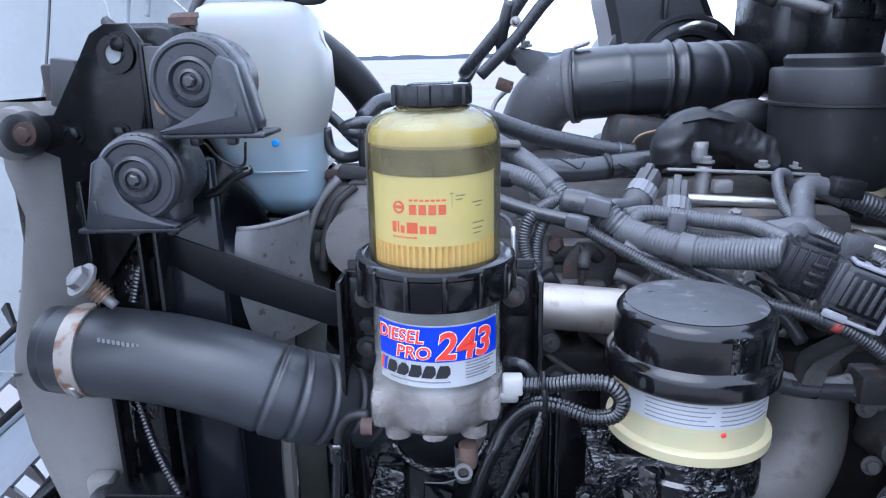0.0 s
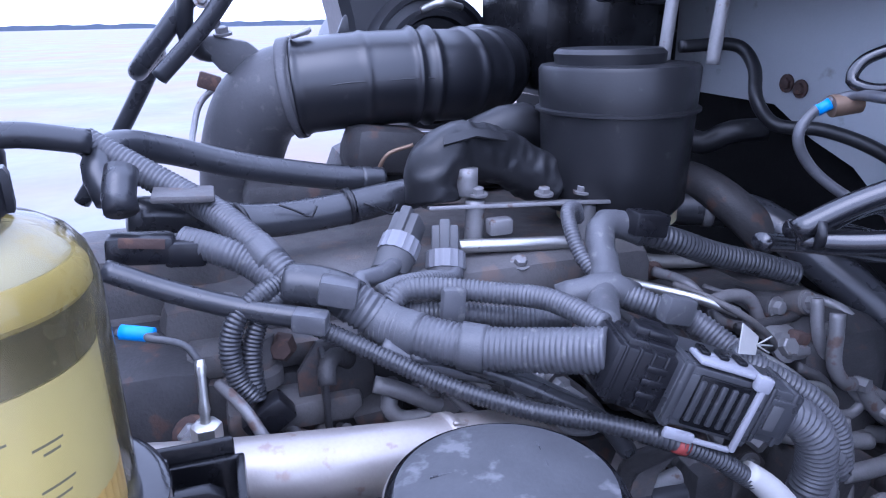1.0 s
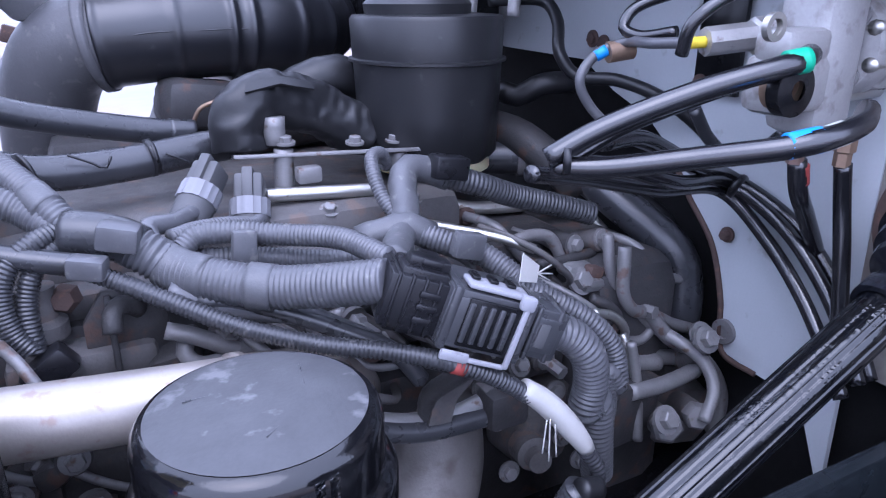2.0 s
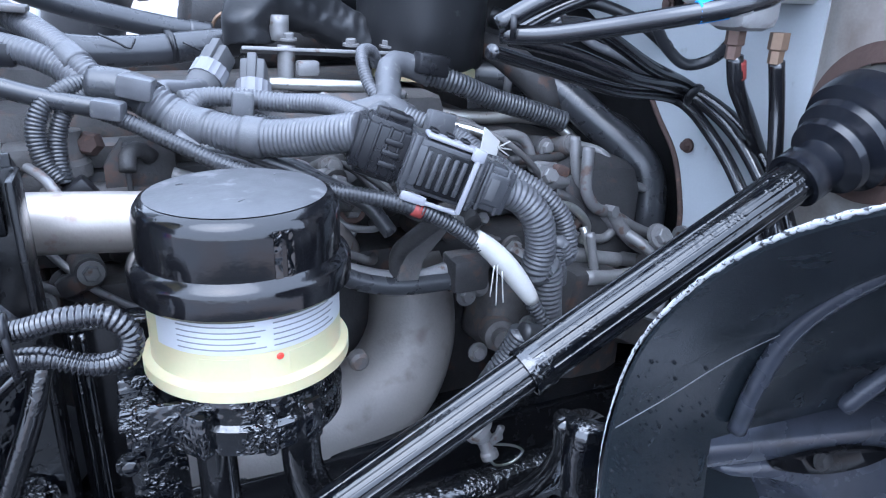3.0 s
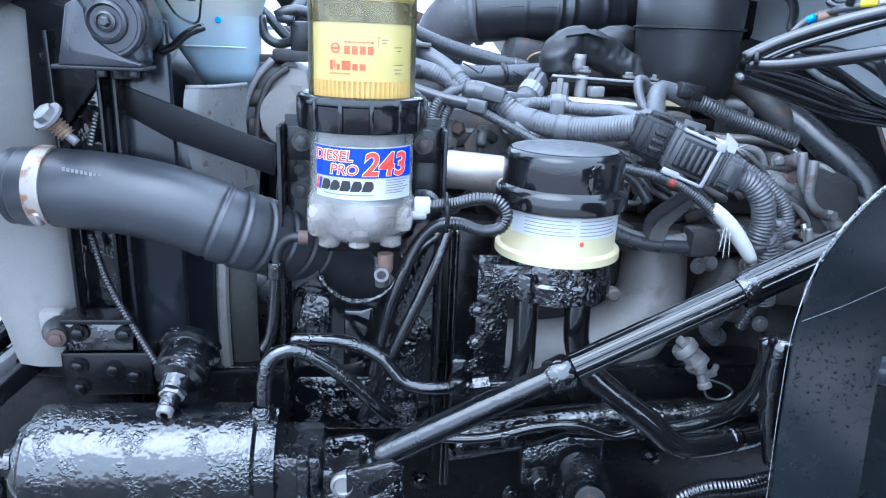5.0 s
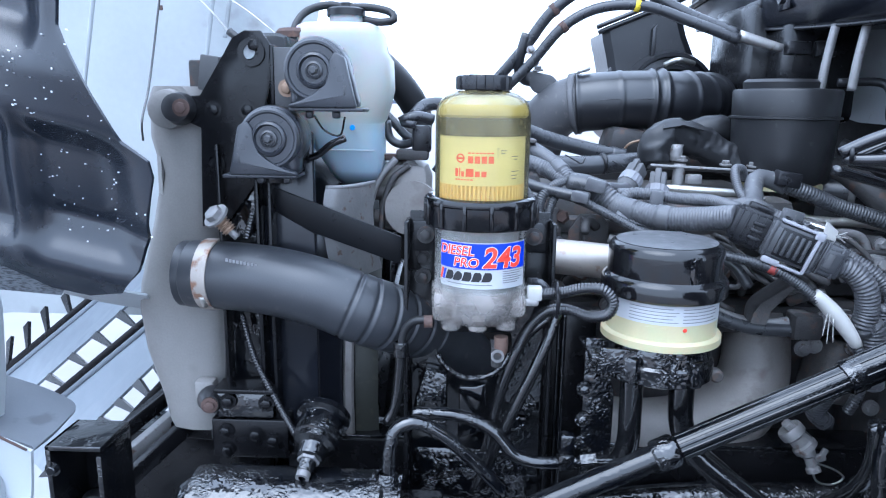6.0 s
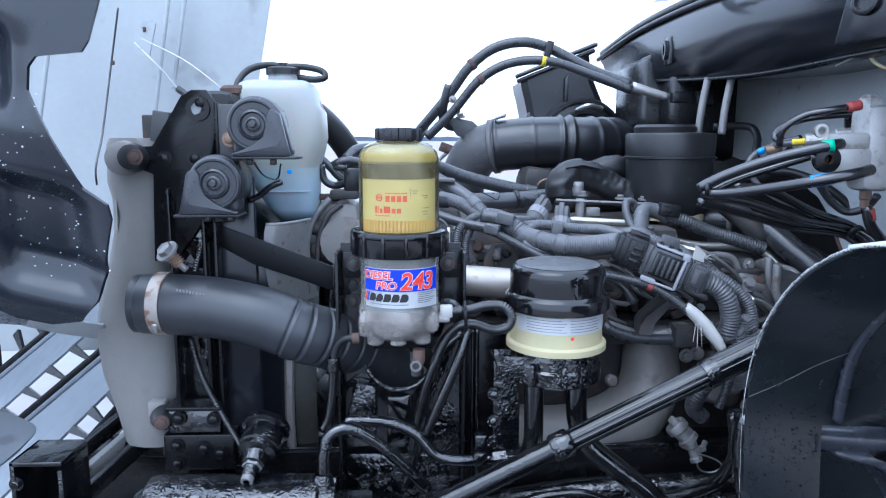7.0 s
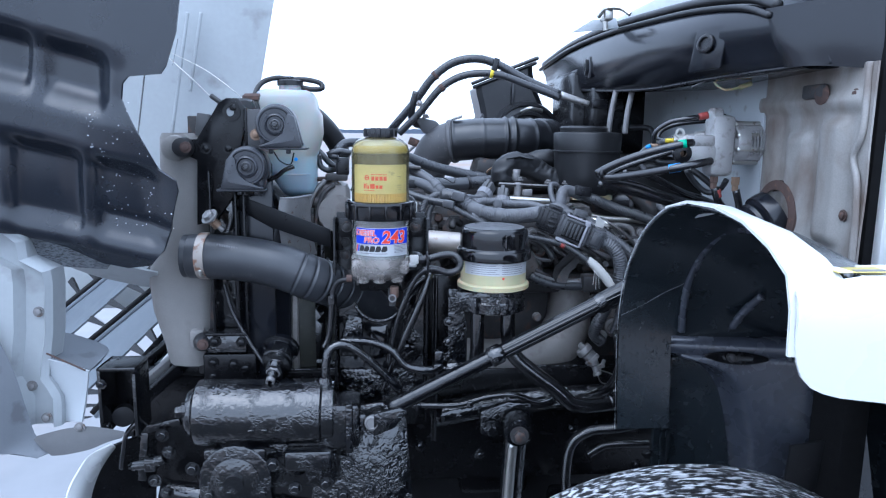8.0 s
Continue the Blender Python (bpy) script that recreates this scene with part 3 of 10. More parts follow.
# ---- cab front wall, cowl, fender with wheel arch ----
def cab():
    t = thing("cab_front", "pale cab front wall with dirty lower skin beside the engine", "cab wall", (1.02, 1.2, 1.2))
    # wall behind the toe panel, coloured as a shaded void
    wall = join(rbox((1.02, 1.30, 1.45), (0.06, 1.9, 1.3), 0.01))
    part("wall", wall, VOID_BLACK, t, "cab wall painted near-black for the shaded opening")
    # pale skin with a rounded cut towards the engine
    edge = [(p[1], p[2]) for p in ((0.968, 0.747, 1.211), (0.968, 0.813, 1.214), (0.968, 0.868, 1.221), (0.968, 0.884, 1.297), (0.968, 0.911, 1.367), (0.968, 0.961, 1.422), (0.968, 1.003, 1.475), (0.968, 1.060, 1.519), (0.968, 1.136, 1.546), (0.968, 1.216, 1.588), (0.968, 1.452, 1.593))]
    edge += [(1.9, 1.66), (1.9, 1.95), (0.72, 1.95), (0.70, 1.1)]
    sk = slab(edge, Matrix(((0, 0, 1, 0.968), (1, 0, 0, 0), (0, 1, 0, 0), (0, 0, 0, 1))), 0.008, 0)
    part("toe_panel", sk, CAB_PAINT, t, "pale blue-grey toe panel with rusty lower seam")
    seam = tube([(0.962, y, z) for y, z in edge[1:7]], 0.004, 8)
    part("seam", seam, RUST, t, "rusty welded seam")
    def ramp(v, low, high, soft=0.022):
        q = min(1, max(0, (v - low) / soft + 0.5)) * min(1, max(0, (high - v) / soft + 0.5))
        return q * q * (3 - 2 * q)

    sheet = []
    for k in range(56):
        z = 1.28 + 0.52 * k / 55
        row = []
        for j in range(48):
            y = 0.335 + 0.445 * j / 47
            press = 0.016 * ramp(y, 0.40, 0.475) * ramp(z, 1.44, 1.69) + 0.013 * ramp(y, 0.525, 0.60) * ramp(z, 1.40, 1.66)
            press += 0.010 * ramp(z, 1.715, 1.745) * ramp(y, 0.36, 0.74) + 0.008 * ramp(y, 0.645, 0.70) * ramp(z, 1.36, 1.70)
            row.append((0.972 - press + 0.003 * noise.noise(Vector((3 * y, 9 * z, 0.5))), y, z))
        sheet.append(row)
    part("side_skin", thicken(loft(sheet), 0.004), CAB_DIRTY, t, "dirty beige pressed sheet of the cab wall", 60)
    plug = lathe([(0, 0), (0.020, 0), (0.022, 0.004), (0.014, 0.010), (0, 0.010)], (0.958, 0.480, 1.745), (-1, -0.1, 0), 20)
    part("body_plug", plug, RUST, t, "rusty plug in the cab wall")
    stay = rbox((0.955, 0.505, 1.752), (0.016, 0.075, 0.030), 0.006, (0, 0, 0))
    part("plug_plate", stay, DARK_CAST, t)
    for z in (1.74, 1.50, 1.40):
        part("bolt", bolt((0.965, 0.385, z), (-1, 0, 0), 0.008, 0.006), RUST, t)
    flange = tube([(0.965, 0.355, 1.80), (0.962, 0.352, 1.66), (0.962, 0.37, 1.62), (0.962, 0.352, 1.57), (0.962, 0.34, 1.40), (0.962, 0.34, 1.2)], 0.007, 8)
    part("door_flange", flange, CAB_DIRTY, t)
    side = rbox((1.09, 0.345, 1.72), (0.16, 0.03, 0.74), 0.006)
    part("door_pillar", side, WHITE_PAINT, t)
    PY, PZ = (0.957, 0.934, 1.641)[1:]
    # black plates and holes in the pale skin
    plate = slab([(-0.035, -0.075), (0.035, -0.075), (0.035, 0.06), (0.012, 0.075), (-0.012, 0.068), (-0.035, 0.075)], Matrix(((0, 0, 1, 0.955), (1, 0, 0, PY), (0, 1, 0, PZ), (0, 0, 0, 1))), 0.008)
    part("black_plate", plate, BLACK_PAINT, t)
    for y, z in ((PY + 0.022, PZ + 0.06), (PY - 0.022, PZ + 0.06), (PY + 0.022, PZ - 0.063), (PY - 0.022, PZ - 0.063)):
        part("bolt", bolt((0.95, y, z), (-1, 0, 0), 0.008, 0.006), RUST, t)
    for y, z in ((1.166, 1.615), (1.193, 1.621)):
        part("bolt", bolt((0.962, y, z), (-1, 0, 0), 0.009, 0.008), RUST, t)
    part("bolt", bolt((0.962, 0.887, 1.388), (-1, 0, 0), 0.007, 0.012), RUST, t)
    gr = lathe([(0, -0.002), (0.018, -0.002), (0.018, 0.004), (0.010, 0.005), (0.009, 0.001), (0, 0.001)], (0.962, 0.87, 1.252), (-1, 0, 0), 24)
    part("grommet", gr, DULL_STEEL, t)
    return t


def cowl():
    """The black plenum that hangs over the back of the engine, with a rubber seal along its front edge."""
    t = thing("cowl", "black plastic cowl with a rubber seal along its edge", "cowl", (0.85, 1.2, 1.8))
    seal = [(0.672, 1.90, 1.918), (0.670, 1.75, 1.928), (0.682, 1.50, 1.950), (0.714, 1.20, 1.962), (0.756, 0.95, 1.962), (0.798, 0.72, 1.954), (0.834, 0.58, 1.936), (0.846, 0.50, 1.908)]
    face = [(0.684, 1.90, 1.890), (0.680, 1.75, 1.895), (0.680, 1.50, 1.905), (0.694, 1.20, 1.910), (0.724, 0.95, 1.908), (0.765, 0.72, 1.902), (0.810, 0.58, 1.888), (0.842, 0.49, 1.872)]
    belly = [(0.690, 1.90, 1.862), (0.686, 1.75, 1.862), (0.682, 1.50, 1.855), (0.698, 1.20, 1.848), (0.730, 0.95, 1.842), (0.772, 0.72, 1.842), (0.822, 0.58, 1.838), (0.864, 0.47, 1.832)]
    lip = [(0.694, 1.90, 1.850), (0.691, 1.75, 1.846), (0.690, 1.50, 1.814), (0.722, 1.30, 1.797), (0.770, 0.98, 1.783), (0.812, 0.72, 1.790), (0.845, 0.56, 1.794), (0.885, 0.45, 1.798)]
    back = [(1.0, y, z + 0.004) for x, y, z in lip]
    top = [(1.02, y, z + 0.055) for x, y, z in seal]
    bm = loft(fair([top, [(x + 0.05, y, z + 0.012) for x, y, z in seal], seal, face, belly, lip, [(x + 0.05, y, z - 0.004) for x, y, z in lip], back], 3))
    part("shell", thicken(bm, 0.004), GLOSSY_PLASTIC, t, "", 60)
    part("lip", tube([Vector(p) + Vector((-0.002, -0.003, 0)) for p in lip], 0.004, 8), PLASTIC, t)
    for dz, dx, r in ((0.016, 0.006, 0.0115), (-0.004, -0.010, 0.007)):
        part("seal", tube([Vector(p) + Vector((dx, -0.004, dz)) for p in seal], r, 10), RUBBER, t, "black rubber seal")
    # pockets with round ports, proud of the face
    ring = lathe([(0.013, 0), (0.022, 0), (0.022, 0.006), (0.019, 0.008), (0.015, 0.008), (0.013, 0.002), (0, 0.002)], (0.776, 0.655, 1.865), (-0.9, -0.45, 0.1), 28)
    part("port", ring, PLASTIC, t)
    part("port_plate", slab([(-0.05, -0.055), (0.04, -0.05), (0.055, 0.045), (-0.03, 0.045)], Matrix.Translation((0.783, 0.66, 1.858)) @ Matrix.Rotation(radians(64), 4, "Z").inverted() @ Matrix.Rotation(radians(90), 4, "X"), 0.010, 0.004), GLOSSY_PLASTIC, t)
    loop = lathe([(0.009, -0.004), (0.016, -0.004), (0.016, 0.006), (0.009, 0.006), (0.009, -0.004)], (0, 0, 0), (-1, 0, 0), 24)
    loop.transform(Matrix.Translation((0.682, 1.300, 1.870)) @ Matrix.Diagonal((1, 0.8, 1.5, 1)))
    part("lifting_eye", loop, PLASTIC, t)
    part("eye_pocket", rbox((0.690, 1.300, 1.868), (0.012, 0.050, 0.070), 0.006), GLOSSY_PLASTIC, t)
    # smooth panels that carry the cowl on round the corner of the cab
    side = [[(0.836, 0.512, 1.920), (0.850, 0.485, 1.920), (0.900, 0.43, 1.925), (0.990, 0.37, 1.922), (1.10, 0.33, 1.92)], [(0.848, 0.490, 1.850), (0.862, 0.460, 1.85), (0.905, 0.42, 1.85), (0.992, 0.362, 1.848), (1.10, 0.325, 1.845)], [(0.866, 0.472, 1.798), (0.884, 0.440, 1.798), (0.925, 0.41, 1.796), (1.0, 0.36, 1.787), (1.10, 0.32, 1.78)]]
    part("corner_panel", thicken(loft(fair(side)), 0.004), GLOSSY_PLASTIC, t, "smooth black corner panel", 60)
    part("panel_step", tube([(0.905, 0.425, 1.920), (0.906, 0.420, 1.86), (0.922, 0.410, 1.80)], 0.004, 8), GLOSSY_PLASTIC, t)
    latch = join(rbox((0.665, 1.06, 1.990), (0.024, 0.05, 0.030), 0.005), tube([(0.640, 1.06, 1.985), (0.655, 1.04, 2.005), (0.690, 1.02, 2.004), (0.712, 1.0, 1.985)], 0.006, 8), tube([(0.660, 1.06, 1.99), (0.664, 1.06, 1.95)], 0.008, 8))
    part("wiper_link", latch, ZINC, t, "small bright metal wiper link")
    part("link_plate", slab([(-0.09, -0.025), (0.05, -0.01), (0.04, 0.02), (-0.03, 0.012)], upright(0.665, 1.10, 1.972), 0.004), CAB_PAINT, t)
    glass = rbox((0.98, 1.2, 2.03), (0.10, 1.7, 0.16), 0.02)
    part("scuttle", glass, CAB_PAINT, t, "pale painted scuttle above the seal")
    return t


def fender():
    """The rear half of the front fender: white skin outside, black liner inside; its front edge is the split of the tilted nose."""
    t = thing("fender", "white fender with black plastic wheel arch liner and worn edge", "fender", (0.9, 0.2, 1.04))
    prof = [(0.50, 1.00), (0.515, 1.15), (0.518, 1.25), (0.495, 1.345), (0.445, 1.42), (0.385, 1.475), (0.30, 1.52), (0.21, 1.54), (0.11, 1.542), (0.02, 1.53), (-0.05, 1.505), (-0.10, 1.475), (-0.115, 1.43), (-0.118, 1.37)]
    fine = [(p.y, p.z) for p in smooth_path([(0, y, z) for y, z in prof], 0.022)]

    def sec(x, drop, inset=0.0, floor=1.212):
        out = []
        for y, z in fine:
            low = min(1, max(0, (1.30 - z)) / 0.15)
            c = Vector((0.16 - y, 1.22 - z)).normalized() * inset * (1 if y > 0.05 else max(0, (y + 0.06) / 0.11))
            lower = z + c.y * (1 - low) - drop * (1 - low)
            out.append((x, y + c.x, max(lower, floor)))
        return out

    # a plain front flange, then a rounded step inwards
    inner = [sec(0.560, 0), sec(0.60, 0.010), sec(0.645, 0.02), sec(0.680, 0.032), sec(0.72, 0.050), sec(0.78, 0.08), sec(0.95, 0.17), sec(1.10, 0.26)]
    first = min(k for k, (y, z) in enumerate(fine) if z >= 1.215)
    lower_strip = [sec(x, drop, floor=0)[:first + 1] for x, drop in ((0.560, 0), (0.60, 0.010), (0.645, 0.02), (0.680, 0.032))]
    for row, upper in zip(lower_strip, inner):
        row[first] = upper[first]
    skin = join(loft([row[first:] for row in inner]), loft(lower_strip))
    bmesh.ops.remove_doubles(skin, verts=skin.verts, dist=0.0004)
    part("liner", thicken(skin, 0.004), LINER, t, "black wheel arch liner with a rounded step", 50)
    rear = loft([[(1.11, y, 1.44) for y in (0.52, 0.2, -0.11)], [(1.13, y, 1.25) for y in (0.52, 0.2, -0.11)], [(1.20, y, 0.95) for y in (0.54, 0.2, -0.11)], [(1.30, y, 0.5) for y in (0.54, 0.2, -0.11)]])
    part("rear_wall", thicken(rear, 0.006), LINER, t)
    inb = rbox((1.12, 0.612, 0.95), (0.86, 0.02, 0.60), 0.006)
    part("inboard_wall", inb, LINER, t)
    # raised inboard panel: a sloping top, a flat recess in front, and a bulge behind a curved step
    curve = [(0.800, 0.880), (0.950, 0.862), (1.020, 0.848), (1.070, 0.834), (1.105, 0.815), (1.130, 0.790), (1.148, 0.745), (1.156, 0.690), (1.162, 0.60)]

    def step_at(z):
        if z <= curve[0][0]:
            return curve[0][1]
        for (z0, x0), (z1, x1) in zip(curve, curve[1:]):
            if z0 <= z <= z1:
                return x0 + (x1 - x0) * (z - z0) / (z1 - z0)
        return curve[-1][1]

    def plane(x):
        return 0.530 - 0.075 * min(1, (x - 0.676) / 0.30)

    grid, low_cols = [], 20
    for k in range(48):
        z = 0.62 + (1.160 - 0.62) * (k / 47) ** 0.6
        edge_x = max(step_at(z), 0.696)
        cols = [0.676 + (edge_x - 0.018 - 0.676) * j / low_cols for j in range(low_cols)]
        cols += [edge_x - 0.018 + 0.036 * j / 10 for j in range(10)]
        cols += [edge_x + 0.018 + (1.10 - edge_x - 0.018) * j / 30 for j in range(31)]
        row = []
        for x in cols:
            q = min(1, max(0, (x - edge_x) / 0.036 + 0.5))
            row.append((x, plane(x) + (1 - q * q * (3 - 2 * q)) * 0.055 * min(1, (x - 0.676) / 0.03), z))
        grid.append(row)
    low_rows = len(grid) - 1
    for dy, z in ((0.004, 1.164), (0.0, 1.168), (0.0, 1.186), (0.003, 1.194), (0.012, 1.201), (0.035, 1.205), (0.07, 1.207)):
        grid.append([(x, plane(x) + dy, z + 0.02 * (x - 0.676)) for x, _, _ in grid[-1]])
    # raised faces take the painted sheen, the recess keeps the liner's black
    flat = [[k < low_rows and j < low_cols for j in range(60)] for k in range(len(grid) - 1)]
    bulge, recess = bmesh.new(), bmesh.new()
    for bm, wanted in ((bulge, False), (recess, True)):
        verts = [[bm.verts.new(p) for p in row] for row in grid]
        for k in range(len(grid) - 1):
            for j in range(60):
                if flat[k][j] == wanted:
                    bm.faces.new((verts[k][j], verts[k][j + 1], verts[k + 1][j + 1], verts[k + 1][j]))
        bmesh.ops.delete(bm, geom=[v for v in bm.verts if not v.link_faces], context="VERTS")
    part("raised_panel", thicken(bulge, 0.004), PANEL, t, "raised black panel, its bluish sheen painted in", 60)
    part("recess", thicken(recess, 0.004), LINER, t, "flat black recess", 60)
    part("panel_edge", thicken(loft([[(0.674, 0.512, 1.198), (0.674, 0.516, 1.0), (0.676, 0.516, 0.62)], [(0.676, 0.534, 1.190), (0.679, 0.534, 1.0), (0.682, 0.532, 0.62)]]), 0.003), LINER, t)
    eye = []
    for k in range(21):
        s = k / 20
        w = 0.017 * math.sin(math.pi * s) ** 0.8
        x = 0.758 + 0.13 * s
        eye.append([(x, plane(x) - 0.003, 1.170 + w * 0.6), (x, plane(x) + 0.003, 1.167), (x, plane(x) - 0.006, 1.164 - w * 0.8)])
    part("pocket", thicken(loft(eye), 0.004), BLACK_PAINT, t, "eye-shaped pocket", 60)
    part("nut", bolt((0.812, plane(0.812) - 0.004, 1.167), (0, -1, 0.3), 0.008, 0.008), DARK_CAST, t)
    arc = [(0.697, 0.508, 1.225), (0.693, 0.497, 1.275), (0.690, 0.474, 1.342), (0.690, 0.438, 1.396), (0.690, 0.385, 1.447), (0.692, 0.315, 1.484), (0.695, 0.22, 1.498)]
    # both ribs share the panel's colour with its painted sheen
    part("rib", tube([(0.80, 0.478, 1.240), (0.815, 0.455, 1.285), (0.83, 0.42, 1.325)], 0.009, 12), PANEL, t)
    arc = [(x, y + 0.004 * (0.16 - y) / math.hypot(y - 0.16, z - 1.22), z + 0.004 * (1.22 - z) / math.hypot(y - 0.16, z - 1.22)) for x, y, z in arc]
    part("rib", tube(arc, 0.0085, 12), PANEL, t, "rounded moulded rib")
    back_sheet = loft([[(0.914, 0.400, 0.995), (1.067, 0.400, 1.015)], [(0.915, 0.420, 0.838), (1.062, 0.420, 0.833)]])
    part("mud_flap", thicken(back_sheet, 0.006), RUBBER, t)
    rnd = random.Random(3)
    drops = bmesh.new()
    for i in range(300):
        x, z = 0.566 + 0.11 * rnd.random() ** 1.4, min(1.33, max(1.0, rnd.gauss(1.19, 0.065)))
        a = max(k for k in range(len(fine)) if fine[k][1] <= z and fine[k][0] > 0.3)
        (y0, z0), (y1, z1) = fine[a], fine[a + 1]
        drop = 0.25 * (x - 0.56) * (1 - min(1, max(0, 1.30 - z) / 0.15))
        y = y0 + (y1 - y0) * (z - z0) / (z1 - z0) - 0.0048
        rr = rnd.choice((0.0007, 0.0008, 0.0010, 0.0013, 0.0019))
        drops = join(drops, lathe([(rr, -0.006), (rr * 0.8, rr * 0.4), (0, rr * 0.7)], (x, y, z - drop), (0, -1, -0.2), 8))
    tagged(part("water_bead", drops, WATER_BEAD, t, "small beads of water"), kind="stuff")
    for x, z in ((0.62, 0.90), (0.645, 0.925), (0.645, 0.885)):
        part("bolt", bolt((x, 0.524, z), (0, -1, 0), 0.008, 0.01), OILY_BLACK, t)
    # outer white skin: a narrow arched strip, and the side with a ledge behind it
    top = prof[6:]
    strip = loft([[(0.556, y - (0.004 if y < 0 else 0), z + 0.006) for y, z in top], [(0.585, y - (0.005 if y < 0 else 0), z + 0.004) for y, z in top], [(0.615 + 0.03 * max(0, (0.2 - y) / 0.3), y - (0.003 if y < 0 else 0), z - 0.012) for y, z in top]])
    part("arch_strip", thicken(strip, 0.005), WHITE_PAINT, t, "white arched edge strip", 50)
    side = []
    for x, low, high, ledge in ((0.562, 1.395, 1.46, -0.115), (0.566, 1.370, 1.463, -0.114), (0.574, 1.350, 1.467, -0.113), (0.588, 1.335, 1.470, -0.112), (0.607, 1.326, 1.472, -0.111), (0.63, 1.320, 1.474, -0.11), (0.66, 1.316, 1.475, -0.10), (0.70, 1.311, 1.476, -0.03), (0.85, 1.290, 1.478, -0.03), (1.0, 1.25, 1.478, -0.03), (1.16, 1.18, 1.478, -0.03)):
        side.append([(x, -0.126, low), (x, -0.128, (low + high) / 2), (x, -0.124, high - 0.012), (x, -0.118, high), (x, ledge, high + 0.002), (x, ledge + 0.002, high - 0.004)])
    part("side_skin", thicken(loft(side), 0.005), WHITE_PAINT, t, "smooth white painted side with a ledge", 50)
    edge = tube([(0.556, y, z) for y, z in prof[:8]], 0.0017, 8, step=0.0035, taper=lambda s: 0.16 + 0.94 * min(1, max(0, (s - 0.32) / 0.25)))
    for v in edge.verts:
        v.co += Vector((0.5, 1, 1)) * 0.0010 * noise.noise(v.co * 230)
    part("worn_edge", edge, WORN_EDGE, t, "pale, frayed and worn edge")
    wire = tube([(0.558, 0.508, 1.262), (0.60, 0.499, 1.286), (0.645, 0.486, 1.318), (0.689, 0.470, 1.345)], 0.0004, 5)
    part("scratch", wire, DULL_STEEL, t)
    sticker = part("warning_sticker", rbox((0.672, -0.075, 1.4800), (0.078, 0.036, 0.001), 0.0003), STICKER, t, "yellow warning sticker with a pale edge")
    part("bar", rbox((0.645, -0.075, 1.4808), (0.016, 0.035, 0.001), 0), WHITE_PRINT, sticker)
    part("text_bar", rbox((0.684, -0.082, 1.4808), (0.045, 0.010, 0.001), 0), GREY_PRINT, sticker)
    return t


def wheel():
    t = thing("wheel", "snow-smeared black truck tyre under the fender", "wheel", (0.57, 0.06, 0.04))
    c, ax = (0.57, 0.06, 0.56), (0, -1, 0)
    R = 0.52
    prof = [(0.30, -0.12), (0.40, -0.145), (0.47, -0.145), (R - 0.012, -0.135), (R - 0.002, -0.115)]
    for y in (-0.07, -0.02, 0.03, 0.08):
        prof += [(R, y - 0.003), (R - 0.012, y), (R - 0.012, y + 0.006), (R + 0.001, y + 0.009)]
    prof += [(R - 0.002, 0.115), (R - 0.012, 0.135), (0.47, 0.145), (0.40, 0.145), (0.30, 0.12)]
    tyre = part("tyre", lathe(prof, c, ax, 120), TYRE, t)
    for k in range(60):
        a = 2 * math.pi * k / 60
        for y in (-0.095, 0.10):
            b = rbox((0, y, R - 0.009), (0.030, 0.03, 0.016), 0.002)
            b.transform(Matrix.Translation(c) @ Matrix.Rotation(a, 4, "Y"))
            part("tread_block", b, TYRE, tyre)
    rim = lathe([(0.30, -0.12), (0.285, -0.11), (0.27, 0.0), (0.285, 0.11), (0.30, 0.12)], c, ax, 48)
    part("rim", rim, BLACK_PAINT, t)
    part("hub", lathe([(0, 0.0), (0.27, 0.0), (0.2, 0.05), (0.1, 0.10), (0, 0.10)], c, ax, 40), BLACK_PAINT, t)


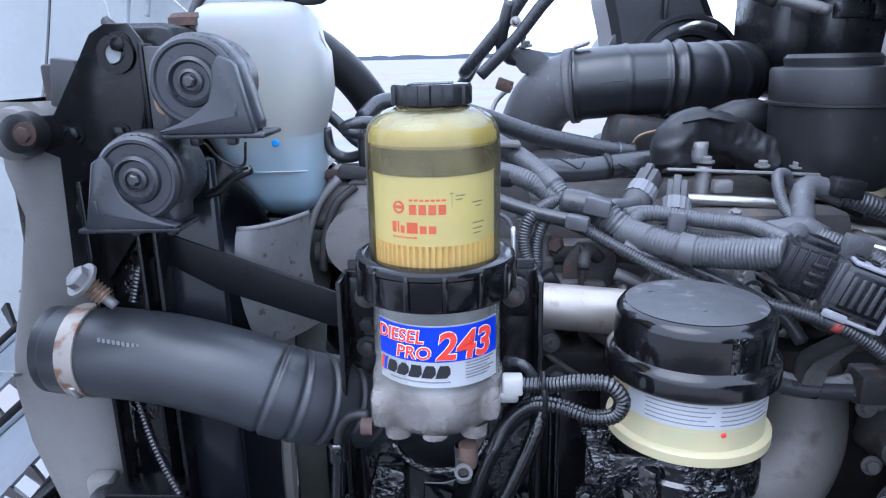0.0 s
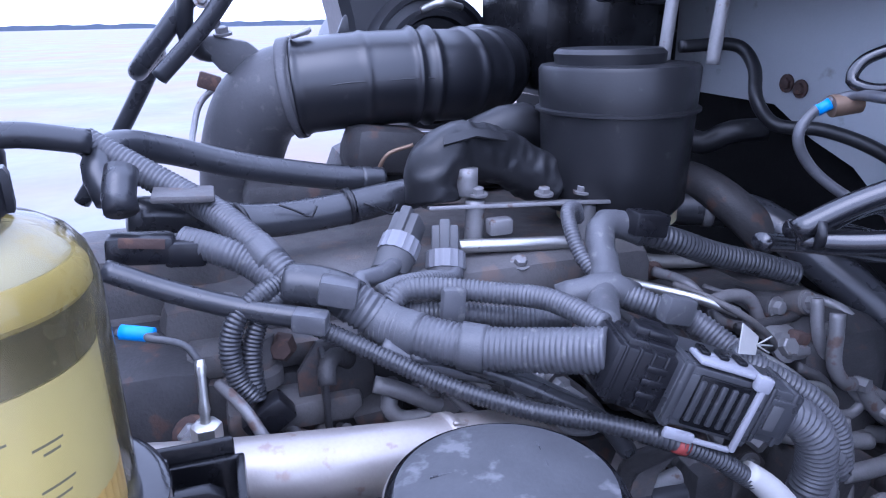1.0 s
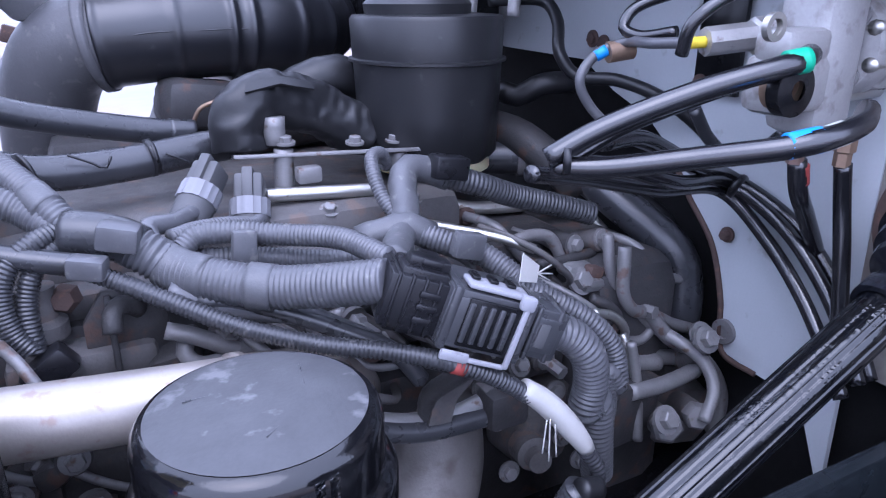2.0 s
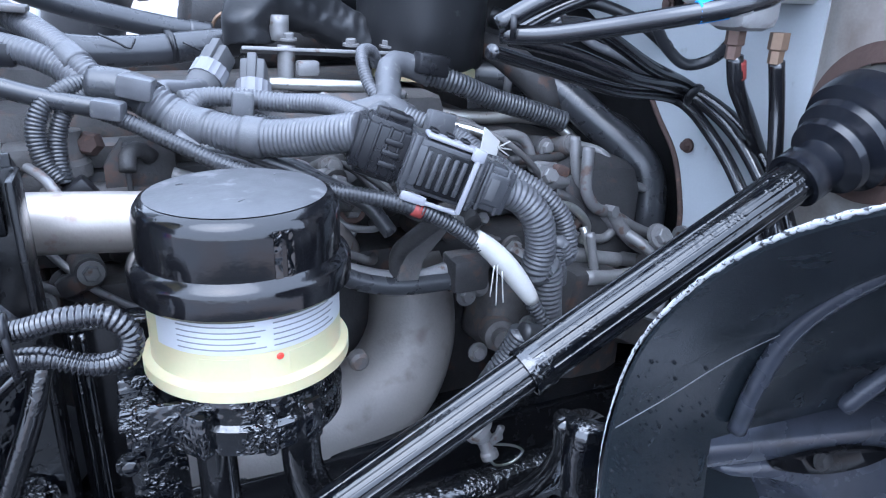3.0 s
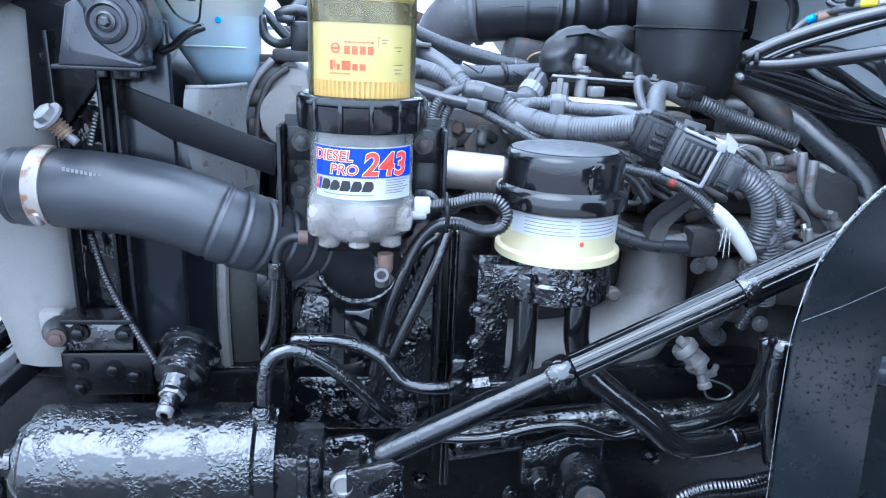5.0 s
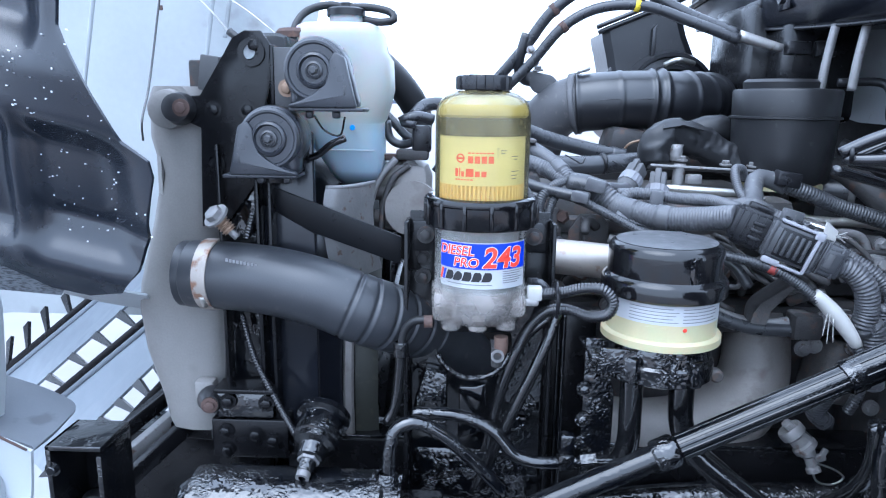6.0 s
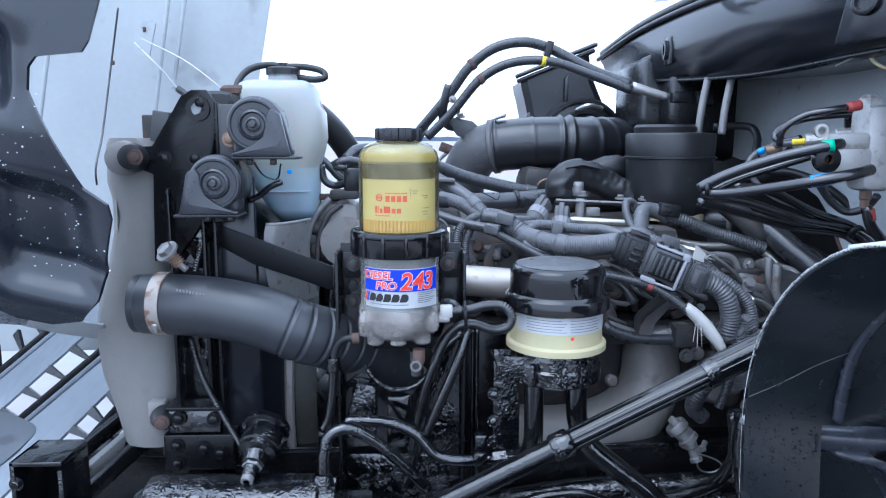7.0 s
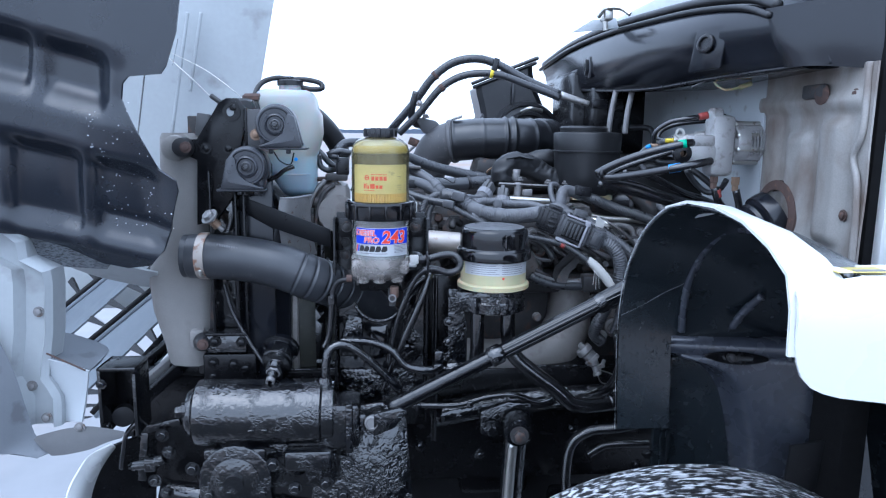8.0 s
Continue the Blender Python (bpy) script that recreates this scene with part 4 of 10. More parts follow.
# ---- chassis ----
def chassis():
    t = thing("chassis_rail", "oily black steel chassis rail with bolts", "chassis", (0.2, 0.9, 0.7))
    part("web", rbox((0.38, 0.86, 0.86), (2.04, 0.012, 0.32), 0.003), BLACK_PAINT, t)
    part("top_flange", rbox((0.38, 0.90, 1.02), (2.04, 0.08, 0.012), 0.003), OILY_SMOOTH, t)
    for x, z in ((0.13, 0.80), (0.20, 0.92), (0.36, 0.86), (0.47, 0.93), (-0.1, 0.85), (0.02, 0.76), (0.56, 0.84), (0.30, 0.77)):
        part("bolt", bolt((x, 0.853, z), (0, -1, 0), 0.011, 0.012), OILY_BLACK, t)
    far = thing("far_chassis_rail", "dark steel chassis rail beyond the engine", "chassis", (0.2, 1.7, 0.7))
    part("web", rbox((0.425, 1.75, 0.86), (1.95, 0.012, 0.32), 0.003), BLACK_PAINT, far)
    part("flange", rbox((0.425, 1.71, 1.02), (1.95, 0.08, 0.012), 0.003), OILY_SMOOTH, far)
    cross = thing("crossmember", "black steel crossmember below the engine", "chassis", (0.3, 1.3, 0.7))
    part("beam", rbox((0.35, 1.3, 0.80), (1.5, 0.86, 0.04), 0.01), BLACK_PAINT, cross)
    part("gusset", rbox((0.35, 1.3, 0.70), (0.2, 0.8, 0.16), 0.02), BLACK_PAINT, cross)
    axle = thing("front_axle", "oily black front axle beam with leaf spring", "axle", (0.57, 1.3, 0.45))
    part("beam", rbox((0.57, 1.2, 0.50), (0.11, 2.0, 0.13), 0.03), OILY_SMOOTH, axle)
    for i in range(4):
        part("leaf", tube([(-0.55 + 0.1 * i, 0.80, 0.72 - 0.016 * i), (0.0, 0.80, 0.63 - 0.016 * i), (0.57, 0.80, 0.60 - 0.016 * i), (1.2 - 0.1 * i, 0.80, 0.68 - 0.016 * i)], 0.03, 8), OILY_SMOOTH, axle)
    part("spring_seat", rbox((0.57, 0.80, 0.60), (0.16, 0.12, 0.16), 0.02), OILY_BLACK, axle)
    # dark sheet added so that no bright snow shows below the rail
    sh = thing("dark_under_sheet", "added black sheet that hides the snow below the chassis rail", "shield", (0.1, 0.95, 0.3))
    part("sheet", rbox((0.2, 0.98, 0.55), (1.6, 0.01, 0.42), 0.003), RUBBER, sh)
    part("fold", rbox((0.2, 0.99, 0.76), (1.6, 0.03, 0.01), 0.003), RUBBER, sh)


cab()
cowl()
fender()
wheel()
chassis()



# ---- the tilted nose: liner, pale underside, grille, bumper ----
def nose_liner():
    t = thing("nose_liner", "black plastic wheel arch liner on the tilted nose", "liner panel", (-0.7, 0.6, 1.3))
    outline = [(-0.990, 0.560, 1.961), (-0.364, 0.600, 1.989), (-0.385, 0.600, 1.854), (-0.409, 0.600, 1.784), (-0.420, 0.600, 1.768), (-0.485, 0.600, 1.762), (-0.499, 0.600, 1.748), (-0.504, 0.600, 1.715), (-0.479, 0.600, 1.660), (-0.440, 0.610, 1.573), (-0.406, 0.620, 1.548), (-0.403, 0.630, 1.526), (-0.432, 0.650, 1.441), (-0.453, 0.660, 1.388), (-0.486, 0.670, 1.356), (-0.540, 0.670, 1.347), (-0.596, 0.670, 1.358), (-0.663, 0.660, 1.399), (-0.746, 0.660, 1.433), (-1.122, 0.660, 1.464)]
    bm = bmesh.new()
    bm.faces.new([bm.verts.new((p[0], 0.6, p[2])) for p in outline])
    xs, zs = [p[0] for p in outline], [p[2] for p in outline]
    lean = [p[2] + 0.26 * (p[0] + 0.5) for p in outline]
    for k in range(1, 110):
        at = min(lean) + (max(lean) - min(lean)) * k / 110
        bmesh.ops.bisect_plane(bm, geom=bm.verts[:] + bm.edges[:] + bm.faces[:], plane_co=(-0.5, 0, at), plane_no=(0.26, 0, 1))
    for k in range(1, 100):
        at = min(xs) + (max(xs) - min(xs)) * k / 100
        bmesh.ops.bisect_plane(bm, geom=bm.verts[:] + bm.edges[:] + bm.faces[:], plane_co=(at, 0, 0), plane_no=(1, 0, 0))

    def step(a, b, v):
        q = min(1, max(0, (v - a) / (b - a)))
        return q * q * (3 - 2 * q)

    def relief(x, z):
        """Proud bands that fall towards the engine, pockets with ribs between them."""
        v = z + 0.26 * (x + 0.5)
        out = 0.0
        for z0, z1, x1, ribs in ((1.70, 1.797, -0.505, (-0.536, -0.695, -0.855)), (1.415, 1.579, -0.43, (-0.592, -0.753, -0.91))):
            inside = step(z0 - 0.050, z0 + 0.022, v) * (1 - step(z1 - 0.026, z1 + 0.024, v)) * (1 - step(x1 - 0.070, x1 + 0.03, x))
            rib = max(math.exp(-(((x - 0.10 * (z - 1.6)) - q) / 0.015) ** 2) for q in ribs)
            out += 0.042 * inside * (1 - 0.55 * rib)
        out += 0.010 * math.exp(-((v - 1.455) / 0.016) ** 2) * step(-0.62, -0.56, x) + 0.03 * step(1.40, 1.33, v) - 0.012 * step(-0.60, -0.50, x) * step(1.58, 1.66, v)
        return out - 0.22 * max(0, -0.665 - x)

    for v in bm.verts:
        v.co.y = 0.575 + relief(v.co.x, v.co.z) + 0.05 * step(1.6, 1.3, v.co.z)
    part("sheet", thicken(bm, 0.005), NOSE_LINER, t, "", 75)
    rnd = random.Random(4)
    flecks = bmesh.new()
    for i in range(125):
        x, z, w = rnd.uniform(-0.58, -0.42), rnd.gauss(1.58, 0.09), rnd.uniform(0.0004, 0.0011)
        if z > 1.72 or z < 1.40 or x > -0.49 + (1.72 - z) * 0.28:
            continue
        flecks = join(flecks, rbox((x, 0.5695 + relief(x, z) + 0.05 * step(1.6, 1.3, z), z), (w * 2.2, 0.004, w), 0, (0, rnd.uniform(0, 90), 0)))
    tagged(part("snow_fleck", flecks, WHITE_PRINT, t, "small white flecks of dried snow"), kind="stuff")
    frost = loft([[(-0.831, 0.640, 1.436), (-0.737, 0.640, 1.427), (-0.655, 0.640, 1.397), (-0.576, 0.650, 1.361)], [(-0.846, 0.660, 1.388), (-0.751, 0.660, 1.373), (-0.696, 0.670, 1.347), (-0.597, 0.670, 1.340)]])
    part("salt_edge", thicken(frost, 0.003), SALT, t, "salt-crusted lower edge")


def nose_skin():
    t = thing("tilted_nose", "pale grey-blue underside of the tilted truck nose", "hood", (-0.7, 1.5, 1.0))
    a, bx, bz = Vector((-1.231, 1.550, 2.072)), Vector((0.665, 1.550, 2.122)), Vector((-1.415, 1.550, 0.030))
    secs = []
    for down in (-0.15, 0.0, 0.13, 0.25, 0.38, 0.52):
        s = []
        for k, along in enumerate((-0.25, 0.0, 0.15, 0.30, 0.40, 0.47 - 0.11 * down)):
            p = a + (bx - a) * along + (bz - a) * down
            p.y += 0.10 * ((along - 0.47) / 0.7) ** 2 - (0.25 if k == 0 else 0)
            s.append(p)
        secs.append(s)
    part("skin", thicken(loft(secs), 0.006), HOOD_INSIDE, t, "pale, lightly mottled moulded skin", 60)
    part("stay_cable", tube([(-0.598, 1.200, 1.867), (-0.503, 1.100, 1.797), (-0.415, 0.950, 1.741), (-0.384, 0.910, 1.726)], 0.0018, 6), ZINC, t)
    part("cable_end", tube([(-0.409, 0.920, 1.743), (-0.381, 0.910, 1.724)], 0.007, 8), RUBBER, t)
    part("lanyard", tube([(-0.621, 1.300, 1.891), (-0.501, 1.250, 1.833), (-0.414, 1.200, 1.774), (-0.358, 1.100, 1.737)], 0.0012, 6), ZINC, t)
    part("wire", tube([(-0.671, 1.300, 1.962), (-0.696, 1.300, 1.835), (-0.710, 1.250, 1.652), (-0.708, 1.200, 1.576), (-0.708, 1.200, 1.538)], 0.0025, 6), CABLE, t)
    pad = loft([[(-0.689, 1.440, 1.961), (-0.632, 1.440, 1.947)], [(-0.691, 1.440, 1.871), (-0.654, 1.440, 1.861)]])
    part("raised_pad", thicken(pad, 0.008), HOOD_INSIDE, t)
    for a, b in (((-0.615, 1.500, 2.040), (-0.687, 1.500, 1.636)), ((-0.574, 1.510, 2.042), (-0.622, 1.510, 1.785)), ((-0.910, 1.480, 2.024), (-0.987, 1.480, 1.651))):
        part("moulded_rib", tube([a, b], 0.006, 8), HOOD_INSIDE, t)
    for p in ((-0.661, 1.430, 1.932), (-0.748, 1.430, 1.846)):
        part("clip", rbox(p, (0.008, 0.006, 0.012), 0.002), RUST, t)
    # lower fender return, near the bumper: a folded upright channel with a darker outer edge
    def channel(rows):
        return [[(x - 0.25, y - 0.03, z + 0.02), (x - 0.075, y - 0.012, z + 0.004), (x - 0.060, y + 0.012, z), (x - 0.016, y + 0.014, z), (x - 0.006, y - 0.006, z), (x, y, z), (x + 0.004, y + 0.05, z)] for x, y, z in rows]
    edge = [(-0.800, 0.62, 1.450), (-0.752, 0.62, 1.410), (-0.748, 0.62, 1.372), (-0.702, 0.62, 1.345), (-0.700, 0.62, 1.315), (-0.708, 0.62, 1.205), (-0.726, 0.62, 1.100), (-0.712, 0.62, 1.075), (-0.702, 0.62, 1.052), (-0.706, 0.62, 0.985)]
    part("fender_return", thicken(loft(channel(edge)), 0.005), HOOD_INSIDE, t, "pale grey folded fender return with bolts", 30)
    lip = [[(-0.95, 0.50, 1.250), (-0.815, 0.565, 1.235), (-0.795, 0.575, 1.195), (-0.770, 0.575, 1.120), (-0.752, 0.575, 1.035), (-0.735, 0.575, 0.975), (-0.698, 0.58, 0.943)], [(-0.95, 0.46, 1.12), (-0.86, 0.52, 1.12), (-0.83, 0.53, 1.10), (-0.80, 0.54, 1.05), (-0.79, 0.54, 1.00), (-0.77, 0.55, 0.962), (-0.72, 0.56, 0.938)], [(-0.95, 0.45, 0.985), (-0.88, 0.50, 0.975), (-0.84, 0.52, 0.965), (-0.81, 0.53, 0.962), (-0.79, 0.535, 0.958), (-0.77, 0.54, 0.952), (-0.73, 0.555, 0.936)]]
    part("outer_edge", thicken(loft(fair(lip)), 0.005), EDGE_GREY, t, "grey outer edge, its shade put into the colour", 60)
    flap = [[(-0.745, 0.572, 0.976), (-0.690, 0.590, 0.985), (-0.640, 0.600, 0.987), (-0.600, 0.605, 0.980), (-0.560, 0.610, 0.968)], [(-0.725, 0.566, 0.958), (-0.680, 0.575, 0.962), (-0.635, 0.585, 0.966), (-0.600, 0.595, 0.966), (-0.562, 0.605, 0.962)], [(-0.700, 0.562, 0.938), (-0.670, 0.565, 0.938), (-0.625, 0.575, 0.944), (-0.595, 0.590, 0.952), (-0.565, 0.603, 0.958)]]
    part("splash_flap", thicken(loft(fair(flap)), 0.005), GREY_PLASTIC, t, "dark grey rubbery flap", 60)
    under = [[(-0.781, 0.720, 1.438), (-0.674, 0.740, 1.368), (-0.580, 0.760, 1.330), (-0.521, 0.780, 1.311)], [(-0.819, 0.800, 1.365), (-0.725, 0.850, 1.298), (-0.634, 0.900, 1.257), (-0.582, 0.950, 1.234)]]
    part("inner_fold", thicken(loft(fair(under)), 0.004), HOOD_INSIDE, t)
    for p in ((-0.762, 0.625, 1.078), (-0.735, 0.628, 1.250), (-0.727, 0.608, 1.008), (-0.650, 0.592, 0.990)):
        part("bolt", bolt(p, (0, -1, 0.1), 0.008, 0.007), DULL_STEEL, t)


def grille():
    """The front grille, lying on its face since the nose is tilted: broad slats with rows of open windows between them."""
    t = thing("grille", "grey-blue plastic front grille with rows of open windows", "grille", (-1.0, 1.3, 1.0))
    # each row of windows: its far edge and its near edge
    rows = ((((-1.165, 1.500, 1.049), (-1.004, 1.500, 1.184)), ((-1.124, 1.460, 1.006), (-0.941, 1.460, 1.153))),
            (((-0.974, 1.280, 1.002), (-0.778, 1.280, 1.171)), ((-0.883, 1.220, 1.005), (-0.696, 1.220, 1.159))),
            (((-0.746, 1.060, 0.987), (-0.607, 1.060, 1.122)), ((-0.674, 1.010, 0.990), (-0.574, 1.010, 1.098))))
    V = lambda p, q, s: Vector(p).lerp(Vector(q), s)
    for i, ((a, b), (c, d)) in enumerate(rows):
        # dark dividers across the windows, deep and tapering
        for k in range(-4, 5):
            s = k / 3.0
            p, q = V(a, b, s), V(c, d, s - 0.06)
            part("divider", thicken(loft([[p + Vector((-0.008, 0, -0.009)), p + Vector((0.008, 0, 0.009))], [q + Vector((-0.003, 0, -0.002)), q + Vector((0.003, 0, 0.002))]]), 0.010), BLACK_PAINT, t)
        part("rim", beam(V(c, d, -1.3), V(c, d, 1.3), 0.012, 0.016, 0.003), BLACK_PAINT, t)
        part("lip", beam(V(c, d, -1.3) + Vector((0.010, -0.004, -0.010)), V(c, d, 1.3) + Vector((0.010, -0.004, -0.010)), 0.010, 0.012, 0.003), CHROME, t)
        e, f = rows[i + 1][0] if i < 2 else ((-0.624, 0.960, 0.980), (-0.536, 0.960, 1.077))
        g = [V(c, d, -1.3) + Vector((0.012, 0, -0.012)), V(c, d, 1.3) + Vector((0.012, 0, -0.012))]
        h = [V(e, f, -1.3), V(e, f, 1.3)]
        part("slat", thicken(loft([g, [m.lerp(n, 0.5) + Vector((0, 0.012, -0.01)) for m, n in zip(g, h)], h]), 0.006), CHROME, t, "broad grey-blue slat")


def bumper():
    t = thing("bumper_bracket", "grey bumper end with an open black bracket", "bumper", (-0.65, 0.62, 1.05))
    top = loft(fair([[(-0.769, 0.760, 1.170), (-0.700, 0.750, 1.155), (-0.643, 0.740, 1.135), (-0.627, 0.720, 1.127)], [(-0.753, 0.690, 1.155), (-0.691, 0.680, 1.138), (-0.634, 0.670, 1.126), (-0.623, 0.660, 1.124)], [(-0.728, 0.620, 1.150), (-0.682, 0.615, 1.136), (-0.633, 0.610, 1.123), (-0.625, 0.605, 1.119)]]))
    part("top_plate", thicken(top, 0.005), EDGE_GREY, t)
    front = loft(fair([[(-0.728, 0.620, 1.147), (-0.678, 0.615, 1.134), (-0.625, 0.605, 1.119)], [(-0.742, 0.650, 1.058), (-0.693, 0.635, 1.050), (-0.642, 0.620, 1.046)], [(-0.745, 0.660, 0.982), (-0.698, 0.640, 0.987), (-0.654, 0.620, 0.992)]]))
    part("front_plate", thicken(front, 0.005), CAB_PAINT, t, "scuffed pale plate")
    part("plate_seam", tube([(-0.713, 0.600, 1.162), (-0.632, 0.600, 1.121)], 0.002, 6), RUST, t)
    for w, h, x, z in ((0.008, 0.17, -0.612, 1.035), (0.008, 0.15, -0.535, 1.03), (0.085, 0.008, -0.573, 1.116)):
        part("channel_side", rbox((x, 0.66, z), (w, 0.09, h), 0.002), OILY_SMOOTH, t)
    part("back_plate", rbox((-0.575, 0.71, 1.03), (0.08, 0.01, 0.16), 0.002), BLACK_PAINT, t)
    for p in ((-0.608, 0.620, 1.081), (-0.610, 0.640, 0.970), (-0.530, 0.780, 1.012)):
        part("bolt", bolt(p, (0, -1, 0), 0.008, 0.01), OILY_BLACK, t)
    for i, (p, q) in enumerate((((-0.573, 0.720, 0.985), (-0.482, 0.840, 1.058)), ((-0.594, 0.750, 1.002), (-0.507, 0.880, 1.068)), ((-0.619, 0.800, 1.029), (-0.542, 0.950, 1.086)))):
        part("rail", beam(p, q, 0.018, 0.03, 0.003), BLACK_PAINT if i != 1 else DULL_STEEL, t)
    white = [[(-0.629, 0.700, 0.900), (-0.674, 0.680, 0.880), (-0.694, 0.650, 0.849), (-0.704, 0.620, 0.817), (-0.710, 0.580, 0.744)], [(-0.629, 0.710, 0.892), (-0.663, 0.690, 0.861), (-0.684, 0.670, 0.824), (-0.690, 0.640, 0.788), (-0.694, 0.600, 0.731)], [(-0.639, 0.740, 0.875), (-0.671, 0.730, 0.828), (-0.690, 0.720, 0.782), (-0.695, 0.700, 0.745), (-0.704, 0.680, 0.682)]]
    part("corner_cap", thicken(loft(fair(white)), 0.006), WHITE_PAINT, t, "white painted bumper corner", 60)
    arch = [[(-0.641, 0.745, 0.877), (-0.676, 0.735, 0.826), (-0.695, 0.725, 0.780), (-0.702, 0.705, 0.740), (-0.712, 0.685, 0.672)], [(-0.606, 0.780, 0.878), (-0.619, 0.780, 0.801), (-0.625, 0.780, 0.748), (-0.632, 0.780, 0.694), (-0.642, 0.780, 0.610)], [(-0.568, 0.830, 0.860), (-0.573, 0.830, 0.774), (-0.576, 0.830, 0.719), (-0.579, 0.830, 0.664), (-0.584, 0.830, 0.577)]]
    part("arch_trim", thicken(loft(fair(arch)), 0.006), BLACK_PAINT, t, "black inner arch of the bumper", 60)
    part("bush", lathe([(0, 0), (0.020, 0), (0.025, 0.006), (0.025, 0.03), (0, 0.034)], (-0.591, 0.700, 0.979), (0.2, -1, 0), 24), RUBBER, t)
    part("cable", tube([(-0.537, 0.700, 0.989), (-0.553, 0.680, 0.965), (-0.577, 0.670, 0.941), (-0.590, 0.670, 0.891), (-0.602, 0.680, 0.843)], 0.006, 10), CABLE, t)
    part("lower_rail", beam((-0.590, 0.700, 0.926), (-0.461, 0.700, 0.953), 0.012, 0.02, 0.003), OILY_SMOOTH, t)
    part("lower_strut", beam((-0.548, 0.700, 0.927), (-0.561, 0.700, 0.801), 0.012, 0.02, 0.003), OILY_SMOOTH, t)
    part("air_fitting", join(tube([(-0.582, 0.690, 0.843), (-0.538, 0.680, 0.853), (-0.497, 0.670, 0.871)], 0.012, 14), rbox((-0.530, 0.680, 0.855), (0.03, 0.03, 0.035), 0.006)), OILY_BLACK, t)
    for p in ((-0.499, 0.680, 0.928), (-0.482, 0.670, 0.888), (-0.523, 0.680, 0.811), (-0.497, 0.680, 0.777)):
        part("bolt", bolt(p, (0, -1, 0), 0.011, 0.014), OILY_BLACK, t)


nose_liner()
nose_skin()
grille()
bumper()


# ---- radiator group ----
def charge_cooler():
    t = thing("charge_air_cooler", "beige cast side tank of the charge air cooler", "cooler", (-0.49, 0.85, 1.05))
    left = ((-0.511, 0.830, 1.648), (-0.517, 0.830, 1.636), (-0.520, 0.830, 1.566), (-0.506, 0.830, 1.507), (-0.527, 0.830, 1.417), (-0.557, 0.830, 1.313), (-0.562, 0.830, 1.271), (-0.555, 0.830, 1.196), (-0.531, 0.830, 1.108), (-0.525, 0.830, 1.077), (-0.521, 0.830, 1.058))
    right = (-0.42, -0.405, -0.395, -0.395, -0.395, -0.395, -0.395, -0.40, -0.405, -0.41, -0.41)
    secs = []
    for (x0, _, z), x1 in zip(left, right):
        y0, y1 = 0.80, 1.35
        secs.append([(x1, y1, z), (x0, y1, z), (x0, y0 + 0.035, z), (x0 + 0.018, y0 + 0.010, z), (x0 + 0.05, y0, z), (x1 - 0.03, y0, z), (x1, y0 + 0.03, z), (x1, y1, z)])
    bm = loft(secs)
    bmesh.ops.holes_fill(bm, edges=bm.edges)
    part("side_tank", bm, CAC_TANK, t, "", 50)
    boss = lathe([(0, 0), (0.032, 0), (0.030, 0.018), (0.024, 0.022), (0, 0.022)], (-0.469, 0.800, 1.612), (0, -1, 0), 24)
    part("boss", boss, CAC_TANK, t)
    for i in range(6):
        part("cast_mark", rbox((-0.478, 0.806, 1.625 - 0.013 * i), (0.007, 0.003, 0.008), 0.001), CAC_TANK, t)
    core = rbox((-0.40, 1.32, 1.36), (0.09, 1.0, 0.66), 0.004)
    part("core", core, DARK_CAST, t)
    part("mount_pad", rbox((-0.435, 0.79, 1.135), (0.035, 0.03, 0.05), 0.008), CAC_TANK, t)


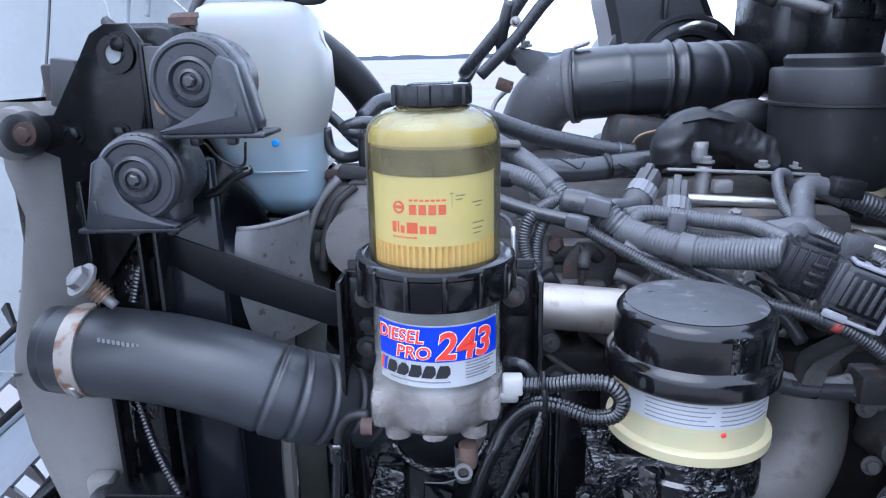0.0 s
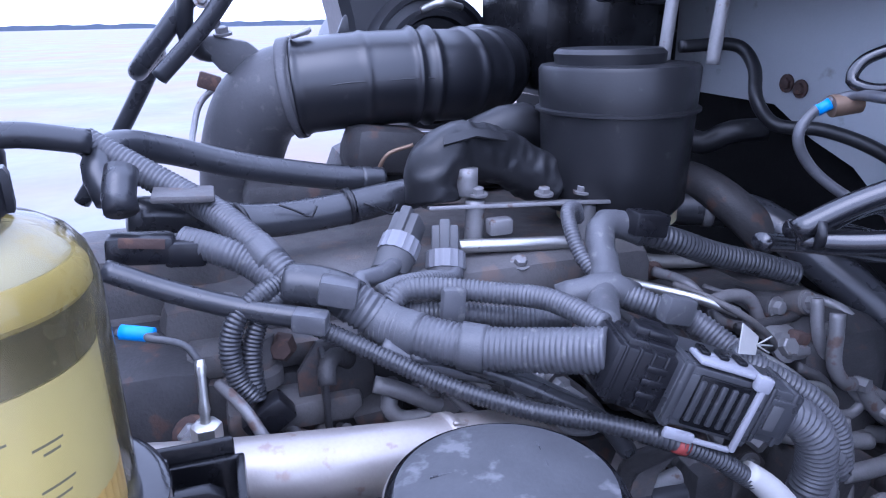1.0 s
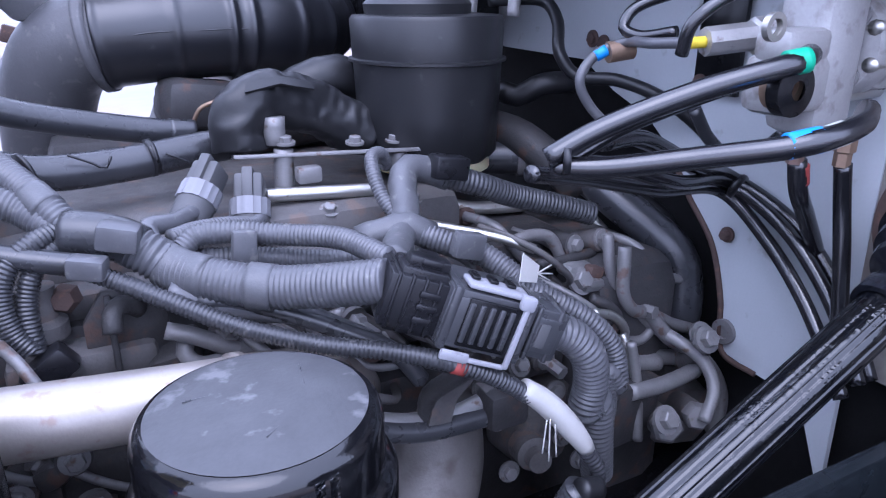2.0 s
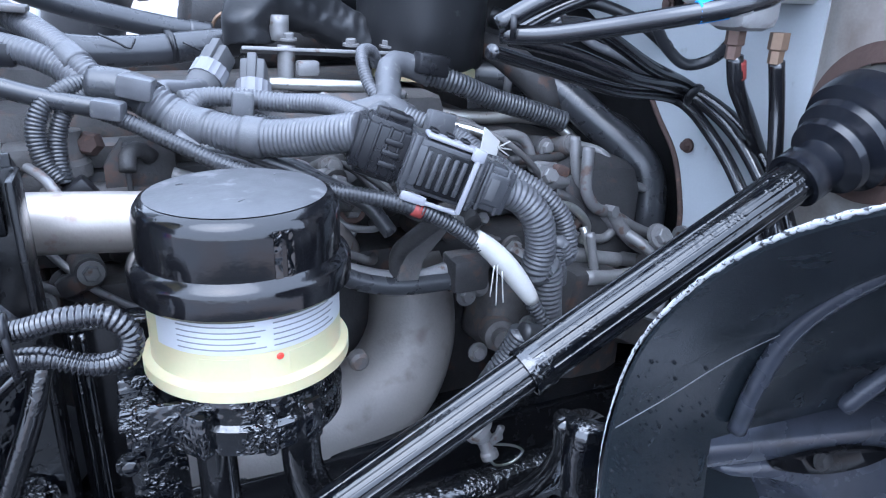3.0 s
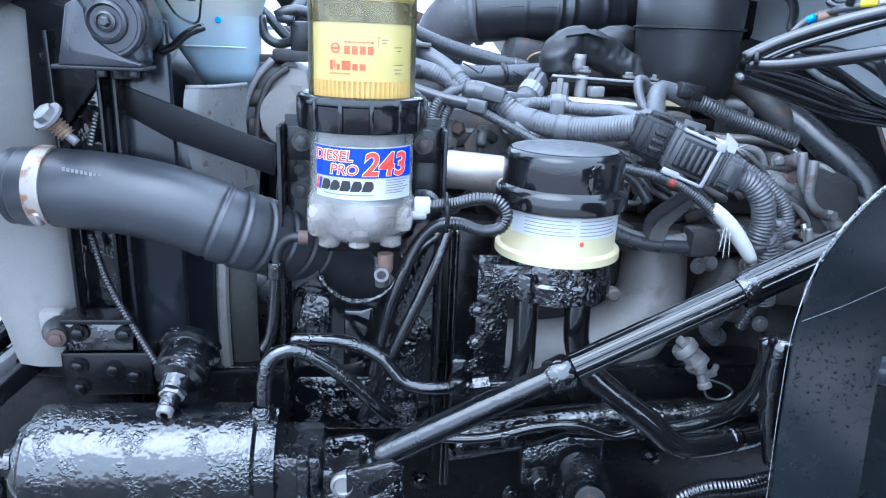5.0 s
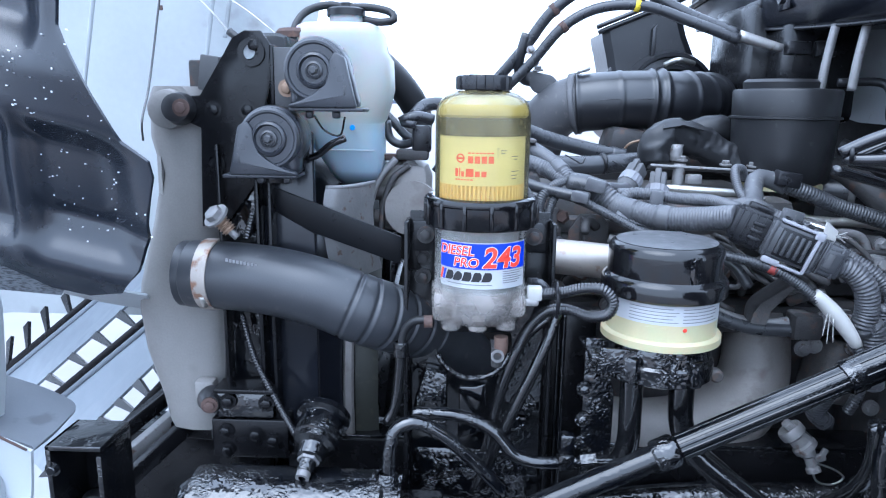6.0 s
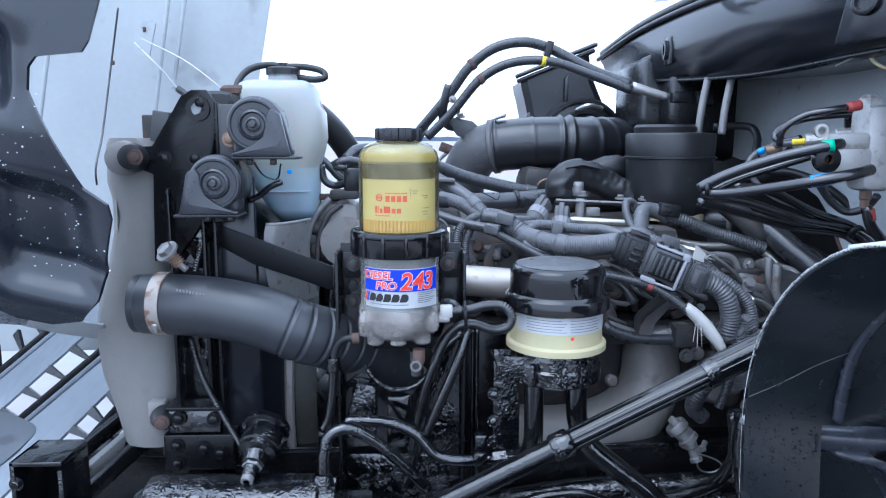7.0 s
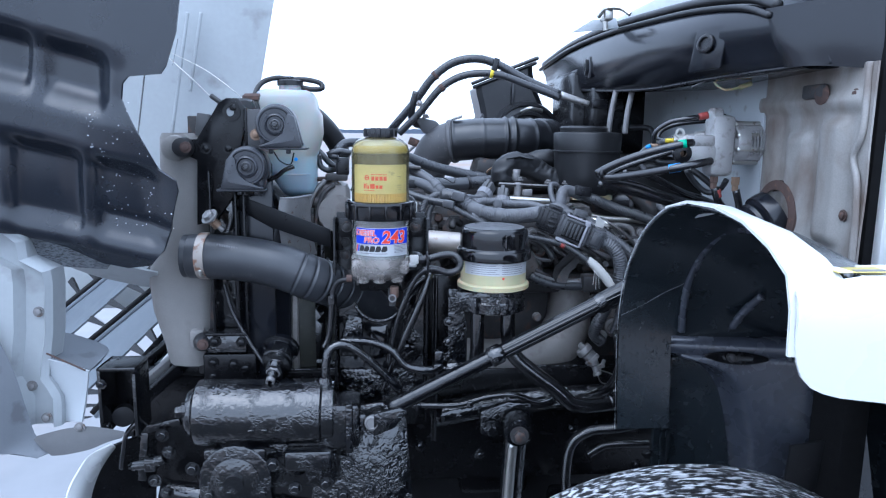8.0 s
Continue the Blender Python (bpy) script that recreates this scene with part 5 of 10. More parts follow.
def radiator():
    t = thing("radiator", "black radiator with steel side frame", "radiator", (-0.36, 1.2, 1.0))
    part("core", rbox((-0.33, 1.28, 1.36), (0.06, 0.92, 0.66), 0.005), BLACK_PAINT, t)
    part("side_channel", rbox((-0.355, 0.80, 1.34), (0.075, 0.012, 0.60), 0.003), OILY_SMOOTH, t)
    for x in (-0.385, -0.325, -0.305):
        part("side_flange", rbox((x, 0.775, 1.30), (0.006, 0.03, 0.52), 0.002), BLACK_PAINT, t)
    part("top_tank", rbox((-0.33, 1.28, 1.70), (0.09, 0.90, 0.07), 0.02), BLACK_PAINT, t)
    part("filler_cap", lathe([(0, 0), (0.036, 0), (0.036, 0.010), (0.030, 0.016), (0, 0.016)], (-0.30, 0.95, 1.735), (0, 0, 1), 28), RUST, t, "rusty filler cap")
    part("filler_neck", lathe([(0.030, -0.03), (0.030, 0.0), (0, 0.0)], (-0.30, 0.95, 1.735), (0, 0, 1), 24), BLACK_PAINT, t)
    # upper gusset with an eye
    out = [(p[0], p[2]) for p in ((-0.446, 0.785, 1.632), (-0.414, 0.785, 1.634), (-0.378, 0.785, 1.690), (-0.359, 0.785, 1.721), (-0.340, 0.785, 1.732), (-0.314, 0.785, 1.732), (-0.298, 0.785, 1.710), (-0.298, 0.785, 1.668), (-0.317, 0.785, 1.599), (-0.326, 0.785, 1.504), (-0.377, 0.785, 1.437), (-0.422, 0.785, 1.426), (-0.415, 0.785, 1.584), (-0.448, 0.785, 1.598))]
    part("gusset", slab(out, upright(0, 0.785, 0), 0.006), BLACK_PAINT, t, "black steel gusset with a hole")
    part("eye_rim", lathe([(0.012, -0.001), (0.021, -0.001), (0.021, 0.006), (0.012, 0.006), (0.012, -0.001)], (-0.328, 0.780, 1.699), (0, -1, 0), 24), BLACK_PAINT, t)
    part("eye_hole", lathe([(0, 0.0), (0.012, 0.0), (0.012, 0.0045), (0, 0.0045)], (-0.334, 0.782, 1.701), (0, -1, 0), 20), HOOD_INSIDE, t)
    for p in ((-0.393, 0.782, 1.612), (-0.339, 0.782, 1.612), (-0.324, 0.780, 1.710), (-0.391, 0.780, 1.526)):
        part("bolt", bolt(p, (0, -1, 0), 0.009, 0.008), BLACK_PAINT, t)
    mount = lathe([(0, 0), (0.022, 0), (0.026, 0.01), (0.022, 0.03), (0.012, 0.034), (0, 0.034)], (-0.445, 0.790, 1.612), (0, -1, 0.1), 24)
    part("rubber_mount", mount, RUBBER, t)
    part("mount_bolt", bolt((-0.433, 0.755, 1.615), (0, -1, 0), 0.009, 0.008), RUST, t)
    part("fin_strip", rbox((-0.402, 0.800, 1.668), (0.03, 0.02, 0.055), 0.003, (0, 8, 0)), GREY_PLASTIC, t)


def fan_shroud():
    t = thing("fan_shroud", "black fan shroud with bright ring edge", "fan shroud", (-0.22, 1.25, 1.0))
    cy, cz = 1.262, 1.105

    def circle(x, r):
        return [(x, cy + r * math.cos(2 * math.pi * k / 72), cz + r * math.sin(2 * math.pi * k / 72)) for k in range(73)]

    part("ring", thicken(loft([circle(x, r) for x, r in ((-0.300, 0.470), (-0.275, 0.455), (-0.245, 0.425), (-0.225, 0.405), (-0.212, 0.398))]), 0.006), GLOSSY_PLASTIC, t, "smooth black shroud barrel", 50)
    part("bright_band", thicken(loft([circle(-0.212, 0.402), circle(-0.207, 0.408), circle(-0.196, 0.408), circle(-0.192, 0.402)]), 0.004), CASTING, t, "bright metal band", 50)
    part("rear_ring", thicken(loft([circle(-0.192, 0.394), circle(-0.165, 0.392), circle(-0.150, 0.386)]), 0.005), OLIVE, t, "dull olive-grey ring behind the band", 50)
    part("backing", rbox((-0.29, 0.80, 1.30), (0.10, 0.02, 0.56), 0.006), GLOSSY_PLASTIC, t)
    for k in range(9):
        a = 2 * math.pi * k / 9
        b = rbox((0, 0, 0.19), (0.014, 0.10, 0.26), 0.003, (0, 0, 35))
        b.transform(Matrix.Translation((-0.20, cy, cz)) @ Matrix.Rotation(a, 4, "X"))
        part("fan_blade", b, PLASTIC, t)


def charge_hose():
    pts = [(-0.432, 0.763, 1.352), (-0.39, 0.757, 1.352), (-0.30, 0.745, 1.347), (-0.215, 0.735, 1.330), (-0.15, 0.74, 1.303), (-0.095, 0.775, 1.275), (-0.023, 0.865, 1.212), (0.032, 0.900, 1.139), (0.104, 0.950, 1.053)]
    t = thing("charge_air_hose", "thick black rubber charge air hose with steel clamp", "hose", (-0.25, 0.75, 1.30))
    def belly(s):
        swell = 0.015 * min(1, max(0, (s - 0.34) / 0.04)) * (1 - min(1, max(0, (s - 0.62) / 0.05)))
        creases = (0.370, 0.407, 0.447, 0.488, 0.530, 0.575)
        groove = sum(math.exp(-((s - q) / 0.0035) ** 2) for q in creases)
        ridge = sum(math.exp(-((s - q - 0.006) / 0.0022) ** 2) for q in creases)
        return 1 + swell - 0.05 * groove + 0.016 * ridge
    part("body", tube(pts, 0.0545, 36, step=0.0015, taper=belly), CHARGE_RUBBER, t)
    part("inner_end", lathe([(0, 0), (0.050, 0), (0.053, 0.01), (0.053, 0.014)], (-0.435, 0.764, 1.352), (-1, 0.05, 0), 32), CHARGE_RUBBER, t)
    band = part("clamp", lathe([(0.0540, -0.011), (0.0572, -0.011), (0.0572, 0.011), (0.0540, 0.011)], (-0.398, 0.758, 1.353), (1, -0.1, 0), 40), STAINED, t, "stained steel band clamp")
    part("clamp_screw", tube([(-0.401, 0.710, 1.330), (-0.400, 0.720, 1.312)], 0.006, 8), ZINC, band)
    spring = corrugated([(-0.386, 0.730, 1.458), (-0.360, 0.735, 1.428)], 0.012, 0.005, 0.003, 16)
    part("clamp_spring", spring, BRASS, band, "rusty coil spring on the clamp bolt")
    part("clamp_bolt", tube([(-0.392, 0.730, 1.460), (-0.349, 0.735, 1.418)], 0.006, 8), DULL_STEEL, band)
    part("clamp_nut", bolt((-0.376, 0.725, 1.452), (-0.4, -0.5, 0.6), 0.014, 0.014), DULL_STEEL, band)
    for i in range(9):
        p = Vector((-0.357, 0.700, 1.389)) + Vector((0.0055 * i, 0.0, -0.001 * i))
        part("printed_mark", rbox((p.x, p.y + 0.0035, p.z), (0.0035, 0.001, 0.005), 0), GREY_PRINT, t)
    return t


def horns():
    t = thing("horn", "black snail-shaped horn with a round disc", "horn", (0, 0, 0), "horns")
    # shell: a round body whose trumpet runs down one side to a flat mouth
    out = [(0.048 * math.cos(radians(a)), 0.002 + 0.048 * math.sin(radians(a))) for a in range(-40, 171, 10)]
    out += [(-0.052, -0.008), (-0.057, -0.030), (-0.062, -0.050), (0.034, -0.050), (0.040, -0.044)]
    part("trumpet", slab(out, upright(0.004, 0.014, 0), 0.044, 0.009), HORN_BLACK, t, "", 50)
    part("disc", lathe([(0, -0.012), (0.043, -0.012), (0.0445, -0.006), (0.0445, 0.003), (0.041, 0.007), (0.038, 0.007), (0.036, 0.0045), (0.026, 0.0045), (0.0245, 0.009), (0.021, 0.011), (0.0185, 0.006), (0, 0.006)], (0.004, -0.010, 0.002), (0, -1, 0), 44), HORN_BLACK, t, "round ridged disc")
    ramp = [(-0.044, 0.020), (-0.030, 0.028), (-0.0225, 0.016), (-0.0215, 0.0), (-0.015, -0.018), (0.002, -0.031), (0.020, -0.040), (0.038, -0.046), (0.038, -0.050), (-0.060, -0.050), (-0.055, -0.030)]
    part("ramp", slab(ramp, upright(0.004, -0.012, 0), 0.018, 0.003), HORN_BLACK, t)
    hub = part("hub", lathe([(0.0, 0.004), (0.0125, 0.004), (0.0125, 0.010), (0.0095, 0.0115), (0.0085, 0.0085), (0, 0.0085)], (0.004, -0.010, 0.002), (0, -1, 0), 28), HOSE, t)
    part("hub_nut", lathe([(0, 0.0), (0.0065, 0.0), (0.0065, 0.0135), (0.0045, 0.0155), (0, 0.0155)], (0.004, -0.010, 0.002), (0, -1, 0), 6), HOSE, hub)
    part("mouth_lip", slab([(-0.068, -0.030), (0.040, -0.026), (0.040, 0.030), (-0.068, 0.034)], pose(0.002, 0.012, -0.0525), 0.0055, 0.002), HORN_BLACK, t)
    part("back_can", lathe([(0.044, 0), (0.044, 0.03), (0.03, 0.036), (0, 0.036)], (0.004, 0.034, 0.002), (0, 1, 0), 32), HORN_BLACK, t)
    part("cast_mark", rbox((-0.040, -0.0212, -0.026), (0.003, 0.001, 0.014), 0.0003, (0, -4, 0)), HOSE, t)
    for x in (-0.02, 0.02):
        part("terminal", rbox((x, 0.02, -0.060), (0.011, 0.014, 0.012), 0.003), HORN_BLACK, t)
    t.matrix_world = pose(-0.285, 0.706, 1.571)
    other = copy_thing(t, pose(-0.2100, 0.712, 1.668) @ Matrix.Diagonal((-1, 1, 1, 1)))
    tagged(other, "black snail-shaped horn mounted higher with terminals below")
    br = thing("horn_bracket", "black steel bracket plates that carry the horns", "bracket", (-0.30, 0.78, 1.55))
    part("upper_plate", slab([(-0.018, -0.048), (0.030, -0.048), (0.030, 0.046), (-0.018, 0.046)], upright(-0.272, 0.765, 1.660), 0.006), GREY_PLASTIC, br, "dull grey bracket plate")
    part("side_plate", rbox((-0.293, 0.775, 1.66), (0.006, 0.03, 0.100), 0.002), BLACK_PAINT, br)
    part("stay", beam((-0.30, 0.78, 1.60), (-0.29, 0.765, 1.50), 0.03, 0.006, 0.002), BLACK_PAINT, br)
    part("bolt", bolt((-0.270, 0.761, 1.646), (0, -1, 0), 0.009, 0.009), BRASS, br)
    part("arm", beam((-0.29, 0.77, 1.57), (-0.27, 0.75, 1.57), 0.02, 0.005, 0.001), BLACK_PAINT, br)
    w = thing("horn_wire", "thin black twisted wire from the horn", "wire", (-0.204, 0.760, 1.573))
    part("lead", tube([(-0.224, 0.735, 1.606), (-0.212, 0.750, 1.584), (-0.190, 0.752, 1.576), (-0.178, 0.735, 1.604)], 0.0016, 6), CABLE, w)
    part("bundle", tube([(-0.182, 0.755, 1.572), (-0.205, 0.760, 1.562), (-0.226, 0.770, 1.546), (-0.246, 0.780, 1.538)], 0.0055, 8), CABLE, w)


def coolant_tank():
    t = thing("expansion_tank", "translucent white coolant tank with blue fluid below", "coolant tank", (-0.17, 0.97, 1.46))
    def outline(prof):
        secs = []
        for z, x0, x1, y0, y1 in prof:
            cx, cy, rx, ry = (x0 + x1) / 2, (y0 + y1) / 2, (x1 - x0) / 2, (y1 - y0) / 2
            ring = []
            for k in range(33):
                a = 2 * math.pi * k / 32
                ca, sa = math.cos(a), math.sin(a)
                e = 0.55
                ring.append((cx + rx * math.copysign(abs(ca) ** e, ca), cy + ry * math.copysign(abs(sa) ** e, sa), z))
            secs.append(ring)
        return loft(secs)
    top = [(1.764, -0.272, -0.190, 0.96, 1.01), (1.763, -0.290, -0.168, 0.935, 1.035), (1.757, -0.300, -0.155, 0.918, 1.05), (1.742, -0.309, -0.146, 0.91, 1.06), (1.715, -0.311, -0.142, 0.91, 1.06), (1.700, -0.311, -0.133, 0.91, 1.06), (1.650, -0.311, -0.131, 0.91, 1.06), (1.620, -0.309, -0.138, 0.91, 1.06), (1.590, -0.305, -0.148, 0.912, 1.058)]
    low = [(1.590, -0.305, -0.148, 0.912, 1.058), (1.565, -0.290, -0.149, 0.915, 1.055), (1.535, -0.268, -0.149, 0.92, 1.05), (1.505, -0.248, -0.150, 0.925, 1.045), (1.490, -0.238, -0.156, 0.93, 1.04), (1.480, -0.226, -0.168, 0.94, 1.03), (1.477, -0.215, -0.185, 0.95, 1.02)]
    b = outline(top)
    bmesh.ops.holes_fill(b, edges=b.edges)
    part("body", b, TANK, t, "", 50)
    l = outline(low)
    bmesh.ops.holes_fill(l, edges=l.edges)
    part("lower_body", l, COOLANT, t, "tank bottom showing blue fluid, its foot painted dark for shade", 50)
    part("neck", lathe([(0.030, 0), (0.030, 0.016), (0, 0.016)], (-0.215, 0.975, 1.763), (0, 0, 1), 28), TANK, t)
    part("cap", lathe([(0.034, 0), (0.034, 0.012), (0.030, 0.015), (0.010, 0.015), (0.010, 0.024), (0.0, 0.024)], (-0.215, 0.975, 1.775), (0, 0, 1), 32), RUBBER, t)
    part("level_line", tube([(-0.255, 0.920, 1.543), (-0.21, 0.916, 1.543), (-0.158, 0.921, 1.543)], 0.0013, 6), TANK, t)
    part("blue_mark", lathe([(0, 0), (0.005, 0), (0.004, 0.001), (0, 0.0012)], (-0.196, 0.909, 1.583), (0, -1, 0), 16), BLUE, t)
    part("bottom_pad", rbox((-0.203, 0.985, 1.475), (0.06, 0.06, 0.010), 0.004), BLACK_PAINT, t)
    k = thing("tank_bracket", "smooth silver sheet metal bracket below the coolant tank", "bracket", (-0.19, 0.87, 1.40))
    sheet = []
    for z, out in ((1.488, 0.0), (1.470, 0.004), (1.43, 0.006), (1.38, 0.0), (1.33, -0.012)):
        sheet.append([(-0.226 + 0.068 * u - 0.7 * out, 0.815 + 0.092 * u - 0.026 * math.sin(math.pi * u) - out, z) for u in (0, 0.15, 0.3, 0.5, 0.7, 0.85, 1)])
    part("sheet", thicken(loft(fair(sheet)), 0.003), DULL_STEEL, k, "", 60)
    part("lip", tube(sheet[0], 0.004, 10), DULL_STEEL, k, "rolled upper lip")
    part("bolt", bolt((-0.196, 0.832, 1.400), (-0.7, -0.7, 0), 0.007, 0.008), DARK_CAST, k)
    h = thing("overflow_hose", "thin black hose looped over the tank cap", "hose", (-0.215, 0.975, 1.79))
    part("hose", tube([(-0.300, 0.930, 1.723), (-0.301, 0.950, 1.757), (-0.284, 0.970, 1.784), (-0.248, 0.975, 1.795), (-0.215, 0.975, 1.792), (-0.168, 0.975, 1.791), (-0.133, 0.970, 1.781), (-0.129, 0.965, 1.770), (-0.152, 0.970, 1.766), (-0.187, 0.975, 1.771)], 0.0068, 10), RUBBER, h)


def brace():
    t = thing("support_brace", "flat black steel brace bar", "bracket", (-0.2, 0.79, 1.44))
    part("bar", slab([(-0.332, 1.468), (-0.246, 1.419), (-0.1, 1.368), (-0.099, 1.414), (-0.344, 1.507)], upright(0, 0.79, 0), 0.006, 0.0015), BLADE, t, "flat black steel blade")
    part("tab", rbox((-0.075, 0.775, 1.39), (0.02, 0.03, 0.05), 0.003), BLACK_PAINT, t)
    l = thing("lower_mount", "black radiator lower mount with bolts", "bracket", (-0.40, 0.78, 1.0))
    part("shelf", rbox((-0.355, 0.765, 1.158), (0.10, 0.05, 0.008), 0.002), BLACK_PAINT, l)
    part("plate", rbox((-0.355, 0.75, 1.135), (0.095, 0.006, 0.048), 0.002, (-8, 0, 0)), OILY_SMOOTH, l)
    # black bar added to close the bright gap under the cooler tank
    part("dark_gap_filler", beam((-0.544, 0.860, 1.040), (-0.439, 0.860, 1.032), 0.045, 0.03, 0.004), BLACK_PAINT, l)
    part("lower_box", rbox((-0.35, 0.78, 1.07), (0.13, 0.06, 0.07), 0.004), BLACK_PAINT, l)
    part("column", rbox((-0.37, 0.80, 0.98), (0.09, 0.06, 0.2), 0.004), BLACK_PAINT, l)
    for x, z in ((-0.382, 1.14), (-0.318, 1.138), (-0.39, 1.085), (-0.34, 1.08), (-0.31, 1.07), (-0.39, 1.05)):
        part("bolt", bolt((x, 0.745 if z > 1.1 else 0.749, z), (0, -1, 0), 0.009, 0.01), BLACK_PAINT, l)
    part("side_bush", lathe([(0, 0), (0.022, 0), (0.024, 0.012), (0.014, 0.03), (0, 0.03)], (-0.417, 0.77, 1.135), (0.2, -1, 0), 20), RUBBER, l)
    part("bush_bolt", bolt((-0.411, 0.738, 1.135), (0.2, -1, 0), 0.009, 0.009), RUST, l)
    w = thing("ribbed_wire", "thin ribbed black wire conduit beside the radiator", "wire", (-0.308, 0.740, 1.163))
    part("conduit", corrugated([(-0.348, 0.775, 1.410), (-0.334, 0.775, 1.453)], 0.007, 0.005, 0.002), CABLE, w)
    part("lower_run", corrugated([(-0.362, 0.775, 1.281), (-0.342, 0.765, 1.213), (-0.299, 0.740, 1.143), (-0.255, 0.710, 1.088)], 0.006, 0.005, 0.0015), CABLE, w)


charge_cooler()
radiator()
fan_shroud()
charge_hose()
horns()
coolant_tank()
brace()



# ---- fuel filter on its bracket ----
FX, FY = 0.027, 0.678


def fuel_filter():
    t = thing("fuel_filter", "clear fuel filter with yellow element and black ribbed collar", "fuel filter", (FX, FY, 1.30))
    c = (FX, FY, 0)
    # clear upper cover and what stands inside it
    cover = [(0.0665, 1.49), (0.0665, 1.603), (0.066, 1.615), (0.063, 1.626), (0.057, 1.634), (0.047, 1.640), (0.034, 1.644)]
    cov = part("upper_cover", lathe(cover, c, seg=64), CLEAR_COVER, t, "clear amber-tinted plastic cover")
    cov.visible_shadow = False
    el = part("filter_element", lathe([(0, 1.4925), (0.0535, 1.4925), (0.0535, 1.5190), (0.0575, 1.5195), (0.0575, 1.608), (0.054, 1.610), (0, 1.610)], c, seg=64), YELLOW_PAPER, t, "yellow paper filter element with red print")
    part("inner_dome", lathe([(0.060, 1.612), (0.057, 1.624), (0.047, 1.634), (0.034, 1.638), (0, 1.639)], c, seg=48), DOME, el, "milky underside of the dome")
    part("end_ring", lathe([(0.0584, 1.5835), (0.0602, 1.5835), (0.0602, 1.608), (0.0584, 1.608)], c, seg=64), FUEL_DARK, el, "dark band of fuel and end cap")
    part("fuel_film", lathe([(0.0605, 1.608), (0.0630, 1.611), (0.0625, 1.619), (0.058, 1.625), (0.050, 1.623), (0.0585, 1.612)], c, seg=64), FUEL_AMBER, el, "amber fuel under the dome")
    part("pleats", lathe([(0.0588, 1.4935), (0.0588, 1.5185)], c, seg=240, ripple=lambda a, i: (1.0, 1.02, 1.02, 0.93)[int(a * 240 / (2 * math.pi) + 0.5) % 4]), PLEATS, el, "orange-brown paper pleats")
    part("wrapper", lathe([(0.0592, 1.5175), (0.0596, 1.5175), (0.0596, 1.5825), (0.0592, 1.5825)], c, seg=64), YELLOW_PAPER, el)
    r = 0.0597
    emblem = lathe([(0.0042, 0), (0.0062, 0), (0.0062, 0.0007), (0.0042, 0.0007)], (FX - 0.030, FY - 0.0515, 1.5545), (-0.5, -0.86, 0), 24)
    part("emblem", emblem, RED_PRINT, el)
    red = [(-0.0385, -0.027, 1.5530, 1.5560)]
    red += [(-0.0205 + 0.0052 * i, -0.0205 + 0.0052 * i + 0.0038, 1.5607, 1.5627) for i in range(7)]
    # the maker's and the product's marks: plain blocks of their size
    red += [(-0.0205 + 0.0093 * i, -0.0205 + 0.0093 * i + 0.0072, 1.5480, 1.5575) for i in range(4)]
    red += [(-0.0400, -0.0350, 1.5300, 1.5407), (-0.0335, -0.0318, 1.5300, 1.5413), (-0.0303, -0.0258, 1.5300, 1.5370), (-0.0235, -0.0125, 1.5300, 1.5407), (-0.0105, -0.0040, 1.5300, 1.5375), (-0.0020, 0.0050, 1.5300, 1.5375)]
    red += [(-0.0395 + 0.0045 * i, -0.0395 + 0.0045 * i + 0.0034, 1.5250, 1.5267) for i in range(6)]
    for x0, x1, z0, z1 in red:
        part("red_bar", bar_on(x0, x1, z0, z1, FX, FY, r), RED_PRINT, el)
    for x0, x1, z in ((0.020, 0.0206, 1.5545), (0.0186, 0.0220, 1.5670), (0.024, 0.034, 1.5645), (0.024, 0.031, 1.5610), (0.042, 0.056, 1.5565), (0.046, 0.054, 1.5525), (0.042, 0.058, 1.5365), (0.042, 0.055, 1.5310), (0.043, 0.053, 1.5265)):
        part("grey_bar", bar_on(x0, x1, z, z + (0.012 if x1 - x0 < 0.001 else 0.0012), FX, FY, r), GREY_PRINT, el)
    # vent cap with finger grips
    grip = lambda a, i: 1 + 0.045 * (1 if math.sin(10 * a) > 0 else -0.6)
    cap = part("vent_cap", lathe([(0.026, 1.640), (0.026, 1.645), (0.037, 1.645), (0.0375, 1.648), (0.0375, 1.661), (0.036, 1.664), (0.026, 1.664), (0.020, 1.6625), (0, 1.6625)], c, seg=120, ripple=lambda a, i: grip(a, i) if 2 <= i <= 5 else 1), PLASTIC, t, "black ribbed vent cap")
    for i in range(5):
        part("cap_rib", rbox((FX, FY - 0.02 + 0.01 * i, 1.664), (0.045, 0.003, 0.002), 0.001, (0, 0, 25)), PLASTIC, cap)
    # collar with ribs
    col = [(0.066, 1.499), (0.076, 1.500), (0.0805, 1.4975), (0.0815, 1.494), (0.0815, 1.490), (0.0797, 1.488), (0.0797, 1.4615), (0.078, 1.4575), (0.064, 1.457)]
    collar = part("collar", lathe(col, c, seg=72), LID_BLACK, t, "glossy black ribbed collar")
    for k in range(14):
        b = rbox((0, -0.0793, 1.4768), (0.0060, 0.008, 0.036), 0.0025)
        b.transform(Matrix.Translation(c) @ Matrix.Rotation(2 * math.pi * (k + 0.35) / 14, 4, "Z"))
        part("rib", b, LID_BLACK, collar)
    # lower bowl with its label
    bowl = part("lower_bowl", lathe([(0.067, 1.462), (0.067, 1.450), (0.066, 1.443), (0.066, 1.372), (0.069, 1.366)], c, seg=64), CLEAR_BOWL, t, "milky clear plastic bowl")
    bowl.visible_shadow = False
    part("inner_tube", lathe([(0, 1.35), (0.056, 1.35), (0.056, 1.457), (0, 1.457)], c, seg=40), MILKY, bowl)
    rl = 0.0668
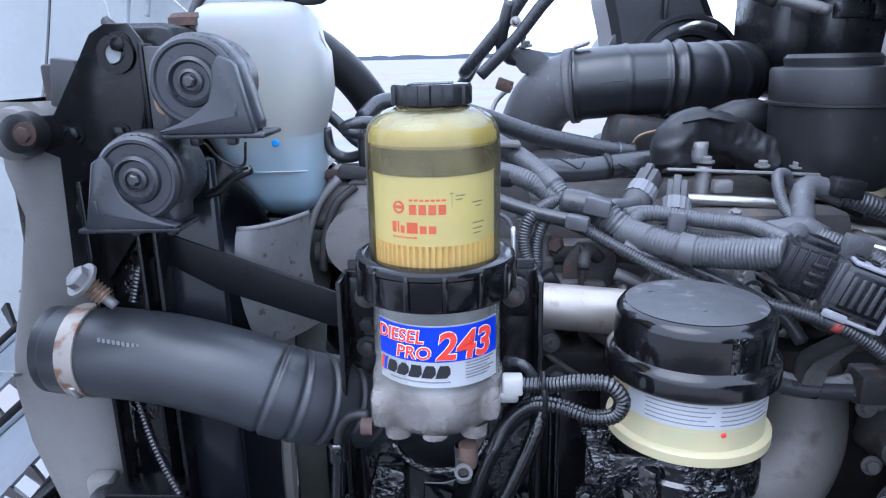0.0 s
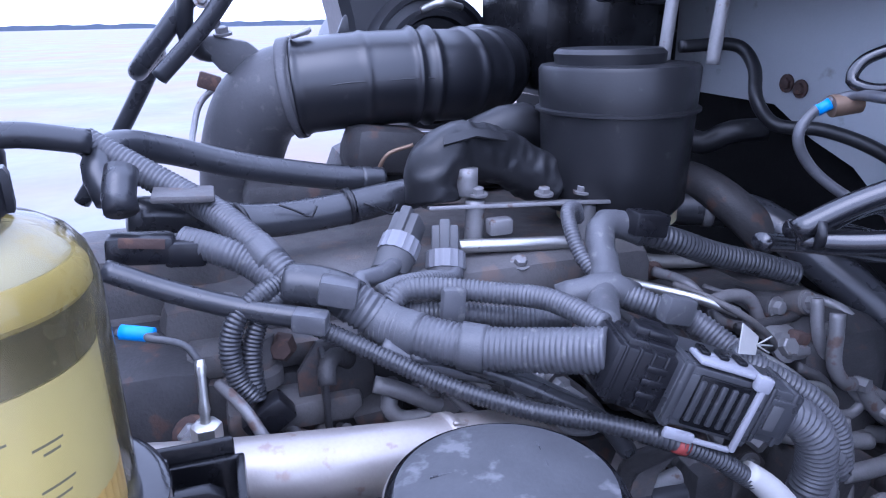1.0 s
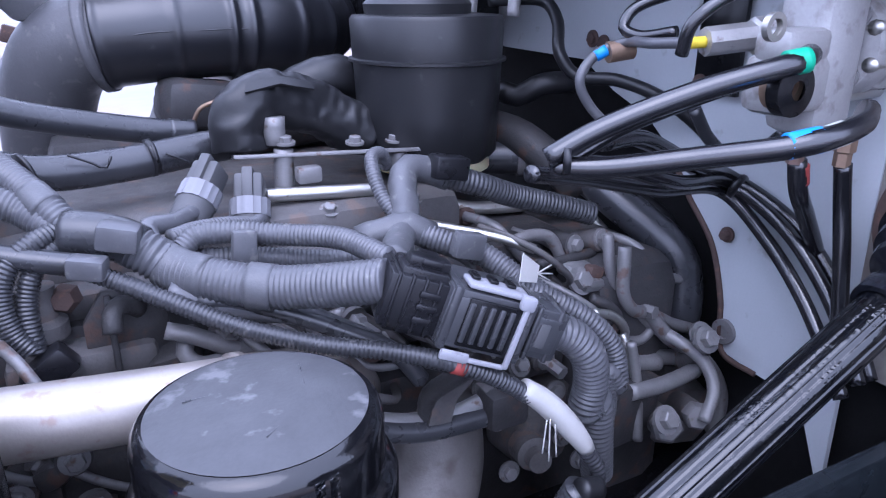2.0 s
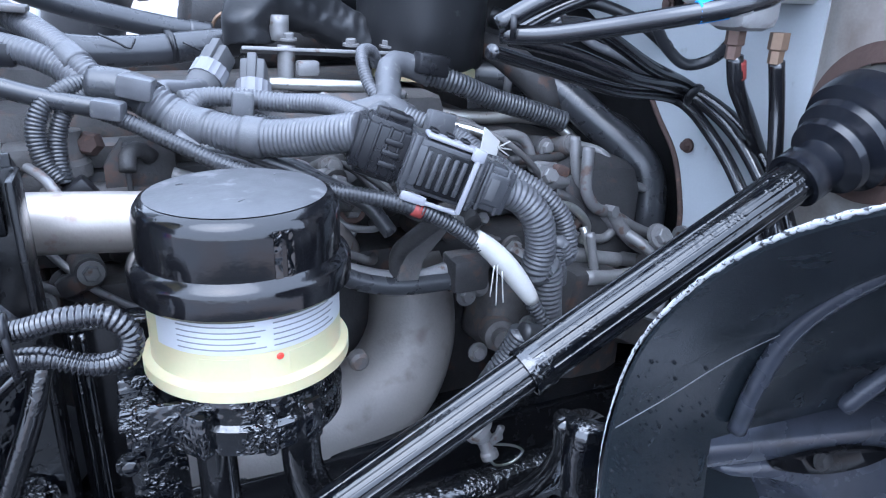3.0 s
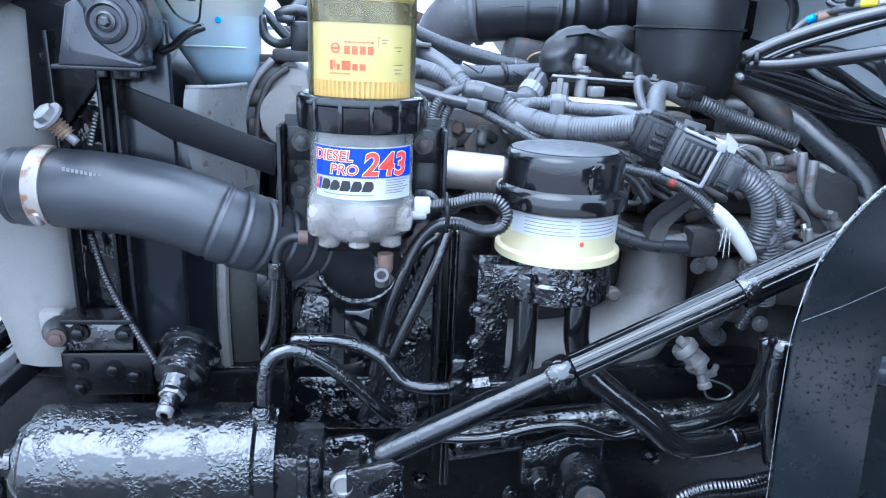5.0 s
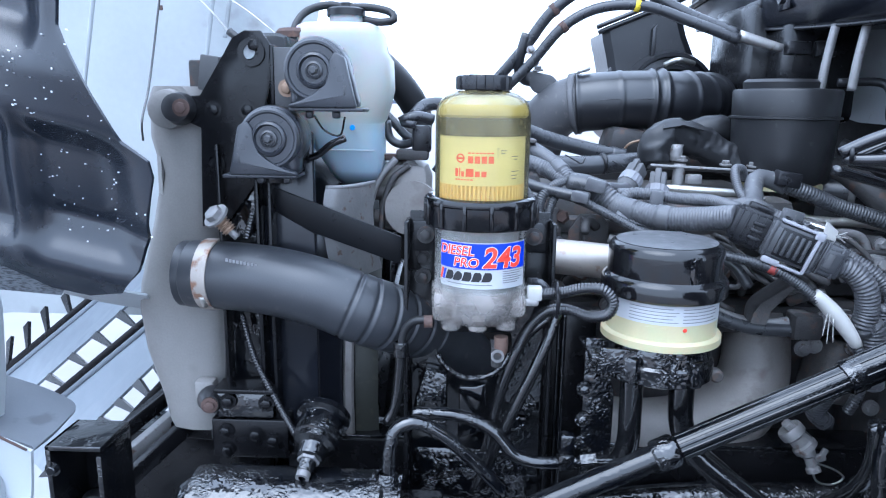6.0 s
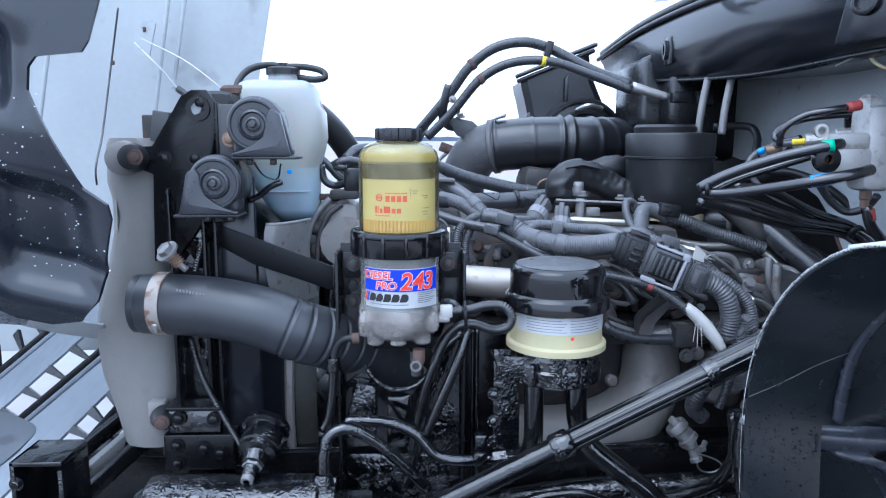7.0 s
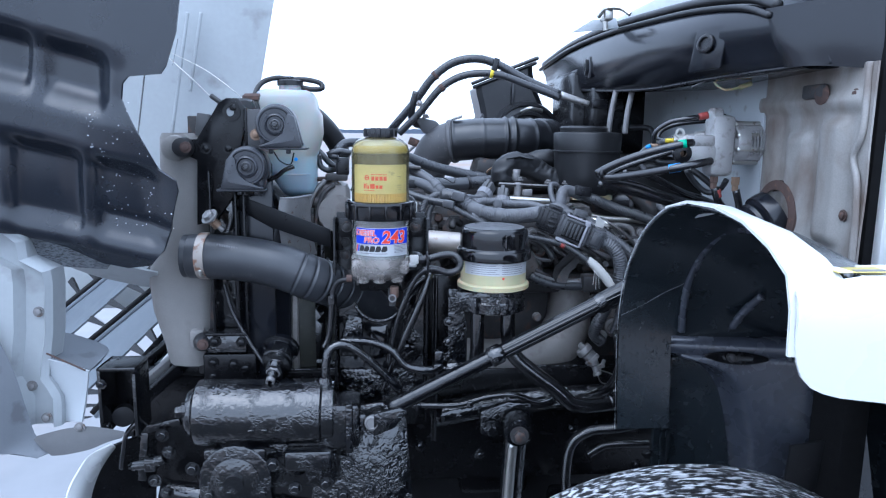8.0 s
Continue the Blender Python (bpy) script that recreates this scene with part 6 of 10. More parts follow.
    lab = part("label", bar_on(-0.075, 0.066, 1.3725, 1.4370, FX, FY, rl), SILVER_LABEL, t, "silver label with blue field and red number")
    part("blue_field", bar_on(-0.074, 0.065, 1.4000, 1.4360, FX, FY, rl + 0.0009), BLUE_PRINT, lab)
    rr = rl + 0.0022
    for text, size, x, z, wide, heavy in (("243", 0.0390, -0.006, 1.4040, 1.0, 0.0010), ("DIESEL", 0.0185, -0.0725, 1.4200, 1.0, 0.0002), ("PRO", 0.0175, -0.048, 1.4040, 1.08, 0.0002)):
        name = "number" if text == "243" else "word"
        part(name, lettering(text, size, x, z, FX, FY, rr, 0.15, bold=heavy + 0.0007, wide=wide), WHITE_PRINT, lab)
        part(name, lettering(text, size, x, z, FX, FY, rr + 0.0006, 0.15, bold=heavy, wide=wide), RED_PRINT, lab)
    for x0, x1, m in ((-0.071, -0.0672, RED_PRINT), (-0.0655, -0.0617, BLUE_PRINT)):
        part("stripe", wrapped([(x0 - 0.004, 1.3820), (x1 - 0.004, 1.3820), (x1, 1.3970), (x0, 1.3970)], FX, FY, rl + 0.0009), m, lab)
    # black italic maker's mark, as plain shapes
    for x, w, cut in ((-0.060, 0.0115, 0.002), (-0.046, 0.0115, 0.004), (-0.032, 0.0115, 0.001), (-0.018, 0.0115, 0.002), (-0.004, 0.0120, 0.002)):
        part("black_shape", wrapped([(x - 0.003, 1.3830), (x + w - 0.003 - cut * 0.4, 1.3830), (x + w, 1.3870), (x + w, 1.3930), (x + w - cut, 1.3960), (x + cut, 1.3960), (x, 1.3920)], FX, FY, rl + 0.0009), BLACK_PRINT, lab)
    part("grey_strip", bar_on(-0.058, 0.008, 1.3780, 1.3793, FX, FY, rl + 0.0009), GREY_PRINT, lab)
    for i in range(6):
        part("small_line", bar_on(0.024, 0.060 - 0.005 * (i % 3), 1.3965 - 0.0032 * i, 1.3974 - 0.0032 * i, FX, FY, rl + 0.0009), GREY_PRINT, lab)
    lab.matrix_basis = Matrix.Translation((FX + 0.002, FY, 0.004)) @ Matrix.Rotation(0.09, 4, "Z") @ Matrix.Translation((-FX, -FY, 0))
    # cast clear base with lugs and ports
    b = [(0.052, 1.318), (0.060, 1.320), (0.069, 1.332), (0.0705, 1.345), (0.0705, 1.362), (0.069, 1.368), (0.05, 1.369)]
    base = part("base", lathe([(0, 1.312), (0.04, 1.314)] + b + [(0, 1.369)], c, seg=56), FROSTED, t, "milky moulded base with ports")
    for x, y, z, s in ((-0.050, -0.040, 1.346, (0.034, 0.036, 0.044)), (0.054, -0.036, 1.348, (0.024, 0.04, 0.034))):
        part("lug", rbox((FX + x, FY + y, z), s, 0.010), FROSTED, base)
    for x, y, h in ((-0.040, -0.042, 0.022), (-0.002, -0.046, 0.022), (0.038, -0.042, 0.020)):
        part("port", lathe([(0.0145, 0), (0.0135, -h * 0.7), (0.010, -h * 0.8), (0, -h * 0.8)], (FX + x, FY + y, 1.328), (0, 0, 1), 24), FROSTED, base)
    plug = lathe([(0, -0.006), (0.008, -0.006), (0.010, 0.0), (0.010, 0.02), (0, 0.02)], (FX + 0.032, FY - 0.045, 1.282), (0, 0, 1), 20)
    part("drain_stem", plug, COPPER, t, "rusty pink drain stem")
    dv = Vector((0.054, 0.640, 1.277))
    drain = part("drain_valve", join(rbox(dv, (0.018, 0.02, 0.022), 0.005), lathe([(0.008, -0.022), (0.010, 0.02)], dv, (0, 0, 1), 12), lathe([(0, 0), (0.009, 0), (0.009, 0.018), (0, 0.018)], dv, (0, -1, 0), 16)), DARK_CAST, t)
    part("drain_ring", lathe([(0.006, 0), (0.0095, 0), (0.0095, 0.003), (0.006, 0.003)], (dv.x, dv.y - 0.018, dv.z), (0, -1, 0), 16), DULL_STEEL, drain)
    part("left_fitting", lathe([(0.009, 0), (0.009, 0.012), (0, 0.012)], (FX - 0.066, FY - 0.045, 1.322), (-1, 0, 0), 16), RUST, t)
    fit = part("outlet_fitting", rbox((0.105, 0.645, 1.364), (0.021, 0.018, 0.020), 0.003), WHITE_PLASTIC, t, "white plastic outlet fitting")
    part("outlet_nut", rbox((0.101, 0.650, 1.352), (0.02, 0.026, 0.012), 0.003), ALU, fit)
    return t


def filter_bracket():
    t = thing("filter_bracket", "tall black steel bracket behind the fuel filter", "bracket", (FX, 0.76, 0.95))
    for s, x in ((-1, -0.085), (1, 0.140)):
        part("upright", rbox((x, 0.745, 1.19), (0.006, 0.05, 0.52), 0.002), BLACK_PAINT, t)
        part("flange", rbox((x - s * 0.022, 0.768, 1.19), (0.05, 0.006, 0.52), 0.002), BLACK_PAINT, t)
    part("back_plate", rbox((0.027, 0.775, 1.36), (0.22, 0.006, 0.20), 0.002), BLACK_PAINT, t)
    for s, x in ((-1, -0.056), (1, 0.110)):
        lug = slab([(-0.020, -0.022), (0.020, -0.022), (0.020, 0.018), (0.010, 0.024), (-0.020, 0.024)], upright(x, 0.742, 1.424), 0.010)
        part("lug", lug, BLACK_PAINT, t)
        part("bolt", bolt((x, 0.737, 1.428), (0, -1, 0), 0.009, 0.010), DARK_CAST, t)
    for z in (1.385, 1.355, 1.30):
        part("bolt", bolt((-0.062, 0.764, z), (0, -1, 0), 0.009, 0.010), DARK_CAST, t)
    # lower web with the large round hole
    ox, oz, R = 0.022, 1.245, 0.062
    bm = bmesh.new()
    n = 48
    inn = [bm.verts.new((R * math.cos(2 * math.pi * k / n), R * math.sin(2 * math.pi * k / n), 0)) for k in range(n)]
    outv = []
    for k in range(n):
        a = 2 * math.pi * k / n
        ca, sa = math.cos(a), math.sin(a)
        sx = (0.112 if ca > 0 else 0.10) / max(abs(ca), 1e-6)
        sy = (0.07 if sa > 0 else 0.34) / max(abs(sa), 1e-6)
        q = min(sx, sy)
        outv.append(bm.verts.new((q * ca, q * sa, 0)))
    for k in range(n):
        bm.faces.new((inn[k], inn[(k + 1) % n], outv[(k + 1) % n], outv[k]))
    bm.transform(upright(ox, 0.772, oz))
    part("lower_web", thicken(bm, 0.008), OILY_FILM, t, "oily lower web with a round hole")
    rnd = random.Random(17)
    crust = []
    for k in range(64):
        a, far = radians(rnd.uniform(196, 292)), R + 0.004 + abs(rnd.gauss(0, 0.020))
        size = rnd.uniform(0.004, 0.010)
        crust.append(rbox((ox + far * math.cos(a), 0.769, oz + far * math.sin(a)), (size, 0.008, size * 0.8), size * 0.35, (0, rnd.uniform(0, 90), rnd.uniform(-30, 30))))
    part("caked_oil", join(*crust), OILY_CAKED, t, "thick crust of caked oil")
    part("wet_plate", slab([(-0.022, -0.10), (0.026, -0.085), (0.024, 0.0), (0.006, -0.006), (-0.020, -0.006)], upright(0.020, 0.763, 1.176), 0.006, 0.003), OILY_FILM, t, "smooth shining oily plate")
    rim = tube([(ox + R * math.cos(radians(200 + 6 * k)), 0.764, oz + R * math.sin(radians(200 + 6 * k))) for k in range(25)], 0.005, 8)
    part("hole_rim", rim, OILY_CAKED, t)
    part("foot", rbox((0.02, 0.79, 1.01), (0.20, 0.06, 0.10), 0.012), OILY_CAKED, t)
    part("gusset", slab([(0, 0), (0.055, 0), (0.055, 0.10), (0.02, 0.11), (0, 0.04)], upright(-0.075, 0.75, 1.10), 0.03, 0.006), OILY_CAKED, t)
    for x, z in ((0.09, 1.115), (0.105, 1.14)):
        part("bolt", bolt((x, 0.762, z), (0, -1, 0), 0.014, 0.014), OILY_CAKED, t)
    p = thing("side_shield", "thin black steel sheet with a rolled lip", "shield", (0.19, 0.775, 1.1))
    part("sheet", rbox((0.185, 0.785, 1.17), (0.075, 0.004, 0.27), 0.001), BLACK_PAINT, p)
    part("lip", rbox((0.187, 0.772, 1.303), (0.075, 0.026, 0.004), 0.001), OILY_SMOOTH, p)
    for x, r in ((0.158, 0.003), (0.166, 0.004)):
        part("rod", tube([(x, 0.758, 1.30), (x, 0.758, 0.86)], r, 8), OILY_SMOOTH, p)
    # the hose seen through the hole
    h = thing("hose_elbow", "dark rubber elbow with steel clamp behind the bracket", "hose", (0.05, 0.86, 1.2))
    end = Vector((0.104, 0.950, 1.053)) - Vector((-0.023, 0.865, 1.207))
    part("clamp", lathe([(0.050, -0.012), (0.0555, -0.012), (0.0555, 0.012), (0.050, 0.012)], (0.032, 0.900, 1.139), end, 32), STAINED, h)
    part("elbow", lathe([(0.0525, 0.02), (0.0525, 0.06), (0.045, 0.075), (0, 0.08)], (0.032, 0.900, 1.139), end, 32), CHARGE_RUBBER, h)


# ---- power steering reservoir ----
RX, RY = 0.300, 0.697


def reservoir():
    t = thing("oil_reservoir", "cream steering oil reservoir with glossy black lid", "reservoir", (RX, RY, 1.22))
    c = (RX, RY, 0)
    lid = part("lid", lathe([(0.0, 1.4385), (0.040, 1.438), (0.066, 1.436), (0.076, 1.433), (0.0805, 1.427), (0.082, 1.420), (0.082, 1.388), (0.0885, 1.383), (0.0905, 1.379), (0.0905, 1.362), (0.088, 1.359), (0.078, 1.358)], c, seg=72), LID_BLACK, t, "glossy black lid, dust and painted sheen on top", 38)
    part("lid_top_sheen", lathe([(0, 1.4392), (0.040, 1.4387), (0.066, 1.4367), (0.072, 1.4350)], c, seg=64), DUST_AND_SHEEN, lid, "dusty lid top with painted sky sheen and worn marks")
    for k, (a, b, l) in enumerate(((-0.02, 0.02, 0.05), (0.01, -0.03, 0.04), (0.035, 0.02, 0.03))):
        part("scuff", rbox((RX + a, RY + b, 1.4378), (l, 0.0012, 0.0016), 0.0004, (0, 1.5, 40 * k)), HOSE, lid)
    for x in (0.012, 0.022):
        part("drip", bar_on(x, x + 0.006, 1.385, 1.425, RX, RY, 0.0825), OILY_CAKED, lid)
    body = part("body", lathe([(0.0795, 1.370), (0.0795, 1.306), (0.0800, 1.3035), (0.0850, 1.302), (0.0868, 1.300), (0.0868, 1.290), (0.078, 1.287), (0, 1.287)], c, seg=72), CREAM, t, "translucent cream plastic body")
    lab = part("label", bar_on(-0.092, 0.098, 1.328, 1.366, RX, RY, 0.0799), SILVER_LABEL, t, "silver instruction label with tiny print")
    for i in range(7):
        for x0, x1 in ((-0.068, 0.002), (0.008, 0.072)):
            z = 1.3615 - 0.0048 * i
            part("print_line", bar_on(x0, x1 - 0.004 * ((i * 7) % 3), z - 0.0007, z + 0.0003, RX, RY, 0.0804), GREY_PRINT, lab)
    part("red_dot", lathe([(0, 0), (0.003, 0), (0.002, 0.0012), (0, 0.0014)], (0.312, RY - 0.0793, 1.322), (0.1, -1, 0), 12), RED_PRINT, t, "small red dot")
    for x0, x1 in ((-0.05, -0.012), (0.02, 0.06)):
        part("window", bar_on(x0, x1, 1.304, 1.324, RX, RY, 0.0797), CREAM, body)
    base = part("base_ring", lathe([(0, 1.287), (0.074, 1.287), (0.076, 1.282), (0.076, 1.262), (0.080, 1.258), (0.080, 1.236), (0.070, 1.230), (0, 1.228)], c, seg=56), OILY_CAKED, t, "oily black cast base")
    for a, w in ((-50, 0.05), (25, 0.02), (0, 0.012)):
        b = rbox((0, -0.080, 1.255), (w, 0.014, 0.040), 0.004)
        b.transform(Matrix.Translation(c) @ Matrix.Rotation(radians(a), 4, "Z"))
        part("lug", b, OILY_CAKED, base)
    part("notch", rbox((0.308, RY - 0.078, 1.284), (0.014, 0.012, 0.010), 0.002), OILY_CAKED, base)
    arm = thing("reservoir_bracket", "oily black pressed steel bracket of the reservoir", "bracket", (0.22, 0.72, 1.10))
    part("clamp_arm", slab([(-0.035, -0.02), (0.05, -0.018), (0.05, 0.016), (-0.03, 0.018)], upright(0.232, 0.640, 1.268), 0.006), OILY_CAKED, arm)
    part("side_arm", beam((0.205, 0.64, 1.27), (0.205, 0.76, 1.26), 0.03, 0.006, 0.002), OILY_CAKED, arm)
    leg = [(-0.014, -0.20), (0.016, -0.20), (0.034, -0.16), (0.034, -0.06), (0.024, -0.02), (0.024, 0.03), (-0.014, 0.03)]
    part("leg", slab(leg, upright(0.205, 0.70, 1.25), 0.008, 0.002), OILY_CAKED, arm)
    for z in (1.20, 1.15, 1.11):
        part("bolt", bolt((0.192, 0.694, z), (0, -1, 0), 0.008, 0.009), OILY_CAKED, arm)
    for i, (x0, x1, rr) in enumerate(((0.262, 0.262, 0.0175), (0.338, 0.345, 0.019))):
        h = thing("reservoir_hose", "glossy black oil hose below the reservoir", "hose", (x0, 0.69, 1.10), "hoses below the reservoir")
        pts = [(x0, 0.69, 1.235), (x0 + 0.001, 0.688, 1.17)]
        pts += [(0.262, 0.69, 1.11), (0.252, 0.70, 1.075), (0.225, 0.71, 1.062)] if i == 0 else [(0.342, 0.69, 1.15), (0.355, 0.685, 1.115), (0.40, 0.675, 1.075), (0.46, 0.665, 1.030), (0.50, 0.66, 0.995), (0.55, 0.67, 0.985), (0.66, 0.70, 0.985)]
        part("hose", tube(pts, rr, 16), SHINY_HOSE, h)
        if i:
            for p, q in (((0.60, 0.684, 0.985), (0.616, 0.689, 0.985)),):
                part("clamp", ring_band([p, q], 0.021), OILY_SMOOTH, h)


fuel_filter()
filter_bracket()
reservoir()



# ---- steering shaft and gear ----
def steering_shaft():
    t = thing("steering_shaft", "oily black steering shaft with splined sleeve", "shaft", (0.3, 0.6, 1.12))
    a, b = Vector((0.03, 0.612, 1.003)), Vector((0.90, 0.615, 1.445))
    d = (b - a).normalized()
    P = lambda s: a + (b - a) * s
    part("lower_tube", tube([P(0.02), P(0.33)], 0.0185, 20), SHAFT, t)
    part("sleeve", lathe([(0, 0), (0.021, 0.0), (0.024, 0.004), (0.024, 0.030), (0.021, 0.035), (0, 0.035)], P(0.29), d, 28), OILY_BLACK, t)
    spl = lathe([(0.019, 0), (0.019, (b - a).length * 0.34)], P(0.33), d, 160, ripple=lambda q, i: 1 + 0.05 * max(-0.5, min(0.5, 1.6 * math.sin(12 * q))))
    part("spline", spl, SHAFT, t)
    part("band", lathe([(0.0215, -0.011), (0.0240, -0.011), (0.0240, 0.011), (0.0215, 0.011)], (0.545, 0.614, 1.263), d, 32), OILY_SMOOTH, t)
    upper = lathe([(0.0225, 0), (0.0225, (b - a).length * 0.36)], P(0.59), d, 160, ripple=lambda q, i: 1 + 0.05 * max(-0.5, min(0.5, 1.6 * math.sin(12 * q))))
    part("upper_spline", upper, SHAFT, t)
    yoke = part("universal_joint", join(rbox((0.012, 0.612, 0.990), (0.055, 0.045, 0.040), 0.010, (0, -25, 0)), rbox((-0.035, 0.612, 0.985), (0.06, 0.04, 0.045), 0.010)), OILY_BLACK, t)
    part("joint_cap", lathe([(0, 0), (0.017, 0), (0.017, 0.006), (0.013, 0.008), (0.011, 0.005), (0, 0.005)], (0.006, 0.590, 0.987), (0, -1, 0.1), 24), DULL_STEEL, yoke, "worn round joint cap")
    part("fork", slab([(0, -0.03), (0.05, -0.01), (0.08, 0.03), (0.06, 0.04), (0.0, 0.025)], upright(0.01, 0.588, 0.985), 0.012, 0.004), OILY_BLACK, yoke)
    bt = thing("shaft_boot", "black rubber boot round the shaft at the cab wall", "boot", tuple(P(0.9)))
    q = P(0.935)
    prof = [(0.024, 0), (0.030, 0.0), (0.030, 0.022), (0.027, 0.026), (0.027, 0.040), (0.033, 0.043), (0.042, 0.046), (0.044, 0.054), (0.037, 0.058), (0.042, 0.062), (0.052, 0.067), (0.054, 0.076), (0.046, 0.080), (0.052, 0.084), (0.062, 0.090), (0.064, 0.102), (0.064, 0.12)]
    part("bellows", lathe(prof, q, d, 48), GLOSSY_PLASTIC, bt)
    ring = lathe([(0.064, -0.006), (0.086, -0.006), (0.086, 0.004), (0.064, 0.006)], (0.955, 0.615, 1.470), (-1, 0, 0.05), 48)
    part("flange", ring, RUST, bt, "rusty steel mounting ring")


def steering_gear():
    t = thing("steering_gear", "large oily black steering gear housing", "steering gear", (-0.22, 0.62, 0.8))
    ax = (1, 0.02, -0.02)
    part("cylinder", lathe([(0, 0), (0.062, 0), (0.074, 0.008), (0.076, 0.02), (0.076, 0.29), (0.07, 0.295), (0.07, 0.32), (0, 0.32)], (-0.405, 0.63, 1.005), ax, 48), OILY_BLACK, t)
    part("end_cap", lathe([(0, 0), (0.05, 0), (0.056, 0.01), (0.056, 0.02)], (-0.42, 0.63, 1.005), ax, 32), OILY_SMOOTH, t)
    part("valve_body", rbox((-0.065, 0.63, 0.98), (0.09, 0.10, 0.11), 0.014), OILY_BLACK, t)
    part("lower_body", rbox((-0.20, 0.655, 0.89), (0.26, 0.10, 0.16), 0.03), OILY_CAKED, t)
    arch = [(0.082 * math.cos(math.radians(q)), 0.082 * math.sin(math.radians(q))) for q in range(0, 181, 15)]
    part("cover_housing", slab([(0.082, -0.10)] + arch + [(-0.082, -0.10)], upright(-0.305, 0.588, 0.868), 0.05, 0.006), OILY_BLACK, t)
    part("port_block", rbox((-0.140, 0.60, 0.905), (0.11, 0.07, 0.05), 0.010), OILY_BLACK, t)
    part("end_plug", bolt((-0.42, 0.60, 1.02), (-1, -0.3, 0), 0.014, 0.022), OILY_BLACK, t)
    for x in (-0.265, -0.235, -0.205):
        part("cast_mark", rbox((x, 0.557, 0.985), (0.014, 0.006, 0.012), 0.002, (20, 0, 15)), OILY_BLACK, t)
    part("rib", rbox((-0.045, 0.575, 0.985), (0.016, 0.03, 0.12), 0.005), OILY_CAKED, t)
    part("side_cover", lathe([(0, 0), (0.055, 0), (0.055, 0.016), (0.040, 0.022), (0.022, 0.024), (0.022, 0.034), (0, 0.034)], (-0.305, 0.575, 0.865), (0, -1, 0), 36), OILY_BLACK, t)
    part("cover_flange", rbox((-0.305, 0.575, 0.925), (0.14, 0.02, 0.03), 0.008), OILY_BLACK, t)
    part("neck", rbox((-0.13, 0.62, 0.95), (0.13, 0.06, 0.045), 0.012), OILY_BLACK, t)
    for x, z in ((-0.40, 0.895), (-0.365, 0.83), (-0.245, 0.83), (-0.22, 0.90), (-0.05, 0.90), (-0.10, 0.85), (-0.17, 0.84), (-0.06, 0.82), (0.0, 0.83)):
        part("bolt", bolt((x, 0.57, z), (0, -1, 0), 0.011, 0.014), OILY_BLACK, t)
    part("mount_plate", slab([(-0.12, -0.25), (0.14, -0.25), (0.12, 0.02), (0.06, 0.06), (-0.10, 0.04)], upright(-0.03, 0.70, 0.93) @ Matrix.Rotation(radians(-13), 4, "X"), 0.02, 0.004), OILY_CAKED, t)
    for x, z in ((-0.03, 0.86), (0.04, 0.87), (0.05, 0.78), (-0.08, 0.80)):
        part("mount_bolt", bolt((x, 0.69, z), (0, -1, 0), 0.014, 0.014), OILY_BLACK, t)
    # angled hydraulic fitting standing on the housing
    f = thing("hydraulic_fitting", "dark hydraulic sensor fitting on the steering gear", "fitting", (-0.235, 0.64, 1.07))
    base = Vector((-0.215, 0.72, 1.135))
    d = Vector((-0.12, -0.86, -0.45)).normalized()
    part("body", lathe([(0, 0), (0.034, 0), (0.036, 0.02), (0.036, 0.05), (0.033, 0.052), (0.033, 0.062), (0.022, 0.066), (0.020, 0.085), (0.014, 0.088), (0.012, 0.11), (0, 0.11)], base, d, 32), OILY_SMOOTH, f)
    part("hex", lathe([(0.0, 0.0), (0.017, 0), (0.017, 0.014), (0.0, 0.014)], base + d * 0.078, d, 6), DULL_STEEL, f)
    part("tip", lathe([(0.006, 0), (0.0105, 0), (0.0105, 0.012), (0.006, 0.012)], base + d * 0.108, d, 20), DULL_STEEL, f)
    part("collar", lathe([(0.036, 0), (0.043, 0.002), (0.043, 0.012), (0.036, 0.014)], base + d * 0.0, d, 32), OILY_SMOOTH, f)


